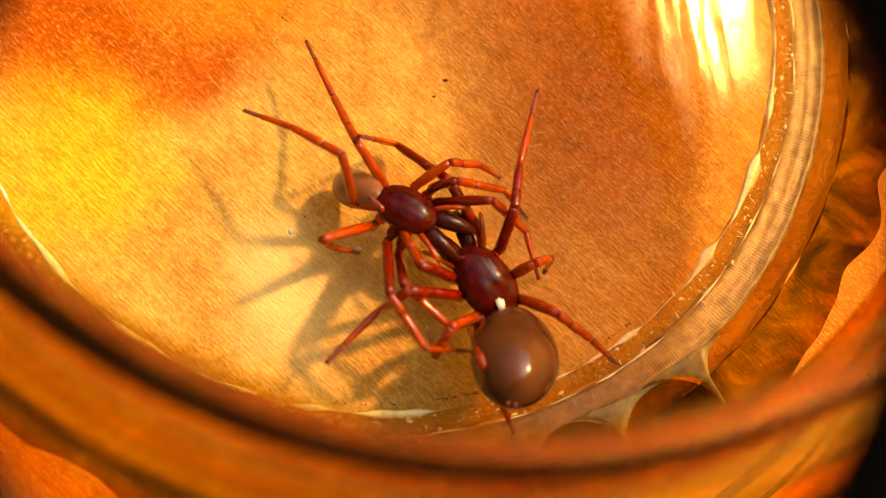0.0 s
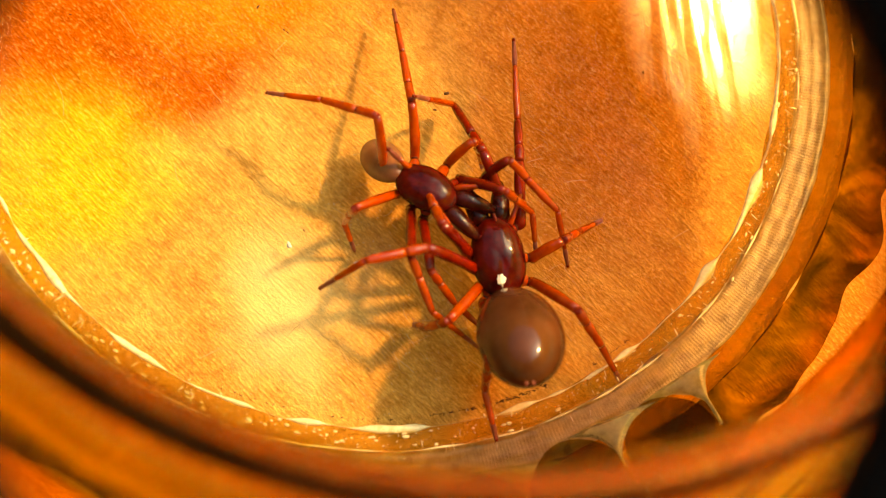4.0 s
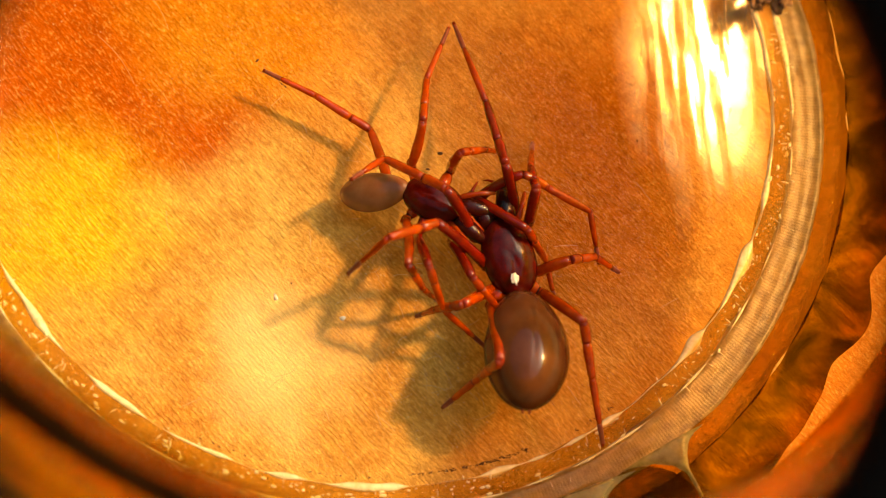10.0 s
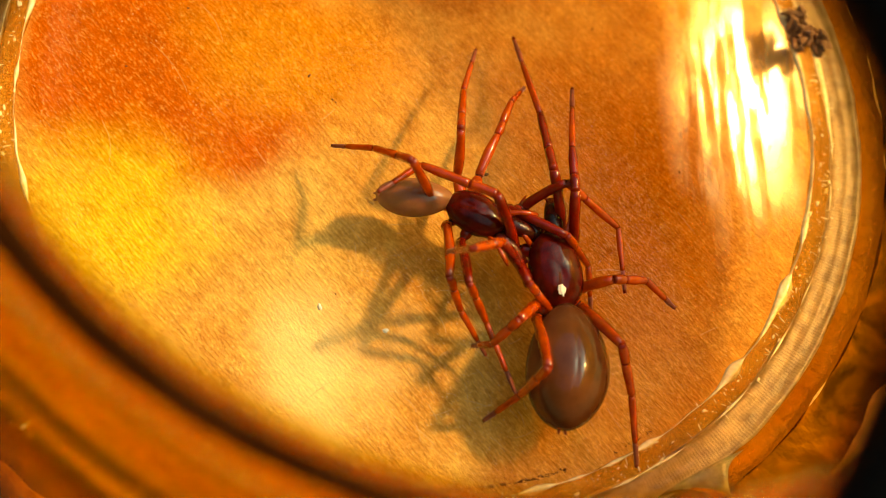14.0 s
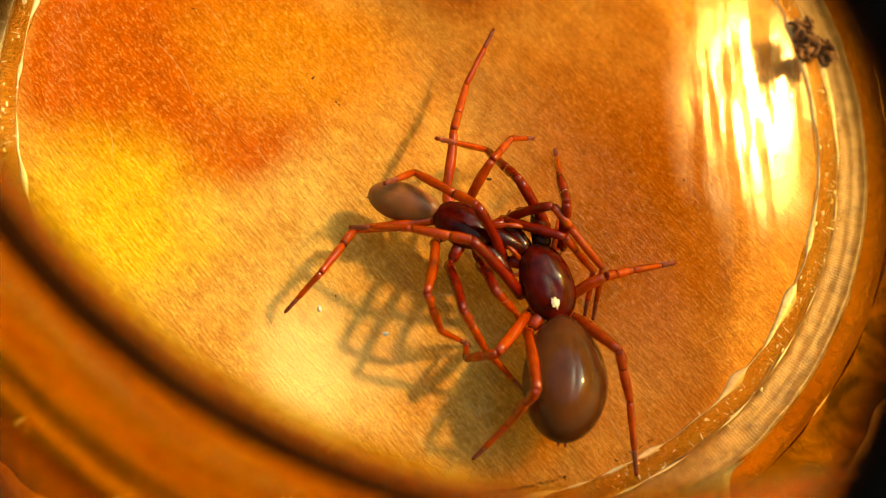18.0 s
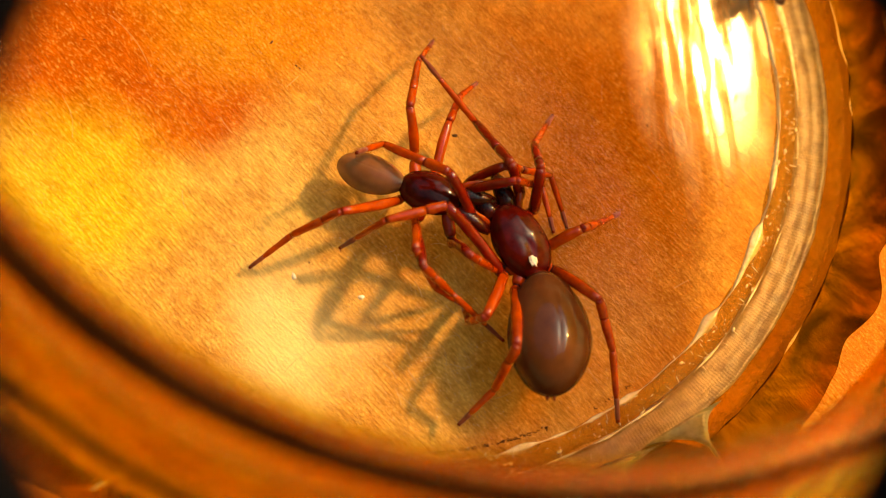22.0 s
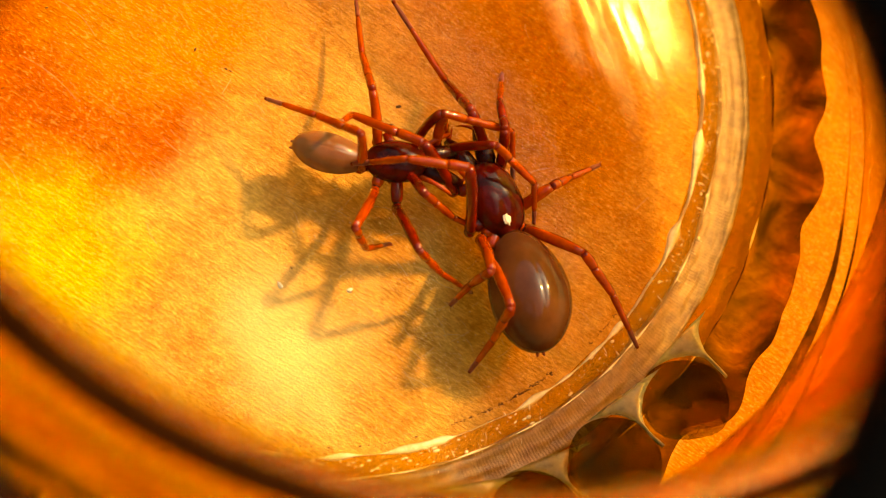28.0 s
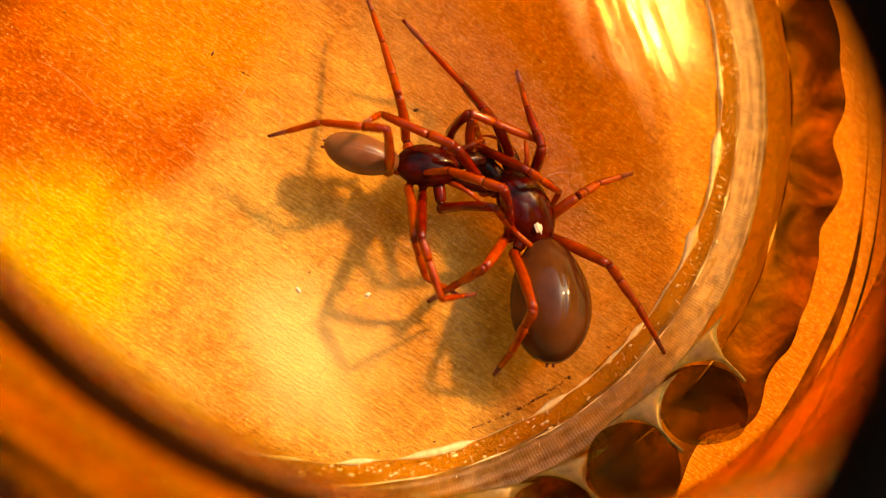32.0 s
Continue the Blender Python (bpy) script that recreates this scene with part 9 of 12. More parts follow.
        [(0, 1.31, 2.10, -5.09, 178.4, 51.5, 179.1), (0.5, 1.50, 1.23, -5.46, -154.0, 56.8, -146.6), (1, 1.75, 0.32, -5.70, -127.8, 50.9, -112.8), (1.33, 1.93, -0.65, -5.74, -145.3, 40.6, -132.4), (1.67, 2.17, -1.61, -5.63, -154.1, 27.7, -146.4), (2, 2.48, -2.51, -5.39, -157.0, 14.7, -158.6), (3, 2.06, -2.24, -5.37, -152.3, 25.0, -150.4), (3.5, 2.06, -2.24, -5.37, -152.3, 25.0, -150.4), (3.9, 1.82, -1.06, -5.63, -145.9, 37.9, -146.0), (4.3, 1.83, 0.16, -5.73, -133.2, 48.6, -138.1), (4.7, 2.10, 1.36, -5.67, -113.2, 54.8, -125.1), (5.1, 2.61, 2.45, -5.45, -90.0, 54.8, -110.5), (5.5, 3.32, 3.38, -5.08, -71.2, 49.4, -101.7), (6, 3.32, 3.38, -5.08, -71.2, 49.4, -101.7), (6.25, 3.49, 2.33, -5.66, -82.4, 55.7, -108.2), (6.5, 3.85, 1.22, -6.02, -98.4, 59.3, -119.5), (6.75, 4.39, 0.14, -6.13, -116.8, 59.3, -133.9), (7, 5.08, -0.86, -5.99, -133.1, 55.5, -147.0), (8, 5.59, -1.24, -5.81, -140.7, 54.0, -152.3), (9, 4.94, -0.73, -6.03, -140.5, 47.5, -157.2), (10, 5.81, 0.55, -5.85, -150.4, 60.4, -172.2), (10.25, 6.78, -0.84, -5.43, -145.6, 66.1, 179.2), (10.5, 7.24, -2.34, -4.68, -143.9, 73.2, 168.4), (10.75, 7.15, -3.78, -3.71, -152.0, 81.4, 148.9), (11, 6.50, -4.98, -2.62, 117.7, 85.9, 48.2), (11.2, 7.40, -3.86, -3.38, -166.0, 84.3, 136.5), (11.4, 7.83, -2.49, -4.13, -152.7, 79.3, 162.2), (11.6, 7.77, -1.01, -4.77, -153.7, 74.7, 174.2), (11.8, 7.21, 0.43, -5.24, -158.8, 70.9, -177.7), (12, 6.21, 1.68, -5.49, -166.2, 68.0, -171.6), (12.25, 7.30, 0.72, -5.15, -161.9, 73.0, -179.1), (12.5, 8.06, -0.44, -4.62, -161.2, 78.6, 170.1), (12.75, 8.43, -1.71, -3.93, -174.3, 84.4, 146.0), (13, 8.38, -2.97, -3.15, 101.0, 86.0, 50.6), (13.25, 7.91, -1.90, -4.37, -100.5, 78.0, -147.0), (13.5, 7.01, -0.81, -5.31, -96.9, 63.7, -135.9), (13.75, 5.76, 0.18, -5.89, -96.9, 51.5, -125.2), (14, 4.29, 1.00, -6.06, -98.4, 42.4, -112.8), (14.5, 4.29, 1.00, -6.06, -98.4, 42.4, -112.8), (16.5, 4.29, 1.00, -6.06, -98.4, 42.4, -112.8), (17, 5.56, 1.32, -5.80, -92.4, 39.0, -125.6), (17.33, 5.41, 0.66, -5.95, -105.7, 46.2, -136.2), (17.67, 5.31, -0.02, -6.01, -122.6, 50.6, -151.1), (18, 5.24, -0.71, -5.98, -141.5, 51.2, -168.5), (19, 5.76, -0.86, -5.83, -142.4, 46.8, -178.4), (20, 5.69, -0.29, -5.91, -142.4, 52.2, -177.2), (21, 5.24, 0.22, -6.02, -138.9, 44.3, -167.4), (21.33, 4.52, 1.65, -5.90, -138.5, 50.7, -163.5), (21.67, 3.74, 2.95, -5.38, -138.3, 57.7, -161.6), (22, 2.97, 4.05, -4.50, -138.8, 65.0, -162.1), (22.5, 2.57, 4.30, -4.14, -174.5, 61.2, 162.8), (23, 2.17, 4.50, -3.75, 165.2, 49.6, 142.5), (24, 2.81, 4.28, -4.24, 128.4, 57.7, 99.1), (24.25, 2.90, 3.50, -4.92, 158.8, 62.3, 137.2), (24.5, 2.98, 2.63, -5.45, -171.2, 54.8, 172.4), (24.75, 3.05, 1.67, -5.83, -155.7, 39.8, -169.2), (25, 3.11, 0.66, -6.04, -148.3, 21.8, -161.2), (25.5, 3.11, 0.66, -6.04, -148.3, 21.8, -161.2), (27.5, 3.70, 1.40, -5.97, -149.3, 29.8, -158.4), (28, 3.70, 1.40, -5.97, -149.3, 29.8, -158.4), (29, 4.11, 1.22, -6.02, -148.0, 28.9, -154.6), (30, 4.16, 0.68, -6.10, -147.3, 26.9, -152.2), (30.5, 4.06, 0.50, -6.12, -154.3, 23.9, -164.4), (31, 3.96, 0.32, -6.13, -160.0, 19.8, -176.0), (32, 3.46, 0.37, -6.11, -153.2, 18.6, -158.5)]),
    "ML2": (
        [(0, 1.42, 1.98, -1.44, 1.5, -41.0, 17.5), (1, 1.62, 2.68, -1.46, 19.3, -53.2, -9.1), (2, 1.91, 2.39, -1.48, 16.6, -51.2, -7.1), (3, 1.61, 2.56, -1.47, 20.5, -47.7, -8.1), (3.5, 1.61, 2.56, -1.47, 20.5, -47.7, -8.1), (5.5, 1.84, 1.76, -1.47, 11.5, -41.8, 0.6), (6, 1.84, 1.76, -1.47, 11.5, -41.8, 0.6), (7, 1.69, 2.70, -1.45, 18.5, -30.9, -4.1), (8, 2.46, 1.85, -0.70, 17.5, -33.9, -4.1), (9, 2.56, 1.45, -0.70, 16.1, -17.0, -12.0), (10, 2.72, 1.78, -0.70, 17.8, -22.9, -16.6), (11, 2.55, 1.10, -0.70, 16.0, -22.4, -10.6), (12, 2.35, 1.69, -0.68, 16.8, -21.3, -15.4), (13, 1.99, 2.03, -0.66, 15.0, -9.7, -10.0), (14, 1.86, 2.05, -0.66, 15.5, -19.4, -3.5), (14.5, 1.86, 2.05, -0.66, 15.5, -19.4, -3.5), (16.5, 1.86, 2.05, -0.66, 15.5, -19.4, -3.5), (17, 1.74, 2.19, -0.66, 10.9, -28.1, 7.0), (18, 2.22, 2.40, -0.68, 12.3, -24.3, 5.1), (19, 1.92, 1.62, -0.67, 8.7, -8.7, 4.0), (20, 1.99, 1.69, -0.68, 6.5, -32.1, 11.6), (21, 2.48, 1.30, -0.72, 10.8, -38.6, -3.3), (22, 2.29, 1.24, -0.70, 7.2, -48.9, 9.2), (23, 0.43, 3.42, -0.58, 5.7, 9.5, 15.6), (24, 0.77, 3.52, -0.60, 3.3, 11.6, 0.0), (25, 3.17, 1.76, -0.76, 6.1, -38.7, -11.3), (25.5, 3.17, 1.76, -0.76, 6.1, -38.7, -11.3), (27.5, 4.05, 1.54, -0.83, 10.9, -55.9, -18.6), (28, 4.05, 1.54, -0.83, 10.9, -55.9, -18.6), (29, 3.51, 2.15, -0.81, 12.7, -58.2, -14.3), (30, 3.77, 1.96, -0.82, 13.9, -46.9, -16.3), (31, 3.77, 1.82, -0.81, 16.0, -46.1, -22.7), (32, 4.20, 2.11, -0.84, 28.7, -42.1, -40.2)],
        [(0, 5.24, 0.00, 0.00, -87.2, 81.5, -95.9), (0.5, 5.24, 0.00, 0.00, -152.3, 80.6, -154.2), (1, 5.24, 0.00, 0.00, 177.2, 73.4, -177.7), (2, 5.24, 0.00, 0.00, 175.8, 67.1, 179.5), (3, 5.24, 0.00, 0.00, -176.3, 70.3, -168.2), (3.5, 5.24, 0.00, 0.00, -176.3, 70.3, -168.2), (5.5, 5.24, 0.00, 0.00, -136.8, 80.5, -135.0), (6, 5.24, 0.00, 0.00, -136.8, 80.5, -135.0), (6.5, 5.24, 0.00, 0.00, -97.2, 79.2, -90.0), (7, 5.24, 0.00, 0.00, -75.9, 74.2, -63.3), (8, 5.24, 0.00, 0.00, -131.8, 80.2, -122.1), (8.33, 5.24, 0.00, 0.00, -120.4, 81.1, -110.2), (8.67, 5.24, 0.00, 0.00, -107.1, 81.6, -96.5), (9, 5.24, 0.00, 0.00, -93.2, 81.5, -82.1), (9.5, 5.24, 0.00, 0.00, -85.8, 78.9, -72.6), (10, 5.24, 0.00, 0.00, -81.7, 76.2, -66.4), (11, 5.24, 0.00, 0.00, -121.1, 84.2, -110.7), (11.5, 5.24, 0.00, 0.00, -76.6, 81.1, -64.6), (12, 5.24, 0.00, 0.00, -60.5, 75.6, -47.0), (12.5, 5.24, 0.00, 0.00, -41.5, 72.7, -29.5), (13, 5.24, 0.00, 0.00, -28.6, 68.5, -18.2), (13.5, 5.24, 0.00, 0.00, -33.0, 72.5, -23.5), (14, 5.24, 0.00, 0.00, -40.2, 76.2, -31.6), (14.5, 5.24, 0.00, 0.00, -40.2, 76.2, -31.6), (16.5, 5.24, 0.00, 0.00, -40.2, 76.2, -31.6), (16.75, 5.24, 0.00, 0.00, -18.1, 80.1, -14.9), (17, 5.24, 0.00, 0.00, 18.5, 81.8, 16.3), (17.5, 5.24, 0.00, 0.00, -15.1, 77.6, -16.2), (18, 5.24, 0.00, 0.00, -29.7, 71.5, -29.7), (18.5, 5.24, 0.00, 0.00, -7.7, 64.7, -10.0), (19, 5.24, 0.00, 0.00, 4.7, 56.1, 0.1), (19.5, 5.24, 0.00, 0.00, 18.4, 74.6, 9.5), (20, 5.24, 0.00, 0.00, 131.0, 82.9, 118.0), (21, 5.24, 0.00, 0.00, 146.6, 79.8, 138.8), (21.33, 5.24, 0.00, 0.00, 151.4, 76.6, 141.2), (21.67, 5.24, 0.00, 0.00, 154.9, 73.4, 142.2), (22, 5.24, 0.00, 0.00, 157.6, 70.1, 142.5), (22.17, 5.24, 0.00, 0.00, 72.1, 84.8, 54.0), (22.33, 5.24, 0.00, 0.00, 8.7, 68.0, -12.3), (22.5, 5.24, 0.00, 0.00, 3.7, 48.0, -20.6), (22.67, 5.24, 0.00, 0.00, 3.1, 27.9, -24.9), (22.83, 5.24, 0.00, 0.00, 4.1, 7.8, -28.5), (23, 5.24, 0.00, 0.00, 6.3, -12.3, -32.5), (24, 5.24, 0.00, 0.00, 6.8, -17.7, -21.1), (24.2, 5.24, 0.00, 0.00, 2.8, 0.2, -19.9), (24.4, 5.24, 0.00, 0.00, -1.0, 18.2, -19.9), (24.6, 5.24, 0.00, 0.00, -5.5, 36.1, -21.4), (24.8, 5.24, 0.00, 0.00, -12.4, 53.8, -25.8), (25, 5.24, 0.00, 0.00, -29.0, 70.6, -40.0), (25.5, 5.24, 0.00, 0.00, -29.0, 70.6, -40.0), (27.5, 5.24, 0.00, 0.00, -80.5, 70.7, -87.2), (28, 5.24, 0.00, 0.00, -80.5, 70.7, -87.2), (28.5, 5.24, 0.00, 0.00, -85.1, 72.6, -91.6), (29, 5.24, 0.00, 0.00, -90.8, 74.4, -97.0), (29.5, 5.24, 0.00, 0.00, -68.3, 79.2, -73.2), (30, 5.24, 0.00, 0.00, -29.0, 80.5, -32.4), (31, 5.24, 0.00, 0.00, -47.2, 79.6, -48.7), (31.5, 5.24, 0.00, 0.00, -81.1, 83.7, -75.9), (32, 5.24, 0.00, 0.00, -140.3, 83.6, -128.6)],
        [(0, 5.17, -0.73, -4.88, -43.0, 23.5, -75.2), (0.5, 4.51, -0.35, -4.86, -59.6, 28.2, -92.0), (1, 3.84, -0.06, -4.73, -77.6, 25.3, -108.6), (2, 3.32, 0.02, -4.54, -73.5, 31.8, -105.5), (3, 3.61, -0.34, -4.64, -70.1, 43.5, -98.8), (3.5, 3.61, -0.34, -4.64, -70.1, 43.5, -98.8), (5.5, 4.66, -0.58, -4.86, -57.8, 20.8, -96.2), (6, 4.66, -0.58, -4.86, -57.8, 20.8, -96.2), (6.5, 5.24, -0.92, -4.84, -56.6, 30.0, -96.7), (7, 5.84, -1.20, -4.74, -56.4, 39.2, -96.5), (8, 4.80, -0.71, -4.86, -58.2, 56.7, -99.0), (8.33, 4.98, -0.71, -4.87, -34.9, 42.3, -73.2), (8.67, 5.16, -0.72, -4.88, -23.5, 23.7, -59.6), (9, 5.34, -0.72, -4.88, -17.5, 3.6, -51.2), (9.5, 5.52, -0.90, -4.84, -20.4, 19.3, -52.0), (10, 5.71, -1.08, -4.79, -24.8, 34.9, -54.4), (11, 5.06, -0.47, -4.91, -22.6, 24.5, -56.3), (11.5, 5.57, -0.69, -4.87, -26.9, 26.5, -64.8), (12, 6.07, -0.89, -4.78, -31.0, 28.4, -73.6), (12.5, 6.52, -0.72, -4.71, -20.7, 9.9, -60.0), (13, 6.96, -0.56, -4.59, -15.1, -11.2, -51.8), (13.5, 6.60, -0.59, -4.70, -18.9, 6.8, -56.2), (14, 6.24, -0.62, -4.79, -24.5, 24.2, -63.2), (14.5, 6.24, -0.62, -4.79, -24.5, 24.2, -63.2), (16.5, 6.24, -0.62, -4.79, -24.5, 24.2, -63.2), (16.75, 6.06, -0.22, -4.86, -23.0, 42.2, -62.9), (17, 5.92, 0.20, -4.88, -17.6, 60.0, -59.2), (17.5, 6.26, -0.30, -4.82, -35.4, 46.3, -79.8), (18, 6.60, -0.77, -4.68, -42.3, 30.6, -92.0), (18.5, 7.32, -0.37, -4.46, -24.2, 25.1, -70.5), (19, 7.99, 0.01, -4.09, -9.9, 12.5, -55.1), (19.5, 6.53, 0.22, -4.75, -14.8, 37.7, -51.4), (20, 4.95, 0.54, -4.89, -17.3, 63.9, -52.5), (21, 4.59, 0.57, -4.85, -34.5, 76.3, -62.6), (21.33, 4.35, 0.71, -4.80, -49.8, 59.5, -79.8), (21.67, 4.13, 0.86, -4.72, -54.7, 42.0, -85.6), (22, 3.91, 1.02, -4.64, -57.8, 24.3, -88.1), (22.17, 5.51, 0.37, -4.91, -51.8, 26.3, -94.3), (22.33, 7.04, -0.39, -4.57, -44.5, 30.9, -97.7), (22.5, 8.33, -1.16, -3.67, -35.9, 37.1, -97.1), (22.67, 9.20, -1.83, -2.31, -25.0, 43.4, -91.4), (22.83, 9.54, -2.33, -0.67, -11.6, 47.6, -80.1), (23, 9.30, -2.59, 1.05, 2.6, 48.2, -65.3), (24, 9.62, -1.69, 1.50, -2.8, 29.4, -64.1), (24.2, 9.88, -1.68, -0.02, -13.9, 33.2, -69.3), (24.4, 9.65, -1.60, -1.54, -25.8, 36.3, -74.9), (24.6, 8.95, -1.46, -2.90, -38.2, 38.7, -80.9), (24.8, 7.86, -1.27, -3.98, -51.1, 40.4, -87.3), (25, 6.49, -1.05, -4.65, -64.4, 41.6, -94.0), (25.5, 6.49, -1.05, -4.65, -64.4, 41.6, -94.0), (27.5, 5.32, -1.62, -4.65, -94.0, 35.9, -118.0), (28, 5.32, -1.62, -4.65, -94.0, 35.9, -118.0), (28.5, 5.20, -1.47, -4.71, -104.2, 38.7, -133.5), (29, 5.08, -1.32, -4.75, -115.2, 38.7, -149.6), (29.5, 5.51, -0.89, -4.84, -99.1, 42.5, -126.6), (30, 5.93, -0.44, -4.86, -80.2, 41.1, -103.0), (31, 5.83, -0.67, -4.85, -67.0, 45.4, -82.0), (31.5, 5.37, -0.52, -4.90, -90.0, 43.9, -107.1), (32, 4.90, -0.43, -4.90, -107.1, 33.9, -126.3)]),
    "ML3": (
        [(0, -0.50, 2.36, -1.32, 3.9, -37.3, 56.2), (1, 0.28, 2.96, -1.37, 11.3, -55.7, 43.6), (2, 0.49, 2.89, -1.39, 5.5, -55.6, 49.4), (3, 0.33, 3.07, -1.38, 2.8, -61.3, 56.5), (3.5, 0.33, 3.07, -1.38, 2.8, -61.3, 56.5), (5.5, -0.07, 2.88, -1.35, 7.2, -48.0, 47.1), (6, -0.07, 2.88, -1.35, 7.2, -48.0, 47.1), (7, 0.02, 2.88, -1.35, 25.2, -57.1, 31.2), (8, 0.68, 2.28, -0.59, 6.7, -54.3, 51.7), (9, 0.67, 2.09, -0.59, 5.9, -61.9, 42.4), (10, 0.16, 3.07, -0.56, 10.6, -82.3, 37.8), (11, -0.46, 2.35, -0.52, 165.0, -83.5, -115.6), (12, -0.16, 2.52, -0.54, -8.1, -54.0, 55.3), (13, -0.44, 2.65, -0.53, -18.0, 4.5, 74.9), (14, -1.50, 3.49, -0.46, -18.0, -5.0, 96.5), (14.5, -1.50, 3.49, -0.46, -18.0, -5.0, 96.5), (16.5, -1.50, 3.49, -0.46, -18.0, -5.0, 96.5), (17, -0.77, 3.03, -0.50, -2.6, -62.9, 72.5), (18, -0.84, 2.81, -0.50, -13.2, -51.2, 86.0), (19, -0.12, 2.75, -0.54, -22.1, -24.8, 89.0), (20, -0.43, 3.12, -0.52, -22.7, -9.3, 92.7), (21, 0.14, 2.78, -0.56, -23.1, -0.6, 91.4), (22, -0.23, 2.73, -0.54, -22.7, -13.9, 93.7), (23, -0.34, 3.59, -0.53, -23.7, -14.0, 99.6), (24, -0.31, 3.67, -0.53, -22.6, -21.7, 91.2), (25, -0.11, 2.50, -0.54, -21.0, -8.0, 85.9), (25.5, -0.11, 2.50, -0.54, -21.0, -8.0, 85.9), (27.5, 3.15, 1.70, -0.77, -27.9, -66.1, 95.4), (28, 3.15, 1.70, -0.77, -27.9, -66.1, 95.4), (29, 2.85, 2.02, -0.76, -31.2, -60.8, 105.4), (30, 3.06, 2.29, -0.77, -34.8, -65.4, 108.9), (31, 3.31, 1.99, -0.78, -35.0, -65.1, 105.8), (32, 3.30, 1.99, -0.78, -41.5, -64.1, 113.6)],
        [(0, 3.40, 0.00, 0.00, -38.2, 71.0, -51.3), (0.33, 3.40, 0.00, 0.00, -102.7, 77.7, -115.0), (0.67, 3.40, 0.00, 0.00, -149.6, 66.5, -161.3), (1, 3.40, 0.00, 0.00, -163.3, 50.4, -174.2), (2, 3.40, 0.00, 0.00, -158.3, 50.2, -171.8), (3, 3.40, 0.00, 0.00, -161.5, 47.4, -178.0), (3.5, 3.40, 0.00, 0.00, -161.5, 47.4, -178.0), (5.5, 3.40, 0.00, 0.00, -156.5, 38.1, -167.7), (6, 3.40, 0.00, 0.00, -156.5, 38.1, -167.7), (6.5, 3.40, 0.00, 0.00, -161.2, 46.2, -167.6), (7, 3.40, 0.00, 0.00, -166.7, 54.4, -168.5), (8, 3.40, 0.00, 0.00, -168.4, 60.1, 177.9), (9, 3.40, 0.00, 0.00, -167.7, 51.8, 177.8), (10, 3.40, 0.00, 0.00, -166.8, 53.8, 176.7), (10.33, 3.40, 0.00, 0.00, -167.8, 57.6, 175.3), (10.67, 3.40, 0.00, 0.00, -169.1, 61.4, 173.5), (11, 3.40, 0.00, 0.00, -170.9, 65.2, 171.3), (11.2, 3.40, 0.00, 0.00, 173.7, 71.3, 155.5), (11.4, 3.40, 0.00, 0.00, 147.7, 74.9, 129.2), (11.6, 3.40, 0.00, 0.00, 116.2, 74.3, 97.3), (11.8, 3.40, 0.00, 0.00, 93.0, 69.9, 73.7), (12, 3.40, 0.00, 0.00, 79.6, 63.5, 59.9), (12.25, 3.40, 0.00, 0.00, 59.7, 51.9, 35.3), (12.5, 3.40, 0.00, 0.00, 50.9, 37.5, 21.3), (12.75, 3.40, 0.00, 0.00, 47.2, 22.2, 11.8), (13, 3.40, 0.00, 0.00, 46.4, 6.6, 3.9), (13.5, 3.40, 0.00, 0.00, 47.6, 7.0, 4.4), (14, 3.40, 0.00, 0.00, 48.9, 7.4, 4.9), (14.5, 3.40, 0.00, 0.00, 48.9, 7.4, 4.9), (16.5, 3.40, 0.00, 0.00, 48.9, 7.4, 4.9), (16.62, 3.40, 0.00, 0.00, 48.4, 25.4, 10.7), (16.75, 3.40, 0.00, 0.00, 50.2, 43.2, 17.7), (16.88, 3.40, 0.00, 0.00, 57.2, 60.7, 29.3), (17, 3.40, 0.00, 0.00, 85.9, 75.6, 62.2), (18, 3.40, 0.00, 0.00, 72.0, 68.6, 42.2), (18.5, 3.40, 0.00, 0.00, 65.1, 59.8, 28.4), (19, 3.40, 0.00, 0.00, 63.0, 50.5, 19.2), (20, 3.40, 0.00, 0.00, 60.9, 30.5, 11.6), (20.5, 3.40, 0.00, 0.00, 58.4, 20.8, 2.7), (21, 3.40, 0.00, 0.00, 57.5, 10.8, -5.4), (21.5, 3.40, 0.00, 0.00, 58.0, 24.2, 1.9), (22, 3.40, 0.00, 0.00, 60.6, 37.5, 10.3), (22.5, 3.40, 0.00, 0.00, 59.1, 36.0, 6.2), (23, 3.40, 0.00, 0.00, 57.8, 34.4, 2.1), (24, 3.40, 0.00, 0.00, 67.6, 47.2, 22.3), (24.5, 3.40, 0.00, 0.00, 60.7, 27.9, 13.2), (25, 3.40, 0.00, 0.00, 57.7, 8.1, 7.4), (25.5, 3.40, 0.00, 0.00, 57.7, 8.1, 7.4), (25.83, 3.40, 0.00, 0.00, 58.0, 32.8, 12.1), (26.17, 3.40, 0.00, 0.00, 62.0, 57.4, 19.7), (26.5, 3.40, 0.00, 0.00, 94.4, 80.0, 55.1), (26.83, 3.40, 0.00, 0.00, -155.1, 70.6, 168.6), (27.17, 3.40, 0.00, 0.00, -144.1, 46.5, -177.3), (27.5, 3.40, 0.00, 0.00, -142.3, 21.8, -171.6), (28, 3.40, 0.00, 0.00, -142.3, 21.8, -171.6), (29, 3.40, 0.00, 0.00, -143.9, 28.6, 179.6), (30, 3.40, 0.00, 0.00, -143.8, 19.5, -179.0), (31, 3.40, 0.00, 0.00, -142.7, 24.2, -176.2), (32, 3.40, 0.00, 0.00, -141.3, 23.8, -175.7)],
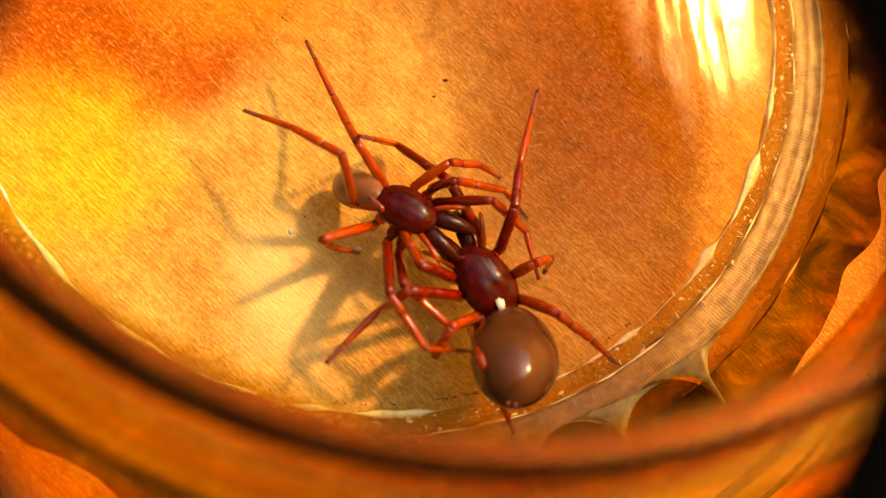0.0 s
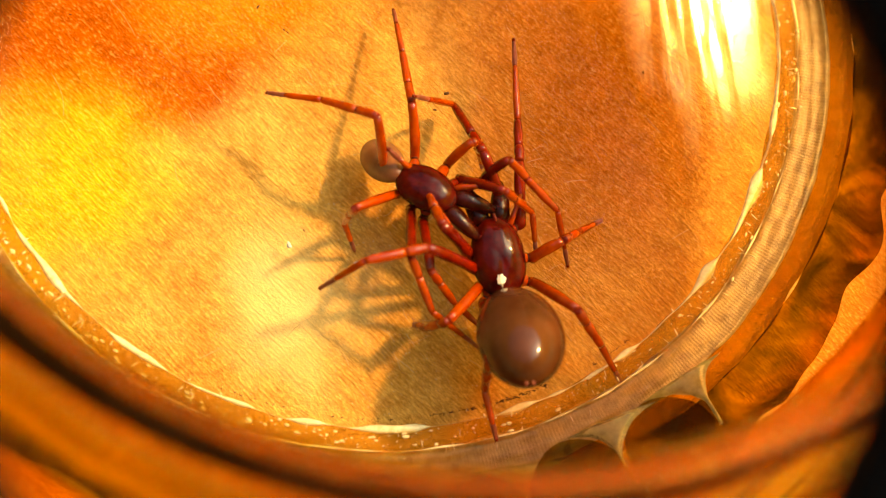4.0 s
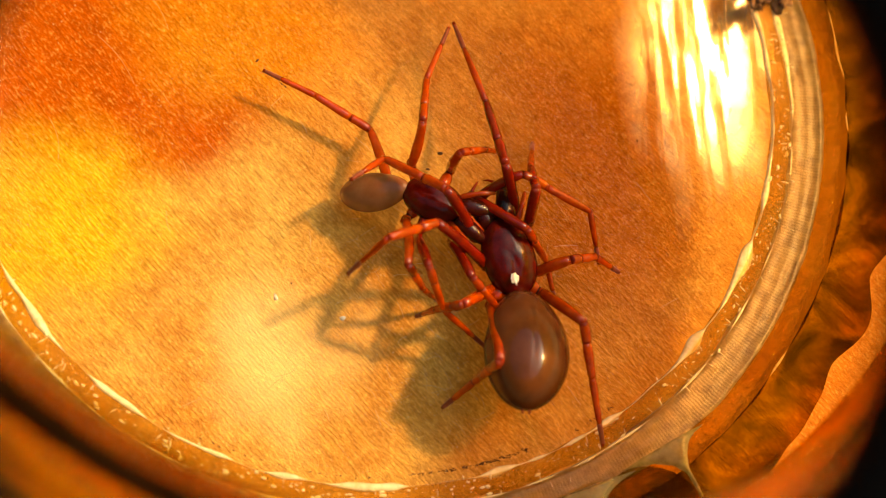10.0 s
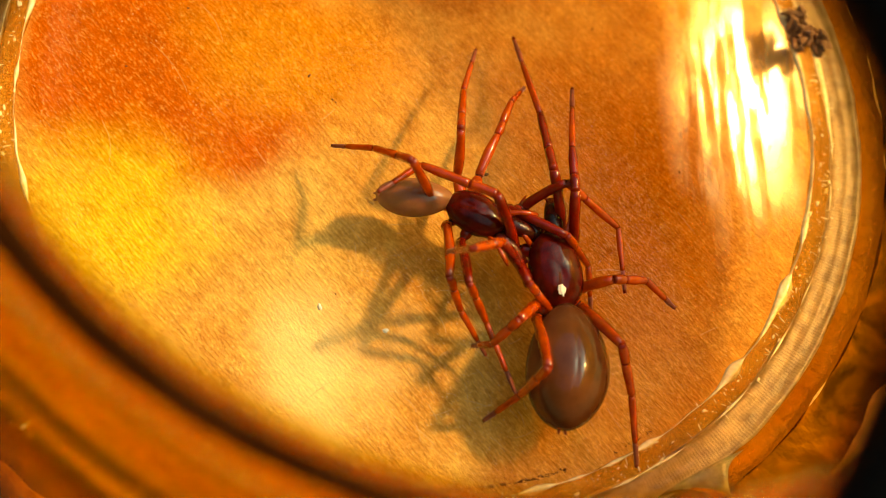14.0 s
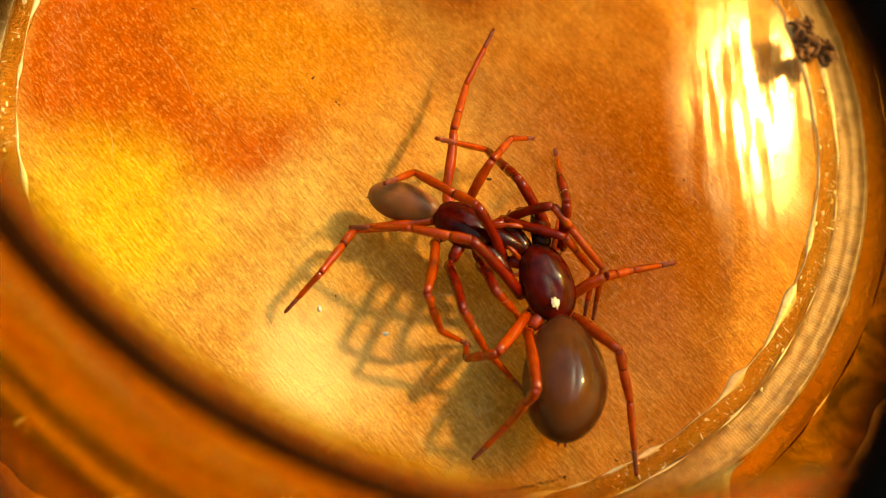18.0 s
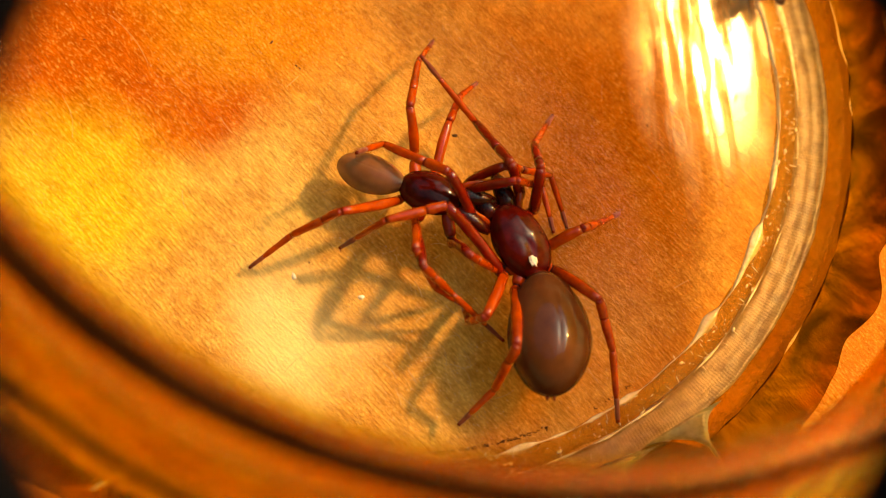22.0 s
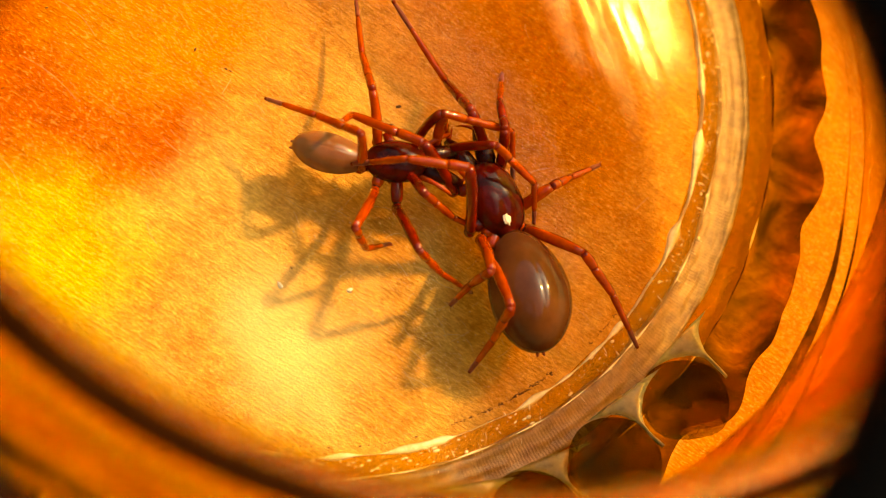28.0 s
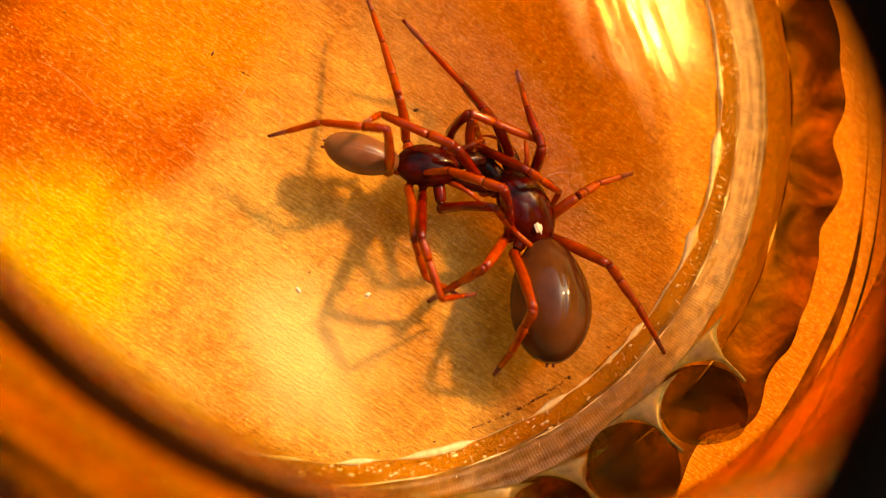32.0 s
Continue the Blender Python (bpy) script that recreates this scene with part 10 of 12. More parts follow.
        [(0, 4.08, -0.86, -3.20, -79.9, 69.3, -106.3), (0.33, 3.09, -0.65, -3.31, -109.6, 61.4, -136.0), (0.67, 2.12, -0.43, -3.10, -124.4, 49.3, -149.8), (1, 1.25, -0.22, -2.61, -132.8, 35.9, -155.9), (2, 1.25, -0.31, -2.60, -132.6, 36.3, -159.9), (3, 1.10, -0.08, -2.49, -136.3, 36.3, -166.3), (3.5, 1.10, -0.08, -2.49, -136.3, 36.3, -166.3), (5.5, 0.79, -0.57, -2.09, -138.7, 32.8, -169.6), (6, 0.79, -0.57, -2.09, -138.7, 32.8, -169.6), (6.5, 1.11, -0.50, -2.44, -140.5, 28.7, -164.6), (7, 1.46, -0.39, -2.75, -141.3, 24.9, -158.7), (8, 1.71, 0.06, -2.93, -137.0, 39.3, -164.8), (9, 1.30, 0.08, -2.66, -136.2, 27.9, -160.6), (10, 1.40, 0.11, -2.73, -150.6, 39.0, 177.1), (10.33, 1.59, 0.15, -2.86, -149.1, 24.8, -179.9), (10.67, 1.79, 0.18, -2.97, -148.5, 10.7, -177.5), (11, 1.99, 0.21, -3.07, -148.5, -3.5, -175.3), (11.2, 2.41, 0.45, -3.21, -148.0, 20.9, -169.7), (11.4, 2.84, 0.68, -3.27, -142.8, 45.3, -162.7), (11.6, 3.28, 0.91, -3.26, -123.1, 67.9, -143.2), (11.8, 3.72, 1.12, -3.18, -40.1, 74.8, -62.2), (12, 4.15, 1.31, -3.03, -0.2, 55.0, -26.2), (12.25, 5.10, 1.21, -2.66, 10.4, 45.5, -24.5), (12.5, 5.90, 0.98, -2.06, 19.4, 35.8, -24.7), (12.75, 6.46, 0.64, -1.28, 27.7, 26.1, -26.3), (13, 6.75, 0.23, -0.39, 35.7, 16.5, -28.8), (13.5, 6.75, 0.26, -0.41, 43.1, 29.1, -13.5), (14, 6.74, 0.29, -0.44, 55.5, 38.8, 6.0), (14.5, 6.74, 0.29, -0.44, 55.5, 38.8, 6.0), (16.5, 6.74, 0.29, -0.44, 55.5, 38.8, 6.0), (16.62, 6.40, 0.57, -1.45, 50.3, 56.5, 6.7), (16.75, 5.74, 0.75, -2.32, 40.3, 73.8, 3.0), (16.88, 4.84, 0.81, -2.95, -62.1, 86.2, -92.7), (17, 3.79, 0.75, -3.28, -124.2, 71.4, -147.1), (18, 4.31, 0.83, -3.15, -93.4, 82.4, -125.2), (18.5, 4.89, 0.81, -2.93, -10.6, 81.6, -52.1), (19, 5.43, 0.71, -2.61, 20.4, 73.7, -31.2), (20, 6.25, 0.59, -1.72, 46.5, 61.2, -13.4), (20.5, 6.56, 0.15, -1.20, 53.3, 55.2, -10.2), (21, 6.71, -0.31, -0.63, 57.9, 48.7, -8.6), (21.5, 6.48, 0.10, -1.39, 55.8, 50.8, -6.0), (22, 6.04, 0.48, -2.06, 55.0, 52.9, -2.2), (22.5, 6.12, 0.29, -1.99, 59.9, 61.9, 2.0), (23, 6.19, 0.10, -1.91, 70.2, 70.4, 11.5), (24, 5.52, 0.87, -2.48, 106.9, 68.4, 56.0), (24.5, 6.31, 0.68, -1.59, 87.0, 69.3, 36.9), (25, 6.72, 0.43, -0.48, 68.5, 68.1, 17.2), (25.5, 6.72, 0.43, -0.48, 68.5, 68.1, 17.2), (25.83, 6.18, 0.60, -1.84, 84.7, 81.8, 36.9), (26.17, 5.11, 0.61, -2.85, -157.3, 81.7, 158.3), (26.5, 3.73, 0.48, -3.33, -141.1, 67.9, 177.7), (26.83, 2.29, 0.22, -3.19, -139.0, 53.6, -177.4), (27.17, 1.07, -0.11, -2.45, -139.1, 39.1, -174.9), (27.5, 0.29, -0.46, -1.26, -139.5, 24.6, -173.1), (28, 0.29, -0.46, -1.26, -139.5, 24.6, -173.1), (29, 0.42, 0.02, -1.62, -138.7, 22.0, -176.4), (30, 0.21, -0.06, -1.13, -138.8, 21.9, -174.7), (31, 0.31, -0.21, -1.39, -140.2, 20.8, -178.6), (32, 0.31, -0.23, -1.37, -137.8, 29.8, -175.9)]),
    "ML4": (
        [(0, -2.54, 1.22, -1.19, 1.5, -45.5, 162.6), (1, -2.52, 2.51, -1.19, 13.4, -57.9, 145.2), (2, -2.15, 2.75, -1.21, 9.0, -63.5, 148.9), (3, -2.26, 2.25, -1.20, 29.3, -40.8, 127.7), (3.5, -2.26, 2.25, -1.20, 29.3, -40.8, 127.7), (5.5, -2.11, 2.26, -1.22, 44.8, -68.8, 105.4), (6, -2.11, 2.26, -1.22, 44.8, -68.8, 105.4), (7, -3.01, 2.63, -1.17, 47.0, -63.4, 109.3), (8, -2.55, 1.75, -0.40, 38.3, -68.8, 117.1), (9, -2.41, 1.96, -0.41, 43.7, -70.3, 101.5), (10, -2.77, 2.15, -0.40, 49.4, -62.2, 95.6), (11, -2.78, 1.61, -0.38, 30.6, -56.8, 118.5), (12, -2.78, 2.25, -0.40, 36.1, -51.3, 109.2), (13, -2.70, 2.30, -0.40, 31.5, -57.2, 114.0), (14, -2.94, 2.25, -0.38, 28.6, -62.8, 124.0), (14.5, -2.94, 2.25, -0.38, 28.6, -62.8, 124.0), (16.5, -2.94, 2.25, -0.38, 28.6, -62.8, 124.0), (17, -2.77, 2.51, -0.37, 35.1, -22.5, 114.8), (18, -2.82, 2.27, -0.38, 35.0, -19.8, 115.5), (19, -2.09, 2.38, -0.42, 33.4, -30.2, 109.1), (20, -2.19, 2.80, -0.41, 25.8, -57.7, 120.7), (21, -1.91, 2.90, -0.42, 24.7, -57.4, 115.4), (22, -2.16, 2.72, -0.41, 23.0, -57.1, 124.1), (23, -2.02, 2.34, -0.43, 33.1, -44.6, 113.2), (24, -1.93, 2.46, -0.44, 31.5, -28.9, 111.3), (25, -1.72, 2.29, -0.44, 33.5, -34.8, 107.7), (25.5, -1.72, 2.29, -0.44, 33.5, -34.8, 107.7), (27.5, -1.49, 1.56, -0.45, 35.6, -41.9, 103.8), (28, -1.49, 1.56, -0.45, 35.6, -41.9, 103.8), (29, -1.81, 1.81, -0.42, 33.2, -40.1, 113.8), (30, -1.84, 2.03, -0.42, 28.7, -37.8, 120.4), (31, -1.79, 1.78, -0.43, 25.0, -46.3, 122.6), (32, -1.82, 2.24, -0.42, 25.3, -59.3, 122.9)],
        [(0, 4.37, 0.00, 0.00, -40.0, 64.3, -55.9), (1, 4.37, 0.00, 0.00, -80.4, 62.1, -87.2), (2, 4.37, 0.00, 0.00, -92.6, 60.3, -102.1), (2.5, 4.37, 0.00, 0.00, -74.2, 59.5, -74.6), (3, 4.37, 0.00, 0.00, -59.5, 54.8, -50.6), (3.5, 4.37, 0.00, 0.00, -59.5, 54.8, -50.6), (5.5, 4.37, 0.00, 0.00, -86.8, 55.0, -74.3), (6, 4.37, 0.00, 0.00, -86.8, 55.0, -74.3), (7, 4.37, 0.00, 0.00, -99.5, 50.8, -87.3), (8, 4.37, 0.00, 0.00, -121.3, 50.3, -120.9), (8.5, 4.37, 0.00, 0.00, -120.7, 49.9, -118.9), (9, 4.37, 0.00, 0.00, -120.1, 49.5, -117.0), (10, 4.37, 0.00, 0.00, -108.2, 50.8, -96.9), (11, 4.37, 0.00, 0.00, -82.1, 58.3, -78.1), (12, 4.37, 0.00, 0.00, -84.4, 51.3, -76.0), (13, 4.37, 0.00, 0.00, -78.0, 53.8, -71.7), (14, 4.37, 0.00, 0.00, -95.5, 51.7, -94.7), (14.5, 4.37, 0.00, 0.00, -95.5, 51.7, -94.7), (16.5, 4.37, 0.00, 0.00, -95.5, 51.7, -94.7), (16.67, 4.37, 0.00, 0.00, -73.3, 48.1, -65.8), (16.83, 4.37, 0.00, 0.00, -57.8, 38.6, -43.2), (17, 4.37, 0.00, 0.00, -49.0, 25.9, -26.6), (17.5, 4.37, 0.00, 0.00, -50.1, 26.3, -29.2), (18, 4.37, 0.00, 0.00, -51.2, 26.6, -31.7), (19, 4.37, 0.00, 0.00, -54.8, 36.2, -42.1), (19.5, 4.37, 0.00, 0.00, -67.6, 40.9, -62.5), (20, 4.37, 0.00, 0.00, -82.3, 41.6, -84.6), (20.5, 4.37, 0.00, 0.00, -79.7, 43.6, -81.5), (21, 4.37, 0.00, 0.00, -76.9, 45.5, -78.2), (22, 4.37, 0.00, 0.00, -79.5, 43.2, -83.1), (23, 4.37, 0.00, 0.00, -68.1, 40.7, -60.2), (24, 4.37, 0.00, 0.00, -56.4, 31.5, -49.5), (25, 4.37, 0.00, 0.00, -68.0, 42.7, -63.1), (25.5, 4.37, 0.00, 0.00, -68.0, 42.7, -63.1), (27.5, 4.37, 0.00, 0.00, -82.1, 46.8, -78.2), (28, 4.37, 0.00, 0.00, -82.1, 46.8, -78.2), (29, 4.37, 0.00, 0.00, -65.3, 45.9, -59.2), (30, 4.37, 0.00, 0.00, -63.0, 46.3, -63.7), (31, 4.37, 0.00, 0.00, -61.6, 45.6, -64.1), (32, 4.37, 0.00, 0.00, -79.8, 46.3, -83.7)],
        [(0, 5.73, -2.02, -5.06, -19.1, 45.8, -29.1), (1, 4.49, -2.63, -4.96, -53.3, 57.7, -57.6), (2, 3.78, -2.72, -4.87, -51.8, 56.2, -56.9), (2.5, 5.13, -2.75, -4.83, -53.5, 56.4, -52.3), (3, 6.42, -2.50, -4.58, -56.3, 55.8, -48.8), (3.5, 6.42, -2.50, -4.58, -56.3, 55.8, -48.8), (5.5, 5.24, -3.10, -4.59, -84.3, 51.5, -73.1), (6, 5.24, -3.10, -4.59, -84.3, 51.5, -73.1), (7, 4.53, -3.55, -4.35, -86.3, 52.4, -73.0), (8, 2.53, -3.08, -4.31, -100.1, 49.1, -96.2), (8.5, 2.62, -3.16, -4.29, -85.4, 42.4, -74.2), (9, 2.71, -3.24, -4.27, -75.8, 32.8, -57.0), (10, 3.94, -3.52, -4.35, -80.9, 34.5, -63.3), (11, 4.97, -2.88, -4.78, -65.2, 51.9, -56.3), (12, 5.22, -3.41, -4.38, -61.6, 39.4, -46.5), (13, 5.41, -3.15, -4.53, -73.0, 49.3, -66.3), (14, 4.08, -3.46, -4.41, -83.2, 42.9, -80.8), (14.5, 4.08, -3.46, -4.41, -83.2, 42.9, -80.8), (16.5, 4.08, -3.46, -4.41, -83.2, 42.9, -80.8), (16.67, 5.90, -3.42, -4.18, -64.6, 37.1, -55.2), (16.83, 7.56, -3.00, -3.50, -52.4, 26.1, -34.9), (17, 8.88, -2.26, -2.45, -46.1, 12.3, -18.8), (17.5, 8.76, -2.45, -2.48, -45.5, 2.1, -18.2), (18, 8.64, -2.63, -2.52, -45.5, -8.1, -17.5), (19, 7.73, -3.03, -3.32, -47.4, 19.5, -23.7), (19.5, 6.33, -3.76, -3.67, -57.6, 23.7, -46.4), (20, 4.76, -4.18, -3.73, -70.3, 22.9, -69.7), (20.5, 4.97, -4.02, -3.87, -78.2, 27.4, -90.0), (21, 5.17, -3.85, -4.00, -88.5, 29.2, -111.5), (22, 4.86, -4.06, -3.84, -84.1, 36.0, -104.9), (23, 6.48, -3.69, -3.66, -74.9, 44.7, -85.9), (24, 7.48, -3.64, -2.93, -47.3, 29.2, -51.1), (25, 6.24, -3.68, -3.80, -48.6, 34.2, -47.2), (25.5, 6.24, -3.68, -3.80, -48.6, 34.2, -47.2), (27.5, 5.16, -3.76, -4.09, -49.9, 33.3, -43.8), (28, 5.16, -3.76, -4.09, -49.9, 33.3, -43.8), (29, 6.37, -3.36, -4.03, -52.2, 40.2, -52.2), (30, 6.08, -3.48, -4.05, -44.8, 44.2, -48.9), (31, 6.08, -3.53, -4.01, -43.4, 42.8, -49.6), (32, 4.80, -3.85, -4.06, -68.0, 48.4, -78.8)]),
    "MR1": (
        [(0, 0.96, -2.85, -1.41, -4.7, -48.0, -56.8), (1, 2.30, -2.47, -1.50, -9.7, -54.1, -52.9), (2, 1.44, -2.08, -1.45, -12.2, -45.6, -51.3), (3, 0.86, -1.78, -1.41, -7.9, -28.5, -54.3), (3.5, 0.86, -1.78, -1.41, -7.9, -28.5, -54.3), (5.5, 0.32, -2.33, -1.37, -8.1, -12.6, -57.3), (6, 0.32, -2.33, -1.37, -8.1, -12.6, -57.3), (7, 1.76, -1.32, -1.46, -7.8, -51.1, -50.7), (8, 2.99, -1.53, -0.73, -10.0, -54.2, -49.6), (9, 1.73, -2.33, -0.65, -17.3, -19.6, -48.5), (10, 2.57, -2.28, -0.69, -17.0, -40.6, -48.5), (11, 1.41, -1.58, -0.64, -20.4, -29.8, -41.6), (12, 2.41, -1.89, -0.68, -18.0, -31.0, -48.7), (13, 1.08, -1.53, -0.61, -24.1, -24.8, -36.8), (14, 3.43, -0.79, -0.75, -15.3, -37.7, -46.4), (14.5, 3.43, -0.79, -0.75, -15.3, -37.7, -46.4), (16.5, 3.43, -0.79, -0.75, -15.3, -37.7, -46.4), (17, 2.49, -1.77, -0.71, -10.8, -38.3, -54.6), (18, 2.65, -1.76, -0.71, -14.5, -45.2, -47.7), (19, 2.33, -2.71, -0.70, -16.0, -41.3, -57.4), (20, 2.50, -2.10, -0.71, -16.0, -44.3, -56.5), (21, 1.40, -1.85, -0.65, -16.0, -45.9, -63.5), (22, 2.69, -2.97, -0.72, -16.5, -60.3, -55.7), (23, 2.37, -2.21, -0.70, -11.5, -51.7, -59.6), (24, 2.12, -2.68, -0.68, -6.5, -53.6, -70.2), (25, 1.20, -2.85, -0.63, -14.4, -57.7, -61.5), (25.5, 1.20, -2.85, -0.63, -14.4, -57.7, -61.5), (27.5, 0.72, -0.55, -0.60, -4.0, -53.5, -74.9), (28, 0.72, -0.55, -0.60, -4.0, -53.5, -74.9), (29, 0.33, 0.60, -0.58, -2.9, -45.4, -70.1), (30, 1.02, 0.50, -0.63, 5.4, -34.9, -83.4), (31, 1.17, 0.10, -0.63, 10.4, -40.7, -94.6), (32, 1.34, -3.05, -0.64, -54.4, -46.8, -8.9)],
        [(0, 4.92, 0.00, 0.00, 46.5, 36.0, 69.5), (0.33, 4.92, 0.00, 0.00, 58.9, 41.7, 85.5), (0.67, 4.92, 0.00, 0.00, 73.8, 44.3, 103.8), (1, 4.92, 0.00, 0.00, 89.3, 43.2, 122.7), (2, 4.92, 0.00, 0.00, 76.7, 52.4, 108.9), (2.5, 4.92, 0.00, 0.00, 63.7, 57.4, 100.0), (3, 4.92, 0.00, 0.00, 47.6, 60.9, 87.9), (3.5, 4.92, 0.00, 0.00, 47.6, 60.9, 87.9), (4.5, 4.92, 0.00, 0.00, 32.8, 44.5, 75.1), (5.5, 4.92, 0.00, 0.00, 25.0, 27.0, 69.7), (6, 4.92, 0.00, 0.00, 25.0, 27.0, 69.7), (6.5, 4.92, 0.00, 0.00, 46.1, 33.6, 82.8), (7, 4.92, 0.00, 0.00, 69.7, 35.5, 98.5), (7.5, 4.92, 0.00, 0.00, 84.7, 36.1, 121.5), (8, 4.92, 0.00, 0.00, 98.6, 31.9, 143.4), (8.25, 4.92, 0.00, 0.00, 85.1, 40.8, 125.2), (8.5, 4.92, 0.00, 0.00, 67.0, 45.2, 102.5), (8.75, 4.92, 0.00, 0.00, 47.5, 44.1, 78.4), (9, 4.92, 0.00, 0.00, 31.1, 37.6, 57.4), (9.5, 4.92, 0.00, 0.00, 48.6, 46.0, 76.8), (10, 4.92, 0.00, 0.00, 71.2, 48.9, 101.2), (10.5, 4.92, 0.00, 0.00, 56.1, 48.0, 81.0), (11, 4.92, 0.00, 0.00, 42.9, 43.8, 62.7), (12, 4.92, 0.00, 0.00, 52.2, 44.3, 80.6), (13, 4.92, 0.00, 0.00, 41.9, 43.7, 54.5), (13.5, 4.92, 0.00, 0.00, 56.7, 46.6, 80.5), (14, 4.92, 0.00, 0.00, 71.9, 44.6, 106.8), (14.5, 4.92, 0.00, 0.00, 71.9, 44.6, 106.8), (16.5, 4.92, 0.00, 0.00, 71.9, 44.6, 106.8), (17, 4.92, 0.00, 0.00, 71.8, 48.5, 113.6), (18, 4.92, 0.00, 0.00, 89.6, 35.2, 130.0), (19, 4.92, 0.00, 0.00, 82.7, 27.5, 120.3), (20, 4.92, 0.00, 0.00, 76.2, 44.2, 106.4), (21, 4.92, 0.00, 0.00, 87.7, 33.4, 124.3), (22, 4.92, 0.00, 0.00, 101.9, 20.4, 137.5), (23, 4.92, 0.00, 0.00, 92.6, 30.2, 130.7), (24, 4.92, 0.00, 0.00, 96.0, 27.1, 140.3), (25, 4.92, 0.00, 0.00, 97.4, 32.3, 133.2), (25.5, 4.92, 0.00, 0.00, 97.4, 32.3, 133.2), (27.5, 4.92, 0.00, 0.00, 81.2, 43.6, 119.0), (28, 4.92, 0.00, 0.00, 81.2, 43.6, 119.0), (29, 4.92, 0.00, 0.00, 77.3, 43.0, 120.9), (29.5, 4.92, 0.00, 0.00, 70.0, 38.2, 119.9), (30, 4.92, 0.00, 0.00, 63.3, 33.3, 119.7), (31, 4.92, 0.00, 0.00, 69.5, 36.6, 128.2), (31.33, 4.92, 0.00, 0.00, 81.6, 36.5, 120.0), (31.67, 4.92, 0.00, 0.00, 93.7, 37.7, 111.9), (32, 4.92, 0.00, 0.00, 105.7, 40.2, 104.1)],
        [(0, 6.10, 3.15, -2.45, 48.2, 14.4, 133.8), (0.33, 5.17, 3.10, -2.77, 48.4, 11.4, 129.1), (0.67, 4.21, 2.89, -2.90, 49.4, 9.6, 124.2), (1, 3.28, 2.55, -2.85, 51.0, 9.0, 119.1), (2, 4.10, 2.40, -3.29, 49.3, 22.3, 132.8), (2.5, 4.53, 2.21, -3.50, 30.3, 42.5, 109.6), (3, 4.99, 2.02, -3.64, -5.8, 48.9, 70.7), (3.5, 4.99, 2.02, -3.64, -5.8, 48.9, 70.7), (4.5, 5.68, 2.87, -2.92, 0.8, 31.6, 86.2), (5.5, 6.21, 3.48, -1.89, -2.2, 16.4, 99.3), (6, 6.21, 3.48, -1.89, -2.2, 16.4, 99.3), (6.5, 5.36, 3.44, -2.30, 13.4, 18.1, 92.3), (7, 4.42, 3.35, -2.41, 28.6, 25.7, 87.7), (7.5, 3.16, 2.87, -2.45, 44.4, 29.6, 117.7), (8, 2.09, 2.10, -2.20, 59.6, 24.8, 147.5), (8.25, 3.11, 2.58, -2.72, 43.1, 35.7, 120.8), (8.5, 4.29, 2.86, -2.95, 20.5, 37.2, 89.2), (8.75, 5.52, 2.93, -2.89, 0.9, 28.2, 61.0), (9, 6.70, 2.78, -2.54, -10.9, 12.3, 40.1), (9.5, 5.58, 2.81, -2.99, 0.9, 30.0, 56.5), (10, 4.39, 2.68, -3.13, 21.4, 42.1, 81.4), (10.5, 5.35, 2.75, -3.09, 11.2, 37.9, 66.6), (11, 6.30, 2.67, -2.88, 3.1, 31.8, 53.8), (12, 5.41, 2.94, -2.91, 11.8, 29.5, 75.6), (13, 6.67, 2.45, -2.87, 9.4, 31.9, 60.7), (13.5, 5.39, 2.82, -3.02, 15.7, 37.9, 74.8), (14, 4.06, 2.84, -2.92, 22.8, 41.8, 90.6), (14.5, 4.06, 2.84, -2.92, 22.8, 41.8, 90.6), (16.5, 4.06, 2.84, -2.92, 22.8, 41.8, 90.6), (17, 3.82, 2.53, -3.11, 28.7, 41.9, 106.4), (18, 2.74, 2.61, -2.40, 51.4, 46.9, 128.8), (19, 3.06, 3.19, -1.92, 36.6, 31.0, 108.1), (20, 4.08, 2.86, -2.90, 37.9, 51.7, 107.8), (21, 2.96, 2.87, -2.29, 59.1, 23.4, 140.7), (22, 2.05, 2.63, -1.45, 68.3, 16.2, 147.8), (23, 2.58, 2.73, -2.10, 58.9, 19.7, 135.6), (24, 2.07, 2.36, -1.90, 59.8, 27.2, 140.4), (25, 2.52, 2.56, -2.22, 62.2, 23.8, 134.8), (25.5, 2.52, 2.56, -2.22, 62.2, 23.8, 134.8), (27.5, 3.46, 2.64, -2.87, 53.4, 33.1, 130.1), (28, 3.46, 2.64, -2.87, 53.4, 33.1, 130.1), (29, 3.36, 2.61, -2.84, 50.2, 39.5, 133.1), (29.5, 3.29, 2.84, -2.57, 40.0, 52.6, 128.5), (30, 3.20, 3.02, -2.28, 20.5, 63.9, 112.7), (31, 2.86, 2.63, -2.48, 38.3, 52.2, 135.6), (31.33, 3.25, 2.90, -2.47, 36.3, 48.9, 107.0), (31.67, 3.69, 3.05, -2.54, 32.8, 49.6, 77.3), (32, 4.15, 3.08, -2.69, 23.2, 52.2, 43.4)]),
    "MR2": (
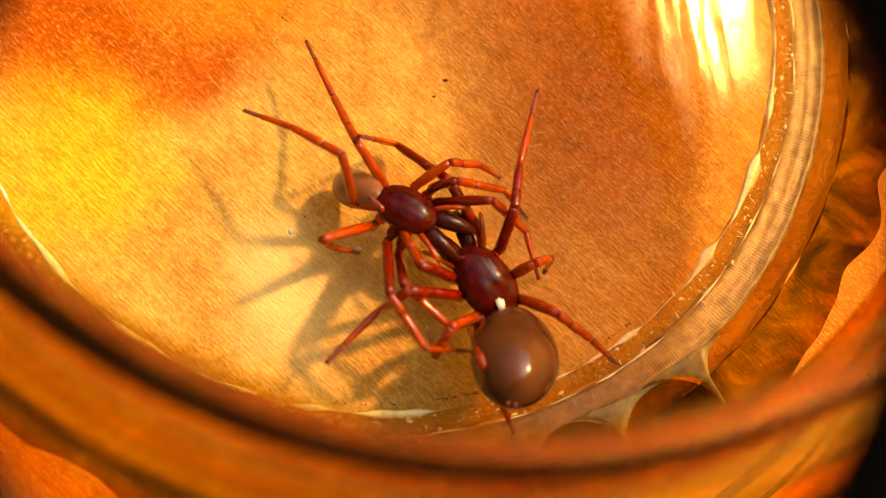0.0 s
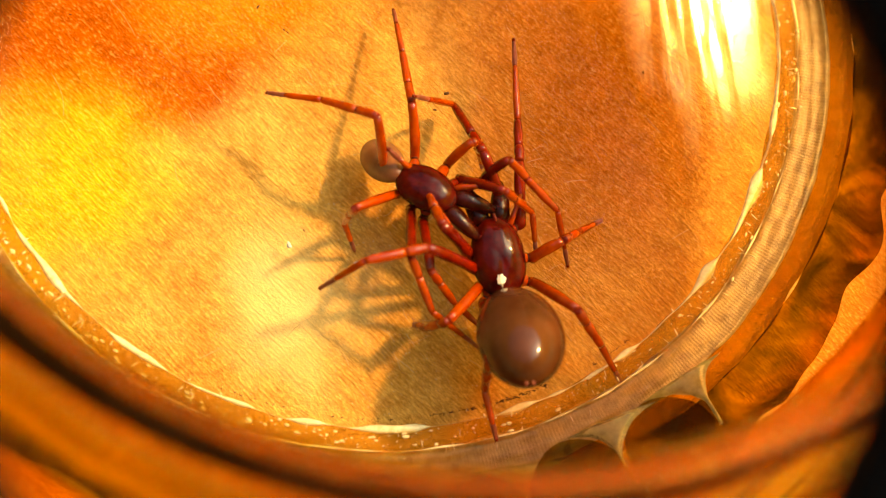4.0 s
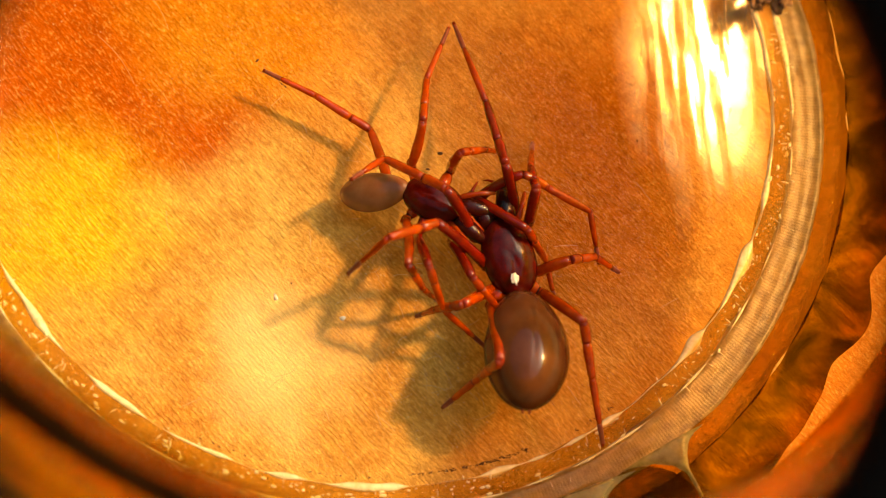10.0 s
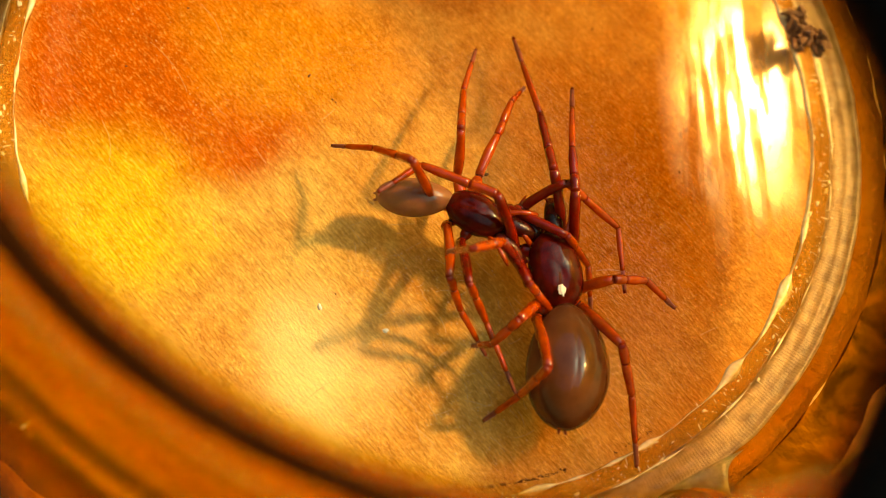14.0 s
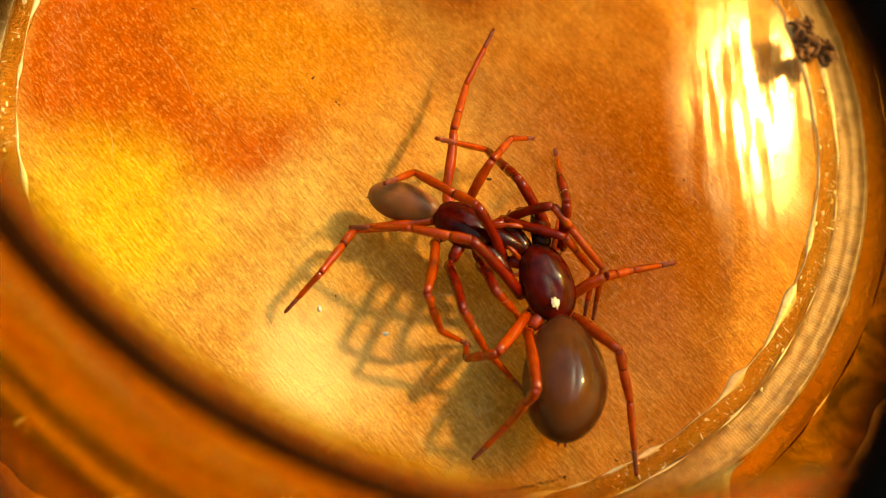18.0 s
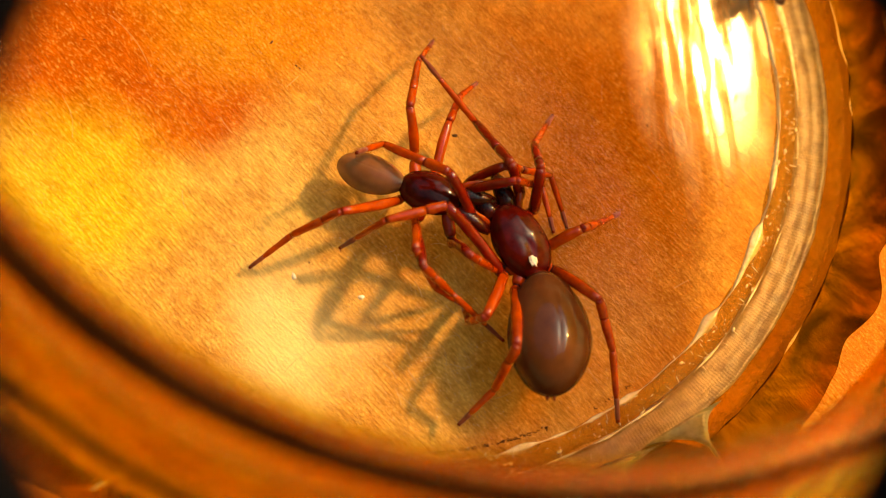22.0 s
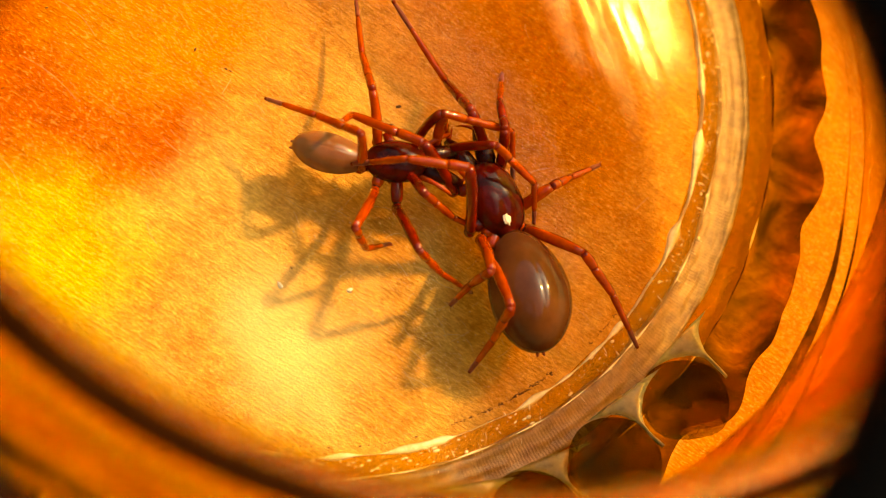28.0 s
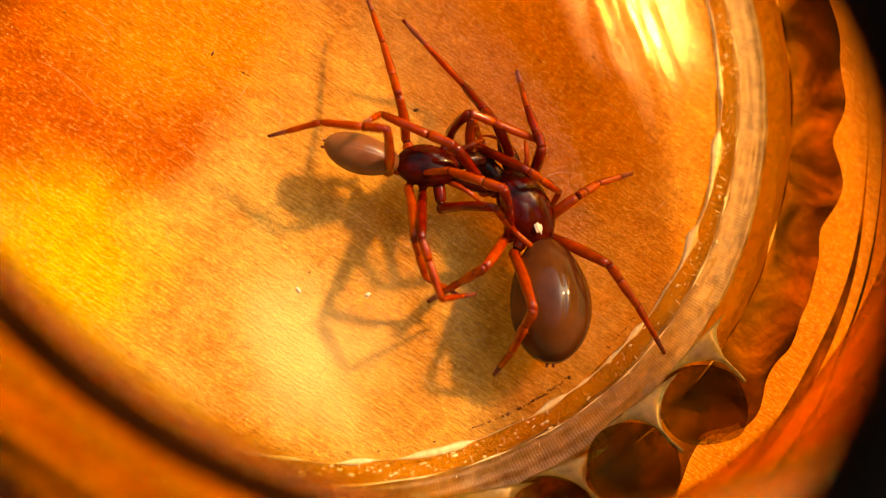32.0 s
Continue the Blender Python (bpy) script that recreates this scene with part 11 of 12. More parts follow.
        [(0, -0.18, -2.53, -1.34, -4.2, -40.5, -60.3), (1, -0.25, -1.38, -1.34, -6.0, -38.3, -60.1), (2, -0.42, -1.33, -1.32, -5.0, -38.5, -63.4), (3, -0.37, -1.51, -1.33, -3.5, -40.5, -61.8), (3.5, -0.37, -1.51, -1.33, -3.5, -40.5, -61.8), (5.5, -0.61, -2.10, -1.31, -3.3, -49.5, -65.6), (6, -0.61, -2.10, -1.31, -3.3, -49.5, -65.6), (7, 0.01, -1.76, -1.35, -4.4, -45.0, -57.4), (8, 1.87, -1.74, -0.66, -8.8, -48.4, -53.1), (9, 0.19, -2.52, -0.56, -7.1, -43.7, -65.6), (10, -0.01, -3.03, -0.55, -12.0, -54.1, -58.7), (11, 0.21, -3.25, -0.56, -8.7, -40.9, -62.1), (12, 0.07, -3.05, -0.55, -9.3, -36.1, -63.3), (13, -0.11, -2.64, -0.54, -10.2, -38.7, -62.8), (14, 0.09, -2.43, -0.56, -8.0, -42.6, -59.4), (14.5, 0.09, -2.43, -0.56, -8.0, -42.6, -59.4), (16.5, 0.09, -2.43, -0.56, -8.0, -42.6, -59.4), (17, 0.51, -3.10, -0.58, -8.4, -30.1, -59.7), (18, 0.70, -3.11, -0.59, -11.7, -39.0, -52.5), (19, 0.04, -2.73, -0.55, -11.3, -34.0, -65.1), (20, 0.54, -3.00, -0.59, -12.4, -39.5, -62.4), (21, 0.46, -3.51, -0.58, 1.5, -55.9, -87.9), (22, -0.33, -2.68, -0.53, -6.2, -44.0, -70.8), (23, 0.70, -3.40, -0.59, -6.0, -42.5, -68.8), (24, 0.05, -2.36, -0.55, -2.0, -37.9, -79.2), (25, -0.12, -2.55, -0.54, -0.0, -44.7, -83.3), (25.5, -0.12, -2.55, -0.54, -0.0, -44.7, -83.3), (27.5, 0.09, -3.53, -0.56, -3.9, -47.1, -78.8), (28, 0.09, -3.53, -0.56, -3.9, -47.1, -78.8), (29, 0.27, -2.62, -0.57, 8.6, -50.1, -89.3), (30, 0.30, -2.84, -0.57, 4.0, -43.3, -83.4), (31, 0.01, -2.76, -0.55, 8.7, -47.8, -93.1), (32, -0.25, -2.11, -0.53, 11.7, -43.6, -96.7)],
        [(0, 6.45, 0.00, 0.00, 32.3, 40.0, 51.8), (0.25, 6.45, 0.00, 0.00, 37.3, 47.4, 58.7), (0.5, 6.45, 0.00, 0.00, 44.5, 54.3, 67.8), (0.75, 6.45, 0.00, 0.00, 55.1, 60.2, 80.2), (1, 6.45, 0.00, 0.00, 70.4, 64.5, 97.3), (1.5, 6.45, 0.00, 0.00, 60.2, 63.6, 86.8), (2, 6.45, 0.00, 0.00, 51.0, 61.9, 77.2), (3, 6.45, 0.00, 0.00, 38.7, 60.0, 64.0), (3.5, 6.45, 0.00, 0.00, 38.7, 60.0, 64.0), (4.5, 6.45, 0.00, 0.00, 55.9, 66.7, 81.6), (5.5, 6.45, 0.00, 0.00, 82.2, 70.0, 108.1), (6, 6.45, 0.00, 0.00, 82.2, 70.0, 108.1), (7, 6.45, 0.00, 0.00, 70.1, 64.1, 94.9), (8, 6.45, 0.00, 0.00, 101.1, 67.7, 123.5), (8.5, 6.45, 0.00, 0.00, 102.2, 64.7, 126.4), (9, 6.45, 0.00, 0.00, 103.0, 61.6, 128.8), (10, 6.45, 0.00, 0.00, 110.7, 57.6, 130.3), (11, 6.45, 0.00, 0.00, 86.5, 60.7, 109.7), (12, 6.45, 0.00, 0.00, 59.8, 59.5, 80.0), (12.33, 6.45, 0.00, 0.00, 71.1, 60.5, 92.3), (12.67, 6.45, 0.00, 0.00, 82.7, 60.2, 104.9), (13, 6.45, 0.00, 0.00, 93.6, 58.7, 116.8), (14, 6.45, 0.00, 0.00, 97.1, 54.5, 121.8), (14.5, 6.45, 0.00, 0.00, 97.1, 54.5, 121.8), (16.5, 6.45, 0.00, 0.00, 97.1, 54.5, 121.8), (16.75, 6.45, 0.00, 0.00, 86.3, 58.6, 111.6), (17, 6.45, 0.00, 0.00, 73.1, 61.4, 98.9), (18, 6.45, 0.00, 0.00, 87.1, 52.2, 106.0), (18.33, 6.45, 0.00, 0.00, 89.3, 51.6, 110.2), (18.67, 6.45, 0.00, 0.00, 91.3, 51.0, 114.3), (19, 6.45, 0.00, 0.00, 93.3, 50.3, 118.3), (20, 6.45, 0.00, 0.00, 96.5, 53.5, 118.3), (20.33, 6.45, 0.00, 0.00, 97.5, 47.9, 120.2), (20.67, 6.45, 0.00, 0.00, 98.2, 42.2, 121.8), (21, 6.45, 0.00, 0.00, 98.7, 36.4, 123.2), (21.5, 6.45, 0.00, 0.00, 97.8, 38.9, 123.9), (22, 6.45, 0.00, 0.00, 96.9, 41.3, 124.6), (22.5, 6.45, 0.00, 0.00, 93.6, 51.2, 120.5), (23, 6.45, 0.00, 0.00, 87.9, 60.8, 113.9), (24, 6.45, 0.00, 0.00, 80.6, 52.1, 112.6), (25, 6.45, 0.00, 0.00, 86.0, 61.8, 118.0), (25.5, 6.45, 0.00, 0.00, 86.0, 61.8, 118.0), (27.5, 6.45, 0.00, 0.00, 100.3, 46.7, 130.6), (28, 6.45, 0.00, 0.00, 100.3, 46.7, 130.6), (28.5, 6.45, 0.00, 0.00, 102.0, 50.1, 137.4), (29, 6.45, 0.00, 0.00, 104.4, 53.2, 144.9), (30, 6.45, 0.00, 0.00, 103.7, 64.5, 143.0), (30.5, 6.45, 0.00, 0.00, 98.2, 66.1, 138.1), (31, 6.45, 0.00, 0.00, 92.0, 67.5, 132.6), (31.33, 6.45, 0.00, 0.00, 52.8, 71.4, 92.7), (31.67, 6.45, 0.00, 0.00, 17.2, 65.6, 56.3), (32, 6.45, 0.00, 0.00, -0.7, 54.6, 37.6)],
        [(0, 8.60, 2.73, -2.92, 48.7, 28.5, 133.0), (0.25, 8.04, 2.62, -3.34, 42.9, 30.8, 120.7), (0.5, 7.45, 2.45, -3.69, 36.3, 33.0, 108.1), (0.75, 6.83, 2.22, -3.94, 28.6, 34.7, 95.0), (1, 6.20, 1.94, -4.10, 19.6, 35.5, 81.8), (1.5, 6.56, 2.02, -4.07, 27.3, 44.1, 94.9), (2, 6.92, 2.09, -4.00, 39.2, 51.2, 111.4), (3, 7.44, 2.04, -3.93, 40.9, 43.6, 113.8), (3.5, 7.44, 2.04, -3.93, 40.9, 43.6, 113.8), (4.5, 6.71, 1.78, -4.17, 40.5, 42.7, 109.0), (5.5, 5.96, 1.48, -4.27, 40.1, 42.5, 104.2), (6, 5.96, 1.48, -4.27, 40.1, 42.5, 104.2), (7, 6.28, 1.98, -4.08, 50.1, 42.1, 121.4), (8, 5.50, 1.43, -4.20, 78.6, 51.0, 153.9), (8.5, 5.30, 1.56, -4.10, 58.3, 49.7, 130.6), (9, 5.10, 1.68, -3.99, 42.4, 43.5, 110.6), (10, 4.87, 1.86, -3.83, 54.3, 37.8, 114.6), (11, 5.70, 2.09, -3.96, 38.2, 47.8, 105.3), (12, 6.85, 2.27, -3.91, 35.8, 52.6, 104.3), (12.33, 6.36, 2.23, -3.95, 17.6, 52.4, 80.3), (12.67, 5.87, 2.18, -3.94, 1.4, 48.2, 58.5), (13, 5.39, 2.10, -3.88, -10.7, 41.0, 40.7), (14, 5.06, 2.24, -3.70, -8.3, 44.9, 44.6), (14.5, 5.06, 2.24, -3.70, -8.3, 44.9, 44.6), (16.5, 5.06, 2.24, -3.70, -8.3, 44.9, 44.6), (16.75, 5.58, 2.20, -3.87, 2.6, 42.2, 64.7), (17, 6.11, 2.15, -3.98, 10.8, 38.4, 83.2), (18, 5.68, 2.68, -3.58, 33.0, 42.4, 102.5), (18.33, 5.47, 2.65, -3.56, 20.8, 38.8, 86.6), (18.67, 5.27, 2.60, -3.53, 11.1, 32.8, 72.9), (19, 5.07, 2.55, -3.49, 4.2, 25.2, 61.4), (20, 5.17, 2.38, -3.65, 1.8, 34.1, 48.2), (20.33, 4.92, 2.63, -3.37, 18.9, 42.0, 72.7), (20.67, 4.67, 2.86, -3.05, 38.4, 42.5, 101.0), (21, 4.45, 3.06, -2.70, 53.5, 36.2, 126.8), (21.5, 4.48, 2.93, -2.85, 41.6, 39.1, 109.9), (22, 4.51, 2.81, -3.00, 28.6, 38.6, 92.5), (22.5, 5.01, 2.45, -3.54, 34.5, 43.8, 103.4), (23, 5.55, 2.02, -3.96, 44.0, 48.4, 115.9), (24, 5.38, 2.57, -3.58, 37.8, 24.7, 116.2), (25, 5.44, 1.89, -4.00, 51.8, 37.3, 137.1), (25.5, 5.44, 1.89, -4.00, 51.8, 37.3, 137.1), (27.5, 4.42, 2.36, -3.31, 50.2, 40.2, 128.8), (28, 4.42, 2.36, -3.31, 50.2, 40.2, 128.8), (28.5, 4.30, 1.97, -3.48, 38.4, 42.1, 114.0), (29, 4.23, 1.56, -3.64, 26.0, 40.6, 99.2), (30, 4.89, 1.18, -4.10, 34.1, 56.1, 112.6), (30.5, 5.08, 1.23, -4.15, 51.5, 49.2, 134.8), (31, 5.27, 1.28, -4.20, 62.6, 39.7, 151.1), (31.33, 6.38, 1.45, -4.30, 61.4, 35.0, 149.7), (31.67, 7.49, 1.56, -4.13, 60.0, 30.2, 149.3), (32, 8.53, 1.60, -3.70, 58.5, 25.7, 149.8)]),
    "MR3": (
        [(0, -1.71, -1.94, -1.24, -4.0, -40.8, -120.3), (1, -2.07, -0.89, -1.22, -8.2, -41.9, -116.4), (2, -1.95, -0.90, -1.22, -6.2, -42.1, -120.9), (3, -1.85, -0.88, -1.22, -7.2, -40.0, -115.8), (3.5, -1.85, -0.88, -1.22, -7.2, -40.0, -115.8), (5.5, -1.40, -1.29, -1.26, -25.9, -66.9, -96.7), (6, -1.40, -1.29, -1.26, -25.9, -66.9, -96.7), (7, -1.30, -1.34, -1.28, -58.3, -37.0, -50.8), (8, -1.03, -1.53, -0.49, -59.5, -27.9, -50.4), (9, -1.21, -1.68, -0.48, -57.5, -37.4, -64.2), (10, -1.33, -2.18, -0.48, -56.0, -37.3, -66.3), (11, -1.25, -2.51, -0.48, -51.6, -33.7, -72.9), (12, -1.62, -1.85, -0.46, -52.1, -26.6, -74.0), (13, -1.52, -1.55, -0.47, -53.7, -29.3, -71.6), (14, -1.51, -1.84, -0.46, -55.4, -26.9, -61.1), (14.5, -1.51, -1.84, -0.46, -55.4, -26.9, -61.1), (16.5, -1.51, -1.84, -0.46, -55.4, -26.9, -61.1), (17, -1.30, -2.13, -0.47, -51.5, -30.1, -70.4), (18, -1.12, -2.18, -0.48, -51.8, -26.4, -68.4), (19, -1.73, -2.28, -0.44, -39.1, -38.1, -103.2), (20, -1.48, -1.95, -0.45, -57.3, -22.3, -67.6), (21, -1.28, -1.68, -0.47, -56.4, -29.3, -77.0), (22, -0.80, -1.90, -0.50, -53.6, -43.9, -74.3), (23, -1.07, -2.95, -0.48, -34.4, -46.7, -98.9), (24, -0.73, -1.89, -0.51, -13.1, -40.7, -133.3), (25, -1.66, -2.28, -0.44, -11.3, -45.7, -136.8), (25.5, -1.66, -2.28, -0.44, -11.3, -45.7, -136.8), (27.5, -1.66, -2.31, -0.44, -26.1, -40.8, -116.3), (28, -1.66, -2.31, -0.44, -26.1, -40.8, -116.3), (29, -1.31, -2.23, -0.46, -20.5, -41.6, -118.9), (30, -1.31, -2.23, -0.46, -20.5, -41.7, -119.4), (31, -1.56, -2.05, -0.44, -16.7, -41.4, -128.0), (32, -1.36, -1.80, -0.46, -42.0, -34.4, -87.3)],
        [(0, 5.68, 0.00, 0.00, 8.0, 34.3, 176.3), (0.5, 5.68, 0.00, 0.00, 6.3, 48.3, 170.8), (1, 5.68, 0.00, 0.00, 0.9, 62.2, 162.2), (2, 5.68, 0.00, 0.00, 2.4, 63.1, 166.3), (3, 5.68, 0.00, 0.00, -9.7, 69.0, 152.4), (3.5, 5.68, 0.00, 0.00, -9.7, 69.0, 152.4), (4, 5.68, 0.00, 0.00, 15.0, 56.2, -179.7), (4.5, 5.68, 0.00, 0.00, 24.5, 40.6, -166.8), (5, 5.68, 0.00, 0.00, 28.4, 24.1, -158.9), (5.5, 5.68, 0.00, 0.00, 29.8, 7.3, -152.8), (6, 5.68, 0.00, 0.00, 29.8, 7.3, -152.8), (6.17, 5.68, 0.00, 0.00, 27.7, 13.1, -174.7), (6.33, 5.68, 0.00, 0.00, 23.5, 17.8, 162.6), (6.5, 5.68, 0.00, 0.00, 17.6, 20.5, 139.2), (6.67, 5.68, 0.00, 0.00, 10.9, 20.7, 115.3), (6.83, 5.68, 0.00, 0.00, 4.8, 18.4, 91.7), (7, 5.68, 0.00, 0.00, 0.2, 14.0, 68.9), (7.5, 5.68, 0.00, 0.00, -0.2, 13.5, 69.1), (8, 5.68, 0.00, 0.00, -0.5, 13.0, 69.4), (8.5, 5.68, 0.00, 0.00, 2.8, 17.8, 84.0), (9, 5.68, 0.00, 0.00, 7.4, 21.6, 99.4), (9.33, 5.68, 0.00, 0.00, 8.3, 18.1, 103.8), (9.67, 5.68, 0.00, 0.00, 8.9, 14.6, 108.0), (10, 5.68, 0.00, 0.00, 9.2, 11.0, 112.2), (10.5, 5.68, 0.00, 0.00, 2.0, 15.5, 96.8), (11, 5.68, 0.00, 0.00, -6.3, 17.9, 80.6), (11.5, 5.68, 0.00, 0.00, -10.7, 19.4, 68.5), (12, 5.68, 0.00, 0.00, -15.3, 20.1, 56.2), (12.5, 5.68, 0.00, 0.00, -10.4, 20.2, 65.9), (13, 5.68, 0.00, 0.00, -5.4, 19.5, 75.5), (13.5, 5.68, 0.00, 0.00, -1.4, 17.7, 84.1), (14, 5.68, 0.00, 0.00, 2.3, 15.4, 92.4), (14.5, 5.68, 0.00, 0.00, 2.3, 15.4, 92.4), (16.5, 5.68, 0.00, 0.00, 2.3, 15.4, 92.4), (16.67, 5.68, 0.00, 0.00, -0.8, 16.1, 88.7), (16.83, 5.68, 0.00, 0.00, -4.0, 16.7, 84.9), (17, 5.68, 0.00, 0.00, -7.2, 17.1, 81.1), (18, 5.68, 0.00, 0.00, -5.7, 12.5, 89.3), (18.5, 5.68, 0.00, 0.00, -6.8, 15.5, 109.6), (19, 5.68, 0.00, 0.00, -6.8, 18.6, 130.1), (19.33, 5.68, 0.00, 0.00, -5.8, 15.1, 111.9), (19.67, 5.68, 0.00, 0.00, -3.7, 12.0, 94.0), (20, 5.68, 0.00, 0.00, -0.8, 9.7, 76.0), (20.5, 5.68, 0.00, 0.00, 1.6, 7.8, 89.5), (21, 5.68, 0.00, 0.00, 3.4, 5.5, 102.8), (22, 5.68, 0.00, 0.00, 7.0, 8.4, 97.4), (22.5, 5.68, 0.00, 0.00, 3.8, 11.6, 115.7), (23, 5.68, 0.00, 0.00, 1.7, 15.6, 134.0), (23.5, 5.68, 0.00, 0.00, -3.2, 29.1, 142.1), (24, 5.68, 0.00, 0.00, -6.4, 43.1, 150.3), (25, 5.68, 0.00, 0.00, 4.8, 38.6, 168.9), (25.5, 5.68, 0.00, 0.00, 4.8, 38.6, 168.9), (26.5, 5.68, 0.00, 0.00, -2.1, 33.7, 149.7), (27.5, 5.68, 0.00, 0.00, -6.4, 27.4, 132.4), (28, 5.68, 0.00, 0.00, -6.4, 27.4, 132.4), (29, 5.68, 0.00, 0.00, -9.6, 30.7, 134.7), (30, 5.68, 0.00, 0.00, -7.1, 32.7, 139.5), (31, 5.68, 0.00, 0.00, -8.5, 32.8, 141.9), (31.33, 5.68, 0.00, 0.00, -10.9, 31.6, 122.9), (31.67, 5.68, 0.00, 0.00, -12.7, 29.8, 104.2), (32, 5.68, 0.00, 0.00, -13.8, 27.6, 85.9)],
        [(0, 2.61, 0.20, -2.10, 9.4, 20.3, 172.2), (0.5, 3.24, 0.39, -2.78, 8.7, 30.6, 167.1), (1, 4.03, 0.53, -3.29, 6.0, 40.6, 160.5), (2, 4.04, 0.40, -3.32, -2.3, 43.0, 150.6), (3, 4.50, 0.62, -3.48, -0.3, 42.3, 153.5), (3.5, 4.50, 0.62, -3.48, -0.3, 42.3, 153.5), (4, 3.61, -0.01, -3.10, -1.9, 38.7, 146.7), (4.5, 2.93, -0.65, -2.42, -1.5, 36.6, 140.3), (5, 2.51, -1.22, -1.52, 0.1, 36.5, 134.4), (5.5, 2.40, -1.69, -0.47, 2.1, 38.7, 129.2), (6, 2.40, -1.69, -0.47, 2.1, 38.7, 129.2), (6.17, 2.07, -0.34, -0.85, 5.5, 34.1, 122.7), (6.33, 2.30, 1.06, -1.14, 7.1, 28.2, 115.6), (6.5, 3.04, 2.28, -1.31, 7.0, 21.3, 108.3), (6.67, 4.19, 3.15, -1.32, 5.3, 13.8, 101.3), (6.83, 5.58, 3.53, -1.18, 1.9, 6.4, 94.8), (7, 6.98, 3.37, -0.90, -3.0, -0.4, 89.1), (7.5, 6.97, 3.38, -0.87, -3.8, -9.5, 70.2), (8, 6.96, 3.40, -0.84, -1.1, -18.4, 50.7), (8.5, 6.05, 3.53, -1.14, 1.1, -10.1, 51.5), (9, 5.12, 3.42, -1.37, 1.5, -1.4, 52.9), (9.33, 4.84, 3.44, -1.16, 2.2, 1.8, 76.1), (9.67, 4.56, 3.43, -0.94, 2.7, 3.9, 99.5), (10, 4.30, 3.38, -0.71, 2.4, 5.6, 122.9), (10.5, 5.26, 3.56, -1.00, -1.6, 5.2, 109.2), (11, 6.26, 3.50, -1.15, -6.8, 3.3, 96.0), (11.5, 6.97, 3.27, -1.24, -9.3, 14.2, 92.0), (12, 7.63, 2.91, -1.28, -10.8, 25.1, 87.3), (12.5, 7.11, 3.19, -1.28, -11.6, 15.6, 82.0), (13, 6.56, 3.40, -1.24, -10.1, 6.7, 76.6), (13.5, 6.05, 3.53, -1.13, -9.9, 2.7, 72.0), (14, 5.53, 3.59, -0.99, -8.9, -0.9, 67.2), (14.5, 5.53, 3.59, -0.99, -8.9, -0.9, 67.2), (16.5, 5.53, 3.59, -0.99, -8.9, -0.9, 67.2), (16.67, 5.76, 3.58, -1.04, -10.8, -1.2, 84.8), (16.83, 6.00, 3.55, -1.07, -12.4, 0.1, 102.4), (17, 6.23, 3.52, -1.10, -12.9, 2.6, 119.9), (18, 5.73, 3.64, -0.81, -14.3, -4.0, 116.8), (18.5, 4.48, 3.38, -0.99, -17.4, -6.4, 127.3), (19, 3.41, 2.70, -1.19, -19.5, -9.3, 137.8), (19.33, 4.34, 3.34, -0.97, -16.3, -4.2, 116.7), (19.67, 5.43, 3.63, -0.77, -12.2, 1.5, 96.2), (20, 6.57, 3.56, -0.63, -7.1, 8.1, 76.7), (20.5, 5.71, 3.69, -0.51, -8.2, -11.2, 98.2), (21, 4.86, 3.62, -0.35, -13.5, -30.7, 121.0), (22, 5.20, 3.65, -0.55, -1.9, -9.0, 116.5), (22.5, 4.10, 3.29, -0.75, -7.9, -5.8, 138.9), (23, 3.19, 2.58, -1.00, -12.0, -1.8, 161.2), (23.5, 3.11, 2.00, -1.81, -14.4, 5.3, 164.7), (24, 3.32, 1.35, -2.55, -16.5, 12.0, 168.7), (25, 2.83, 0.56, -2.33, -15.8, 13.4, 172.0), (25.5, 2.83, 0.56, -2.33, -15.8, 13.4, 172.0), (26.5, 3.01, 1.56, -2.07, -16.1, 8.5, 162.6), (27.5, 3.45, 2.44, -1.71, -16.1, 2.6, 153.7), (28, 3.45, 2.44, -1.71, -16.1, 2.6, 153.7), (29, 3.43, 2.28, -1.90, -17.0, 5.6, 157.4), (30, 3.30, 2.03, -2.01, -17.2, 9.5, 156.4), (31, 3.21, 1.93, -2.02, -17.5, 9.6, 161.1), (31.33, 3.96, 2.67, -1.95, -16.2, 6.0, 140.7), (31.67, 4.89, 3.14, -1.85, -14.4, 1.7, 120.5), (32, 5.92, 3.29, -1.72, -11.8, -3.2, 100.2)]),
    "MR4": (
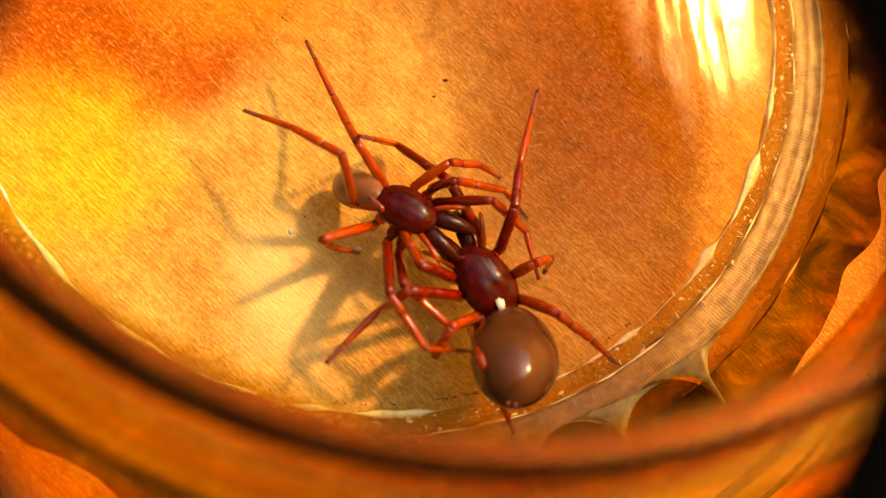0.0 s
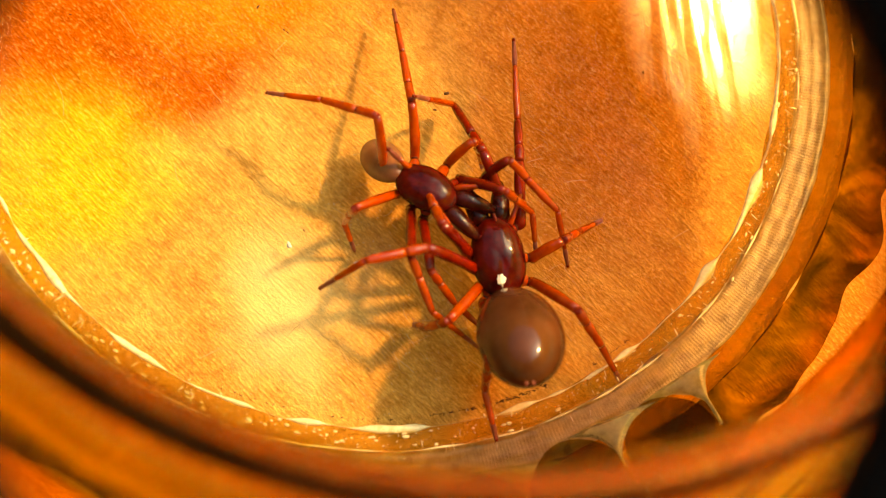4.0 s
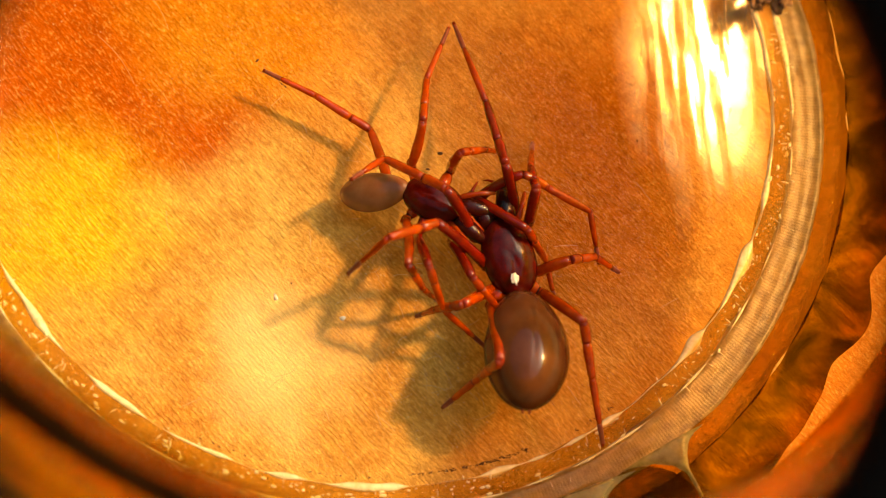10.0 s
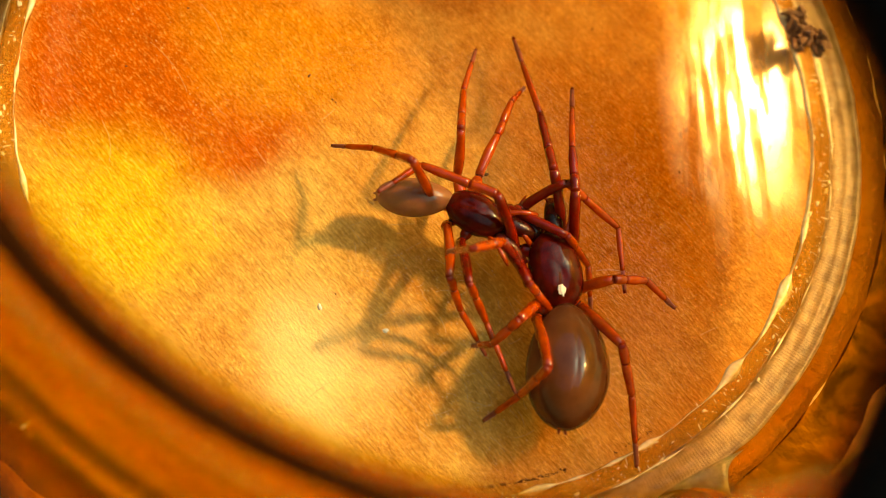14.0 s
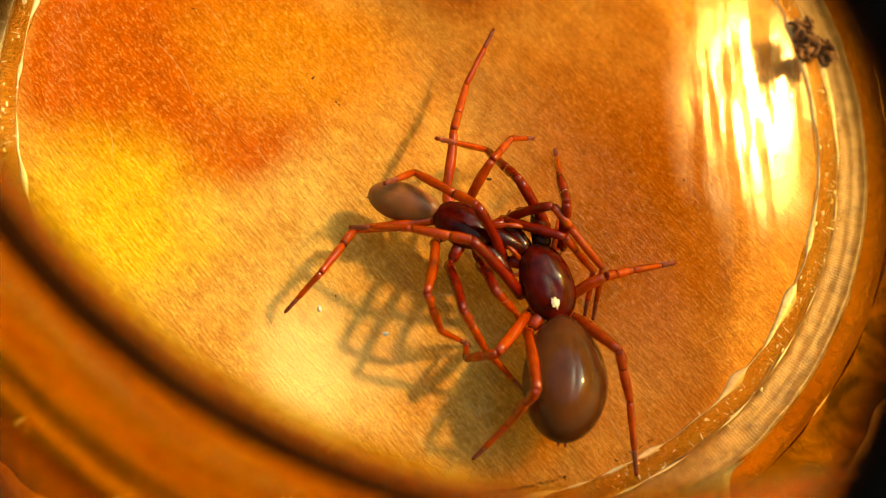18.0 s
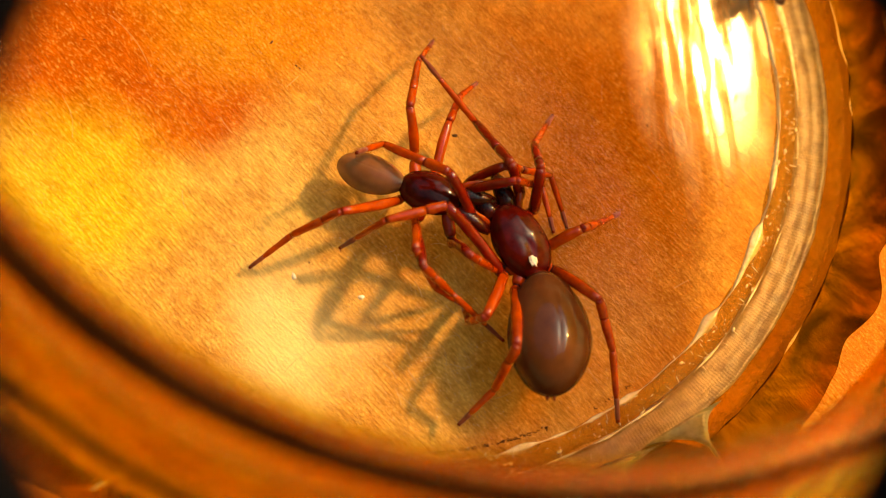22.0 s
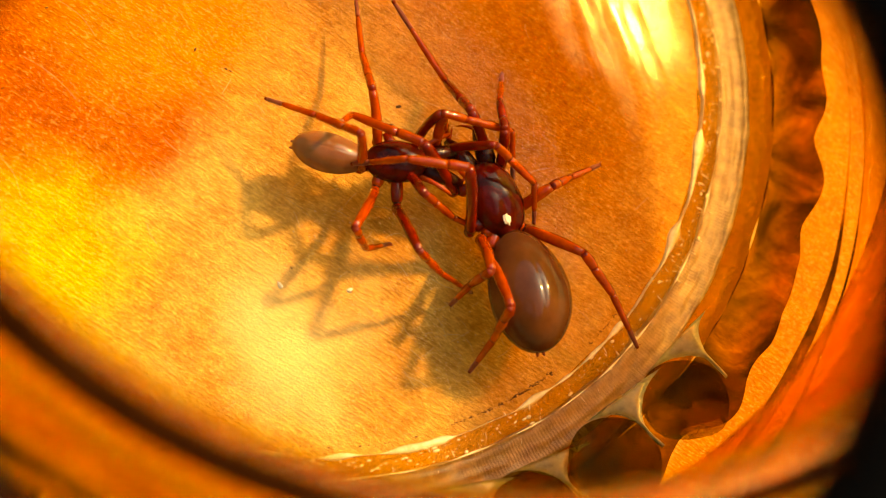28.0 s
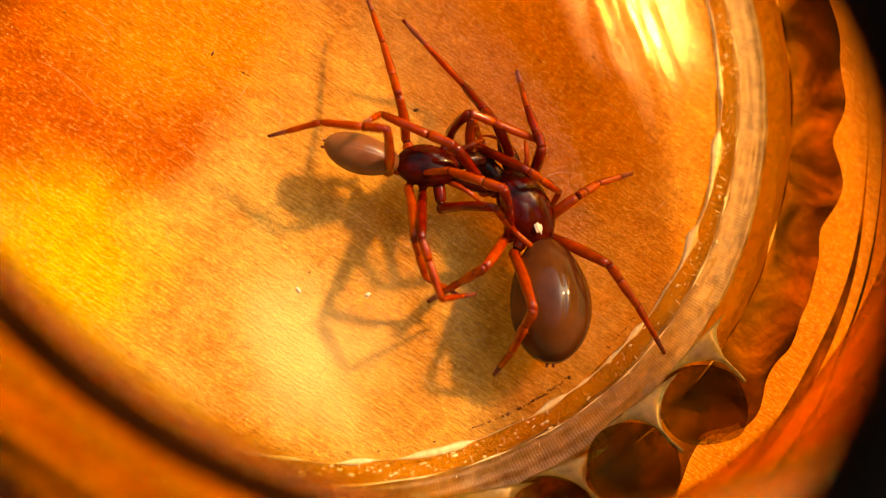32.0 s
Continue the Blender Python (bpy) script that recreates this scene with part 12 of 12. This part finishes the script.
        [(0, -3.83, -1.19, -1.11, 5.3, -70.3, 145.7), (1, -3.71, -0.19, -1.11, 17.4, -69.3, 130.4), (2, -3.65, 0.19, -1.10, 15.9, -73.5, 130.8), (3, -3.52, -0.10, -1.11, 17.7, -65.2, 132.7), (3.5, -3.52, -0.10, -1.11, 17.7, -65.2, 132.7), (5.5, -4.11, 0.08, -1.09, 12.3, -69.3, 134.7), (6, -4.11, 0.08, -1.09, 12.3, -69.3, 134.7), (7, -4.28, 0.06, -1.10, 4.4, -71.5, 149.3), (8, -3.34, -0.66, -0.35, 12.0, 23.3, 135.3), (9, -3.11, -0.32, -0.37, 13.1, 23.7, 127.4), (10, -3.51, -0.24, -0.35, 13.6, 19.2, 129.4), (11, -3.49, -0.88, -0.34, 14.3, 19.0, 132.4), (12, -3.33, -0.65, -0.37, 13.6, 16.6, 128.2), (13, -3.49, -0.31, -0.36, 14.2, 17.3, 129.0), (14, -3.46, -0.64, -0.35, -20.4, -68.9, -169.7), (14.5, -3.46, -0.64, -0.35, -20.4, -68.9, -169.7), (16.5, -3.46, -0.64, -0.35, -20.4, -68.9, -169.7), (17, -2.42, -0.67, -0.40, -49.4, -19.3, -133.1), (18, -2.26, -0.74, -0.42, -48.6, 12.5, -144.1), (19, -2.27, -0.86, -0.41, -50.1, -24.4, -137.3), (20, -2.38, -0.86, -0.40, -51.4, -31.8, -133.9), (21, -2.16, -0.76, -0.41, -49.9, -33.2, -143.1), (22, -2.15, -1.21, -0.41, -50.9, -33.9, -134.7), (23, -1.99, -1.04, -0.43, -45.0, -21.9, -145.1), (24, -2.27, -0.95, -0.42, -41.1, -10.6, -162.3), (25, -2.38, -1.01, -0.39, -39.8, -6.5, -172.1), (25.5, -2.76, -0.59, -0.36, 9.7, -79.9, 131.3), (27.5, -2.76, -0.59, -0.36, 9.0, -79.9, 131.3), (28, -2.76, -0.59, -0.36, 9.0, -79.9, 131.3), (29, -3.15, -1.44, -0.32, 42.9, -74.9, 102.9), (30, -3.00, -0.95, -0.33, 8.6, -65.8, 138.6), (31, -2.93, -1.09, -0.35, 33.0, -74.0, 109.4), (32, -2.95, -0.64, -0.35, 16.9, -73.7, 126.8)],
        [(0, 5.95, 0.00, 0.00, 102.4, 70.4, 111.5), (1, 5.95, 0.00, 0.00, 94.2, 76.0, 107.4), (1.5, 5.95, 0.00, 0.00, 109.0, 61.1, 121.4), (2, 5.95, 0.00, 0.00, 114.0, 45.6, 125.5), (3, 5.95, 0.00, 0.00, 94.7, 62.2, 110.2), (3.5, 5.95, 0.00, 0.00, 94.7, 62.2, 110.2), (5.5, 5.95, 0.00, 0.00, 96.2, 57.3, 106.5), (6, 5.95, 0.00, 0.00, 96.2, 57.3, 106.5), (7, 5.95, 0.00, 0.00, 96.6, 64.0, 103.4), (7.17, 5.95, 0.00, 0.00, 57.5, 55.0, 74.4), (7.33, 5.95, 0.00, 0.00, 34.7, 40.0, 62.5), (7.5, 5.95, 0.00, 0.00, 19.2, 23.1, 59.3), (7.67, 5.95, 0.00, 0.00, 5.7, 6.2, 60.9), (7.83, 5.95, 0.00, 0.00, -8.3, -9.9, 66.5), (8, 5.95, 0.00, 0.00, -25.2, -24.0, 76.5), (9, 5.95, 0.00, 0.00, -25.9, -30.7, 76.0), (9.5, 5.95, 0.00, 0.00, -18.6, -21.3, 62.1), (10, 5.95, 0.00, 0.00, -14.1, -10.7, 50.2), (11, 5.95, 0.00, 0.00, -14.4, -1.5, 48.1), (12, 5.95, 0.00, 0.00, -12.0, -4.8, 47.0), (13, 5.95, 0.00, 0.00, -12.4, -0.9, 39.5), (13.17, 5.95, 0.00, 0.00, -3.7, 17.0, 32.3), (13.33, 5.95, 0.00, 0.00, 3.7, 35.7, 27.3), (13.5, 5.95, 0.00, 0.00, 11.3, 54.9, 24.3), (13.67, 5.95, 0.00, 0.00, 23.6, 74.1, 27.2), (13.83, 5.95, 0.00, 0.00, 152.4, 84.4, 146.9), (14, 5.95, 0.00, 0.00, -169.6, 66.1, 175.8), (14.5, 5.95, 0.00, 0.00, -169.6, 66.1, 175.8), (16.5, 5.95, 0.00, 0.00, -169.6, 66.1, 175.8), (16.62, 5.95, 0.00, 0.00, 160.3, 65.5, 134.7), (16.75, 5.95, 0.00, 0.00, 140.1, 57.7, 103.3), (16.88, 5.95, 0.00, 0.00, 131.6, 46.7, 82.9), (17, 5.95, 0.00, 0.00, 129.4, 34.5, 68.0), (17.17, 5.95, 0.00, 0.00, 120.4, 20.6, 57.6), (17.33, 5.95, 0.00, 0.00, 114.6, 5.5, 50.0), (17.5, 5.95, 0.00, 0.00, 110.8, -10.1, 43.9), (17.67, 5.95, 0.00, 0.00, 108.4, -25.9, 38.4), (17.83, 5.95, 0.00, 0.00, 107.6, -42.0, 32.7), (18, 5.95, 0.00, 0.00, 109.4, -58.0, 25.0), (18.17, 5.95, 0.00, 0.00, 108.9, -40.8, 31.9), (18.33, 5.95, 0.00, 0.00, 110.7, -23.7, 37.4), (18.5, 5.95, 0.00, 0.00, 114.0, -6.8, 43.0), (18.67, 5.95, 0.00, 0.00, 118.9, 9.7, 49.6), (18.83, 5.95, 0.00, 0.00, 126.3, 25.4, 58.3), (19, 5.95, 0.00, 0.00, 138.0, 39.5, 71.1), (19.25, 5.95, 0.00, 0.00, 137.9, 39.9, 70.4), (19.5, 5.95, 0.00, 0.00, 137.9, 40.4, 69.7), (19.75, 5.95, 0.00, 0.00, 137.9, 40.9, 69.0), (20, 5.95, 0.00, 0.00, 137.8, 41.4, 68.3), (21, 5.95, 0.00, 0.00, 137.0, 42.4, 70.0), (22, 5.95, 0.00, 0.00, 141.6, 50.0, 74.9), (22.25, 5.95, 0.00, 0.00, 137.7, 50.5, 72.6), (22.5, 5.95, 0.00, 0.00, 133.7, 50.8, 70.3), (22.75, 5.95, 0.00, 0.00, 129.7, 51.1, 68.0), (23, 5.95, 0.00, 0.00, 125.7, 51.2, 65.6), (23.5, 5.95, 0.00, 0.00, 111.2, 56.6, 52.8), (24, 5.95, 0.00, 0.00, 92.9, 59.6, 36.3), (24.5, 5.95, 0.00, 0.00, 78.3, 56.3, 22.3), (25, 5.95, 0.00, 0.00, 66.8, 51.5, 11.3), (25.12, 5.95, 0.00, 0.00, 72.5, 66.6, 31.3), (25.25, 5.95, 0.00, 0.00, 109.9, 77.9, 82.2), (25.38, 5.95, 0.00, 0.00, 169.3, 72.3, 154.9), (25.5, 5.95, 0.00, 0.00, -177.3, 57.8, -177.7), (27.5, 5.95, 0.00, 0.00, -178.0, 57.8, -178.8), (28, 5.95, 0.00, 0.00, -178.0, 57.8, -178.8), (29, 5.95, 0.00, 0.00, 179.9, 66.4, -172.3), (29.5, 5.95, 0.00, 0.00, 172.7, 81.8, 176.7), (30, 5.95, 0.00, 0.00, 23.0, 82.2, 23.3), (30.5, 5.95, 0.00, 0.00, 155.1, 79.9, 158.2), (31, 5.95, 0.00, 0.00, 166.2, 63.8, 172.2), (31.5, 5.95, 0.00, 0.00, 141.6, 66.1, 143.3), (32, 5.95, 0.00, 0.00, 117.7, 63.1, 115.2)],
        [(0, 5.33, 1.58, -4.75, 96.3, 62.8, 109.4), (1, 5.59, 1.17, -4.89, 107.1, 64.8, 126.0), (1.5, 4.68, 2.08, -4.41, 112.1, 51.9, 129.7), (2, 3.90, 2.87, -3.60, 115.1, 38.8, 131.6), (3, 5.14, 2.21, -4.46, 84.2, 48.4, 98.2), (3.5, 5.14, 2.21, -4.46, 84.2, 48.4, 98.2), (5.5, 5.18, 2.61, -4.24, 98.6, 52.2, 110.7), (6, 5.18, 2.61, -4.24, 98.6, 52.2, 110.7), (7, 5.44, 2.15, -4.53, 81.4, 44.4, 83.7), (7.17, 6.73, 2.78, -4.13, 63.3, 39.9, 79.7), (7.33, 7.74, 3.43, -3.24, 45.3, 35.6, 75.4), (7.5, 8.32, 3.99, -1.98, 27.6, 30.5, 70.6), (7.67, 8.39, 4.38, -0.54, 11.1, 24.0, 65.8), (7.83, 7.94, 4.56, 0.87, -3.8, 15.5, 61.5), (8, 7.03, 4.48, 2.05, -16.5, 4.9, 58.5), (9, 7.00, 4.21, 2.57, -17.1, 1.7, 50.2), (9.5, 8.15, 4.15, 1.83, -15.3, -1.5, 52.4), (10, 9.12, 3.81, 0.94, -14.0, -5.2, 53.9), (11, 9.32, 3.75, 0.13, -16.1, -10.4, 65.0), (12, 9.38, 3.67, 0.42, -10.7, -8.2, 48.2), (13, 9.84, 3.21, 0.08, -13.3, -17.5, 54.7), (13.17, 10.03, 2.58, -1.48, -1.8, 1.1, 44.7), (13.33, 9.59, 1.87, -2.95, 7.9, 21.2, 39.3), (13.5, 8.60, 1.19, -4.13, 18.7, 41.6, 38.4), (13.67, 7.18, 0.63, -4.85, 37.3, 61.1, 46.9), (13.83, 5.54, 0.27, -5.02, 89.0, 73.7, 89.2), (14, 3.91, 0.15, -4.61, 151.3, 65.0, 141.7), (14.5, 3.91, 0.15, -4.61, 151.3, 65.0, 141.7), (16.5, 3.91, 0.15, -4.61, 151.3, 65.0, 141.7), (16.62, 4.48, 1.49, -4.59, 115.7, 52.9, 97.6), (16.75, 5.33, 2.62, -4.26, 101.4, 34.4, 73.7), (16.88, 6.38, 3.44, -3.67, 95.9, 14.7, 56.4), (17, 7.51, 3.85, -2.86, 95.3, -4.6, 40.0), (17.17, 8.49, 3.99, -1.77, 92.3, -4.6, 43.2), (17.33, 9.18, 3.85, -0.49, 88.6, -3.9, 45.6), (17.5, 9.53, 3.45, 0.88, 84.7, -2.6, 46.8), (17.67, 9.51, 2.82, 2.21, 80.8, -0.9, 46.7), (17.83, 9.11, 2.02, 3.37, 77.3, 1.2, 45.4), (18, 8.38, 1.13, 4.28, 74.5, 3.4, 43.0), (18.17, 9.20, 2.02, 3.30, 78.6, -2.2, 45.1), (18.33, 9.62, 2.80, 2.03, 83.5, -7.6, 45.0), (18.5, 9.62, 3.41, 0.60, 89.0, -12.2, 42.5), (18.67, 9.18, 3.78, -0.85, 94.6, -15.6, 37.7), (18.83, 8.35, 3.88, -2.16, 99.5, -17.8, 31.2), (19, 7.22, 3.68, -3.21, 103.1, -19.0, 23.8), (19.25, 7.25, 3.64, -3.24, 101.4, -6.3, 34.7), (19.5, 7.28, 3.60, -3.27, 102.3, 6.6, 45.2), (19.75, 7.32, 3.56, -3.30, 106.0, 19.1, 56.4), (20, 7.35, 3.52, -3.33, 113.0, 30.5, 69.7), (21, 7.23, 3.50, -3.40, 111.0, 33.2, 68.9), (22, 6.80, 3.13, -3.86, 111.4, 35.9, 67.8), (22.25, 6.91, 3.06, -3.89, 99.4, 27.1, 49.4), (22.5, 7.03, 3.00, -3.91, 91.9, 15.1, 35.1), (22.75, 7.14, 2.94, -3.92, 88.1, 1.3, 23.3), (23, 7.26, 2.88, -3.93, 87.7, -13.2, 12.5), (23.5, 7.63, 2.21, -4.21, 89.3, -6.9, 1.4), (24, 8.01, 1.51, -4.35, 90.7, -2.2, -10.2), (24.5, 8.54, 1.06, -4.20, 91.2, 6.5, -9.7), (25, 9.04, 0.61, -3.94, 92.0, 15.2, -9.6), (25.12, 7.66, 1.04, -4.63, 90.5, 35.0, 6.1), (25.25, 6.10, 1.05, -4.93, 95.8, 55.0, 25.5), (25.38, 4.56, 0.65, -4.80, 123.8, 71.8, 66.3), (25.5, 3.27, -0.11, -4.27, -170.0, 70.2, 145.0), (27.5, 3.27, -0.05, -4.27, -171.2, 69.8, 143.4), (28, 3.27, -0.05, -4.27, -171.2, 69.8, 143.4), (29, 3.96, -0.27, -4.62, 128.7, 73.2, 90.1), (29.5, 5.23, 0.04, -4.99, 108.3, 80.1, 67.7), (30, 6.58, 0.27, -5.00, 60.8, 82.9, 16.3), (30.5, 5.13, 0.33, -4.97, 159.2, 72.2, 118.8), (31, 3.75, 0.30, -4.53, 169.8, 52.0, 129.8), (31.5, 4.32, 1.22, -4.61, 172.5, 48.7, 131.4), (32, 4.98, 2.07, -4.50, 174.2, 45.1, 133.0)]),
}


def posed(rows):
    return [(t, pose(x * MM, y * MM, z * MM, a, b, c)) for t, x, y, z, a, b, c in rows]


def hip_poses(rows, size):
    """The hip joint at the femur's root, pointing into the front body."""
    held = []
    for t, x, y, z, *_ in rows:
        inside = Vector((max(-1.5 * size, min(1.7 * size, 0.62 * x)), 0.12 * y, -0.5))
        turn = (inside - Vector((x, y, z))).to_track_quat("X", "Z")
        held.append((t, Matrix.Translation(Vector((x, y, z)) * MM) @ turn.to_matrix().to_4x4()))
    return held


# where the lens ring's middle lies across the camera's view, in mm, 30 mm before it
LENS_ROWS = [(0, -0.65, 0.15), (7, -0.60, 0.12), (10, -0.68, 0.25), (14, -0.70, 0.25), (17, -0.70, 0.05), (20, -0.60, 0.05), (22, 0.10, 0.15),
             (23, 0.50, 0.0), (24, 0.75, -0.2), (24.5, 0.5, 0.1), (25, -0.5, 0.5), (26.5, -0.75, 0.6), (29, -0.92, 0.52), (32, -0.92, 0.52)]


def lens_poses():
    held = []
    for t, x, y, z, a, b, c in CAMERA_ROWS:
        dx, dy = (np.interp(t, [r[0] for r in LENS_ROWS], [r[k] for r in LENS_ROWS]) for k in (1, 2))
        held.append((t, pose(x * MM, y * MM, z * MM, a, b, c) @ pose(dx * MM, dy * MM, -30 * MM)))
    return held


def motions():
    walk(LENS, lens_poses())
    for name, (spider, abdomen, legs) in (("F", FEMALE), ("M", MALE)):
        walk(spider, posed(BODY_ROWS[name]))
        walk(abdomen, posed(ABDOMEN_ROWS[name]))
        for key, (leg, shins, feet, coxa) in legs.items():
            femur_rows, shin_rows, foot_rows = LEG_ROWS[key]
            walk(leg, posed(femur_rows))
            walk(coxa, hip_poses(femur_rows, 1 if name == "F" else 0.78))
            for piece in shins:
                walk(piece, posed(shin_rows))
            for piece in feet:
                walk(piece, posed(foot_rows))


motions()
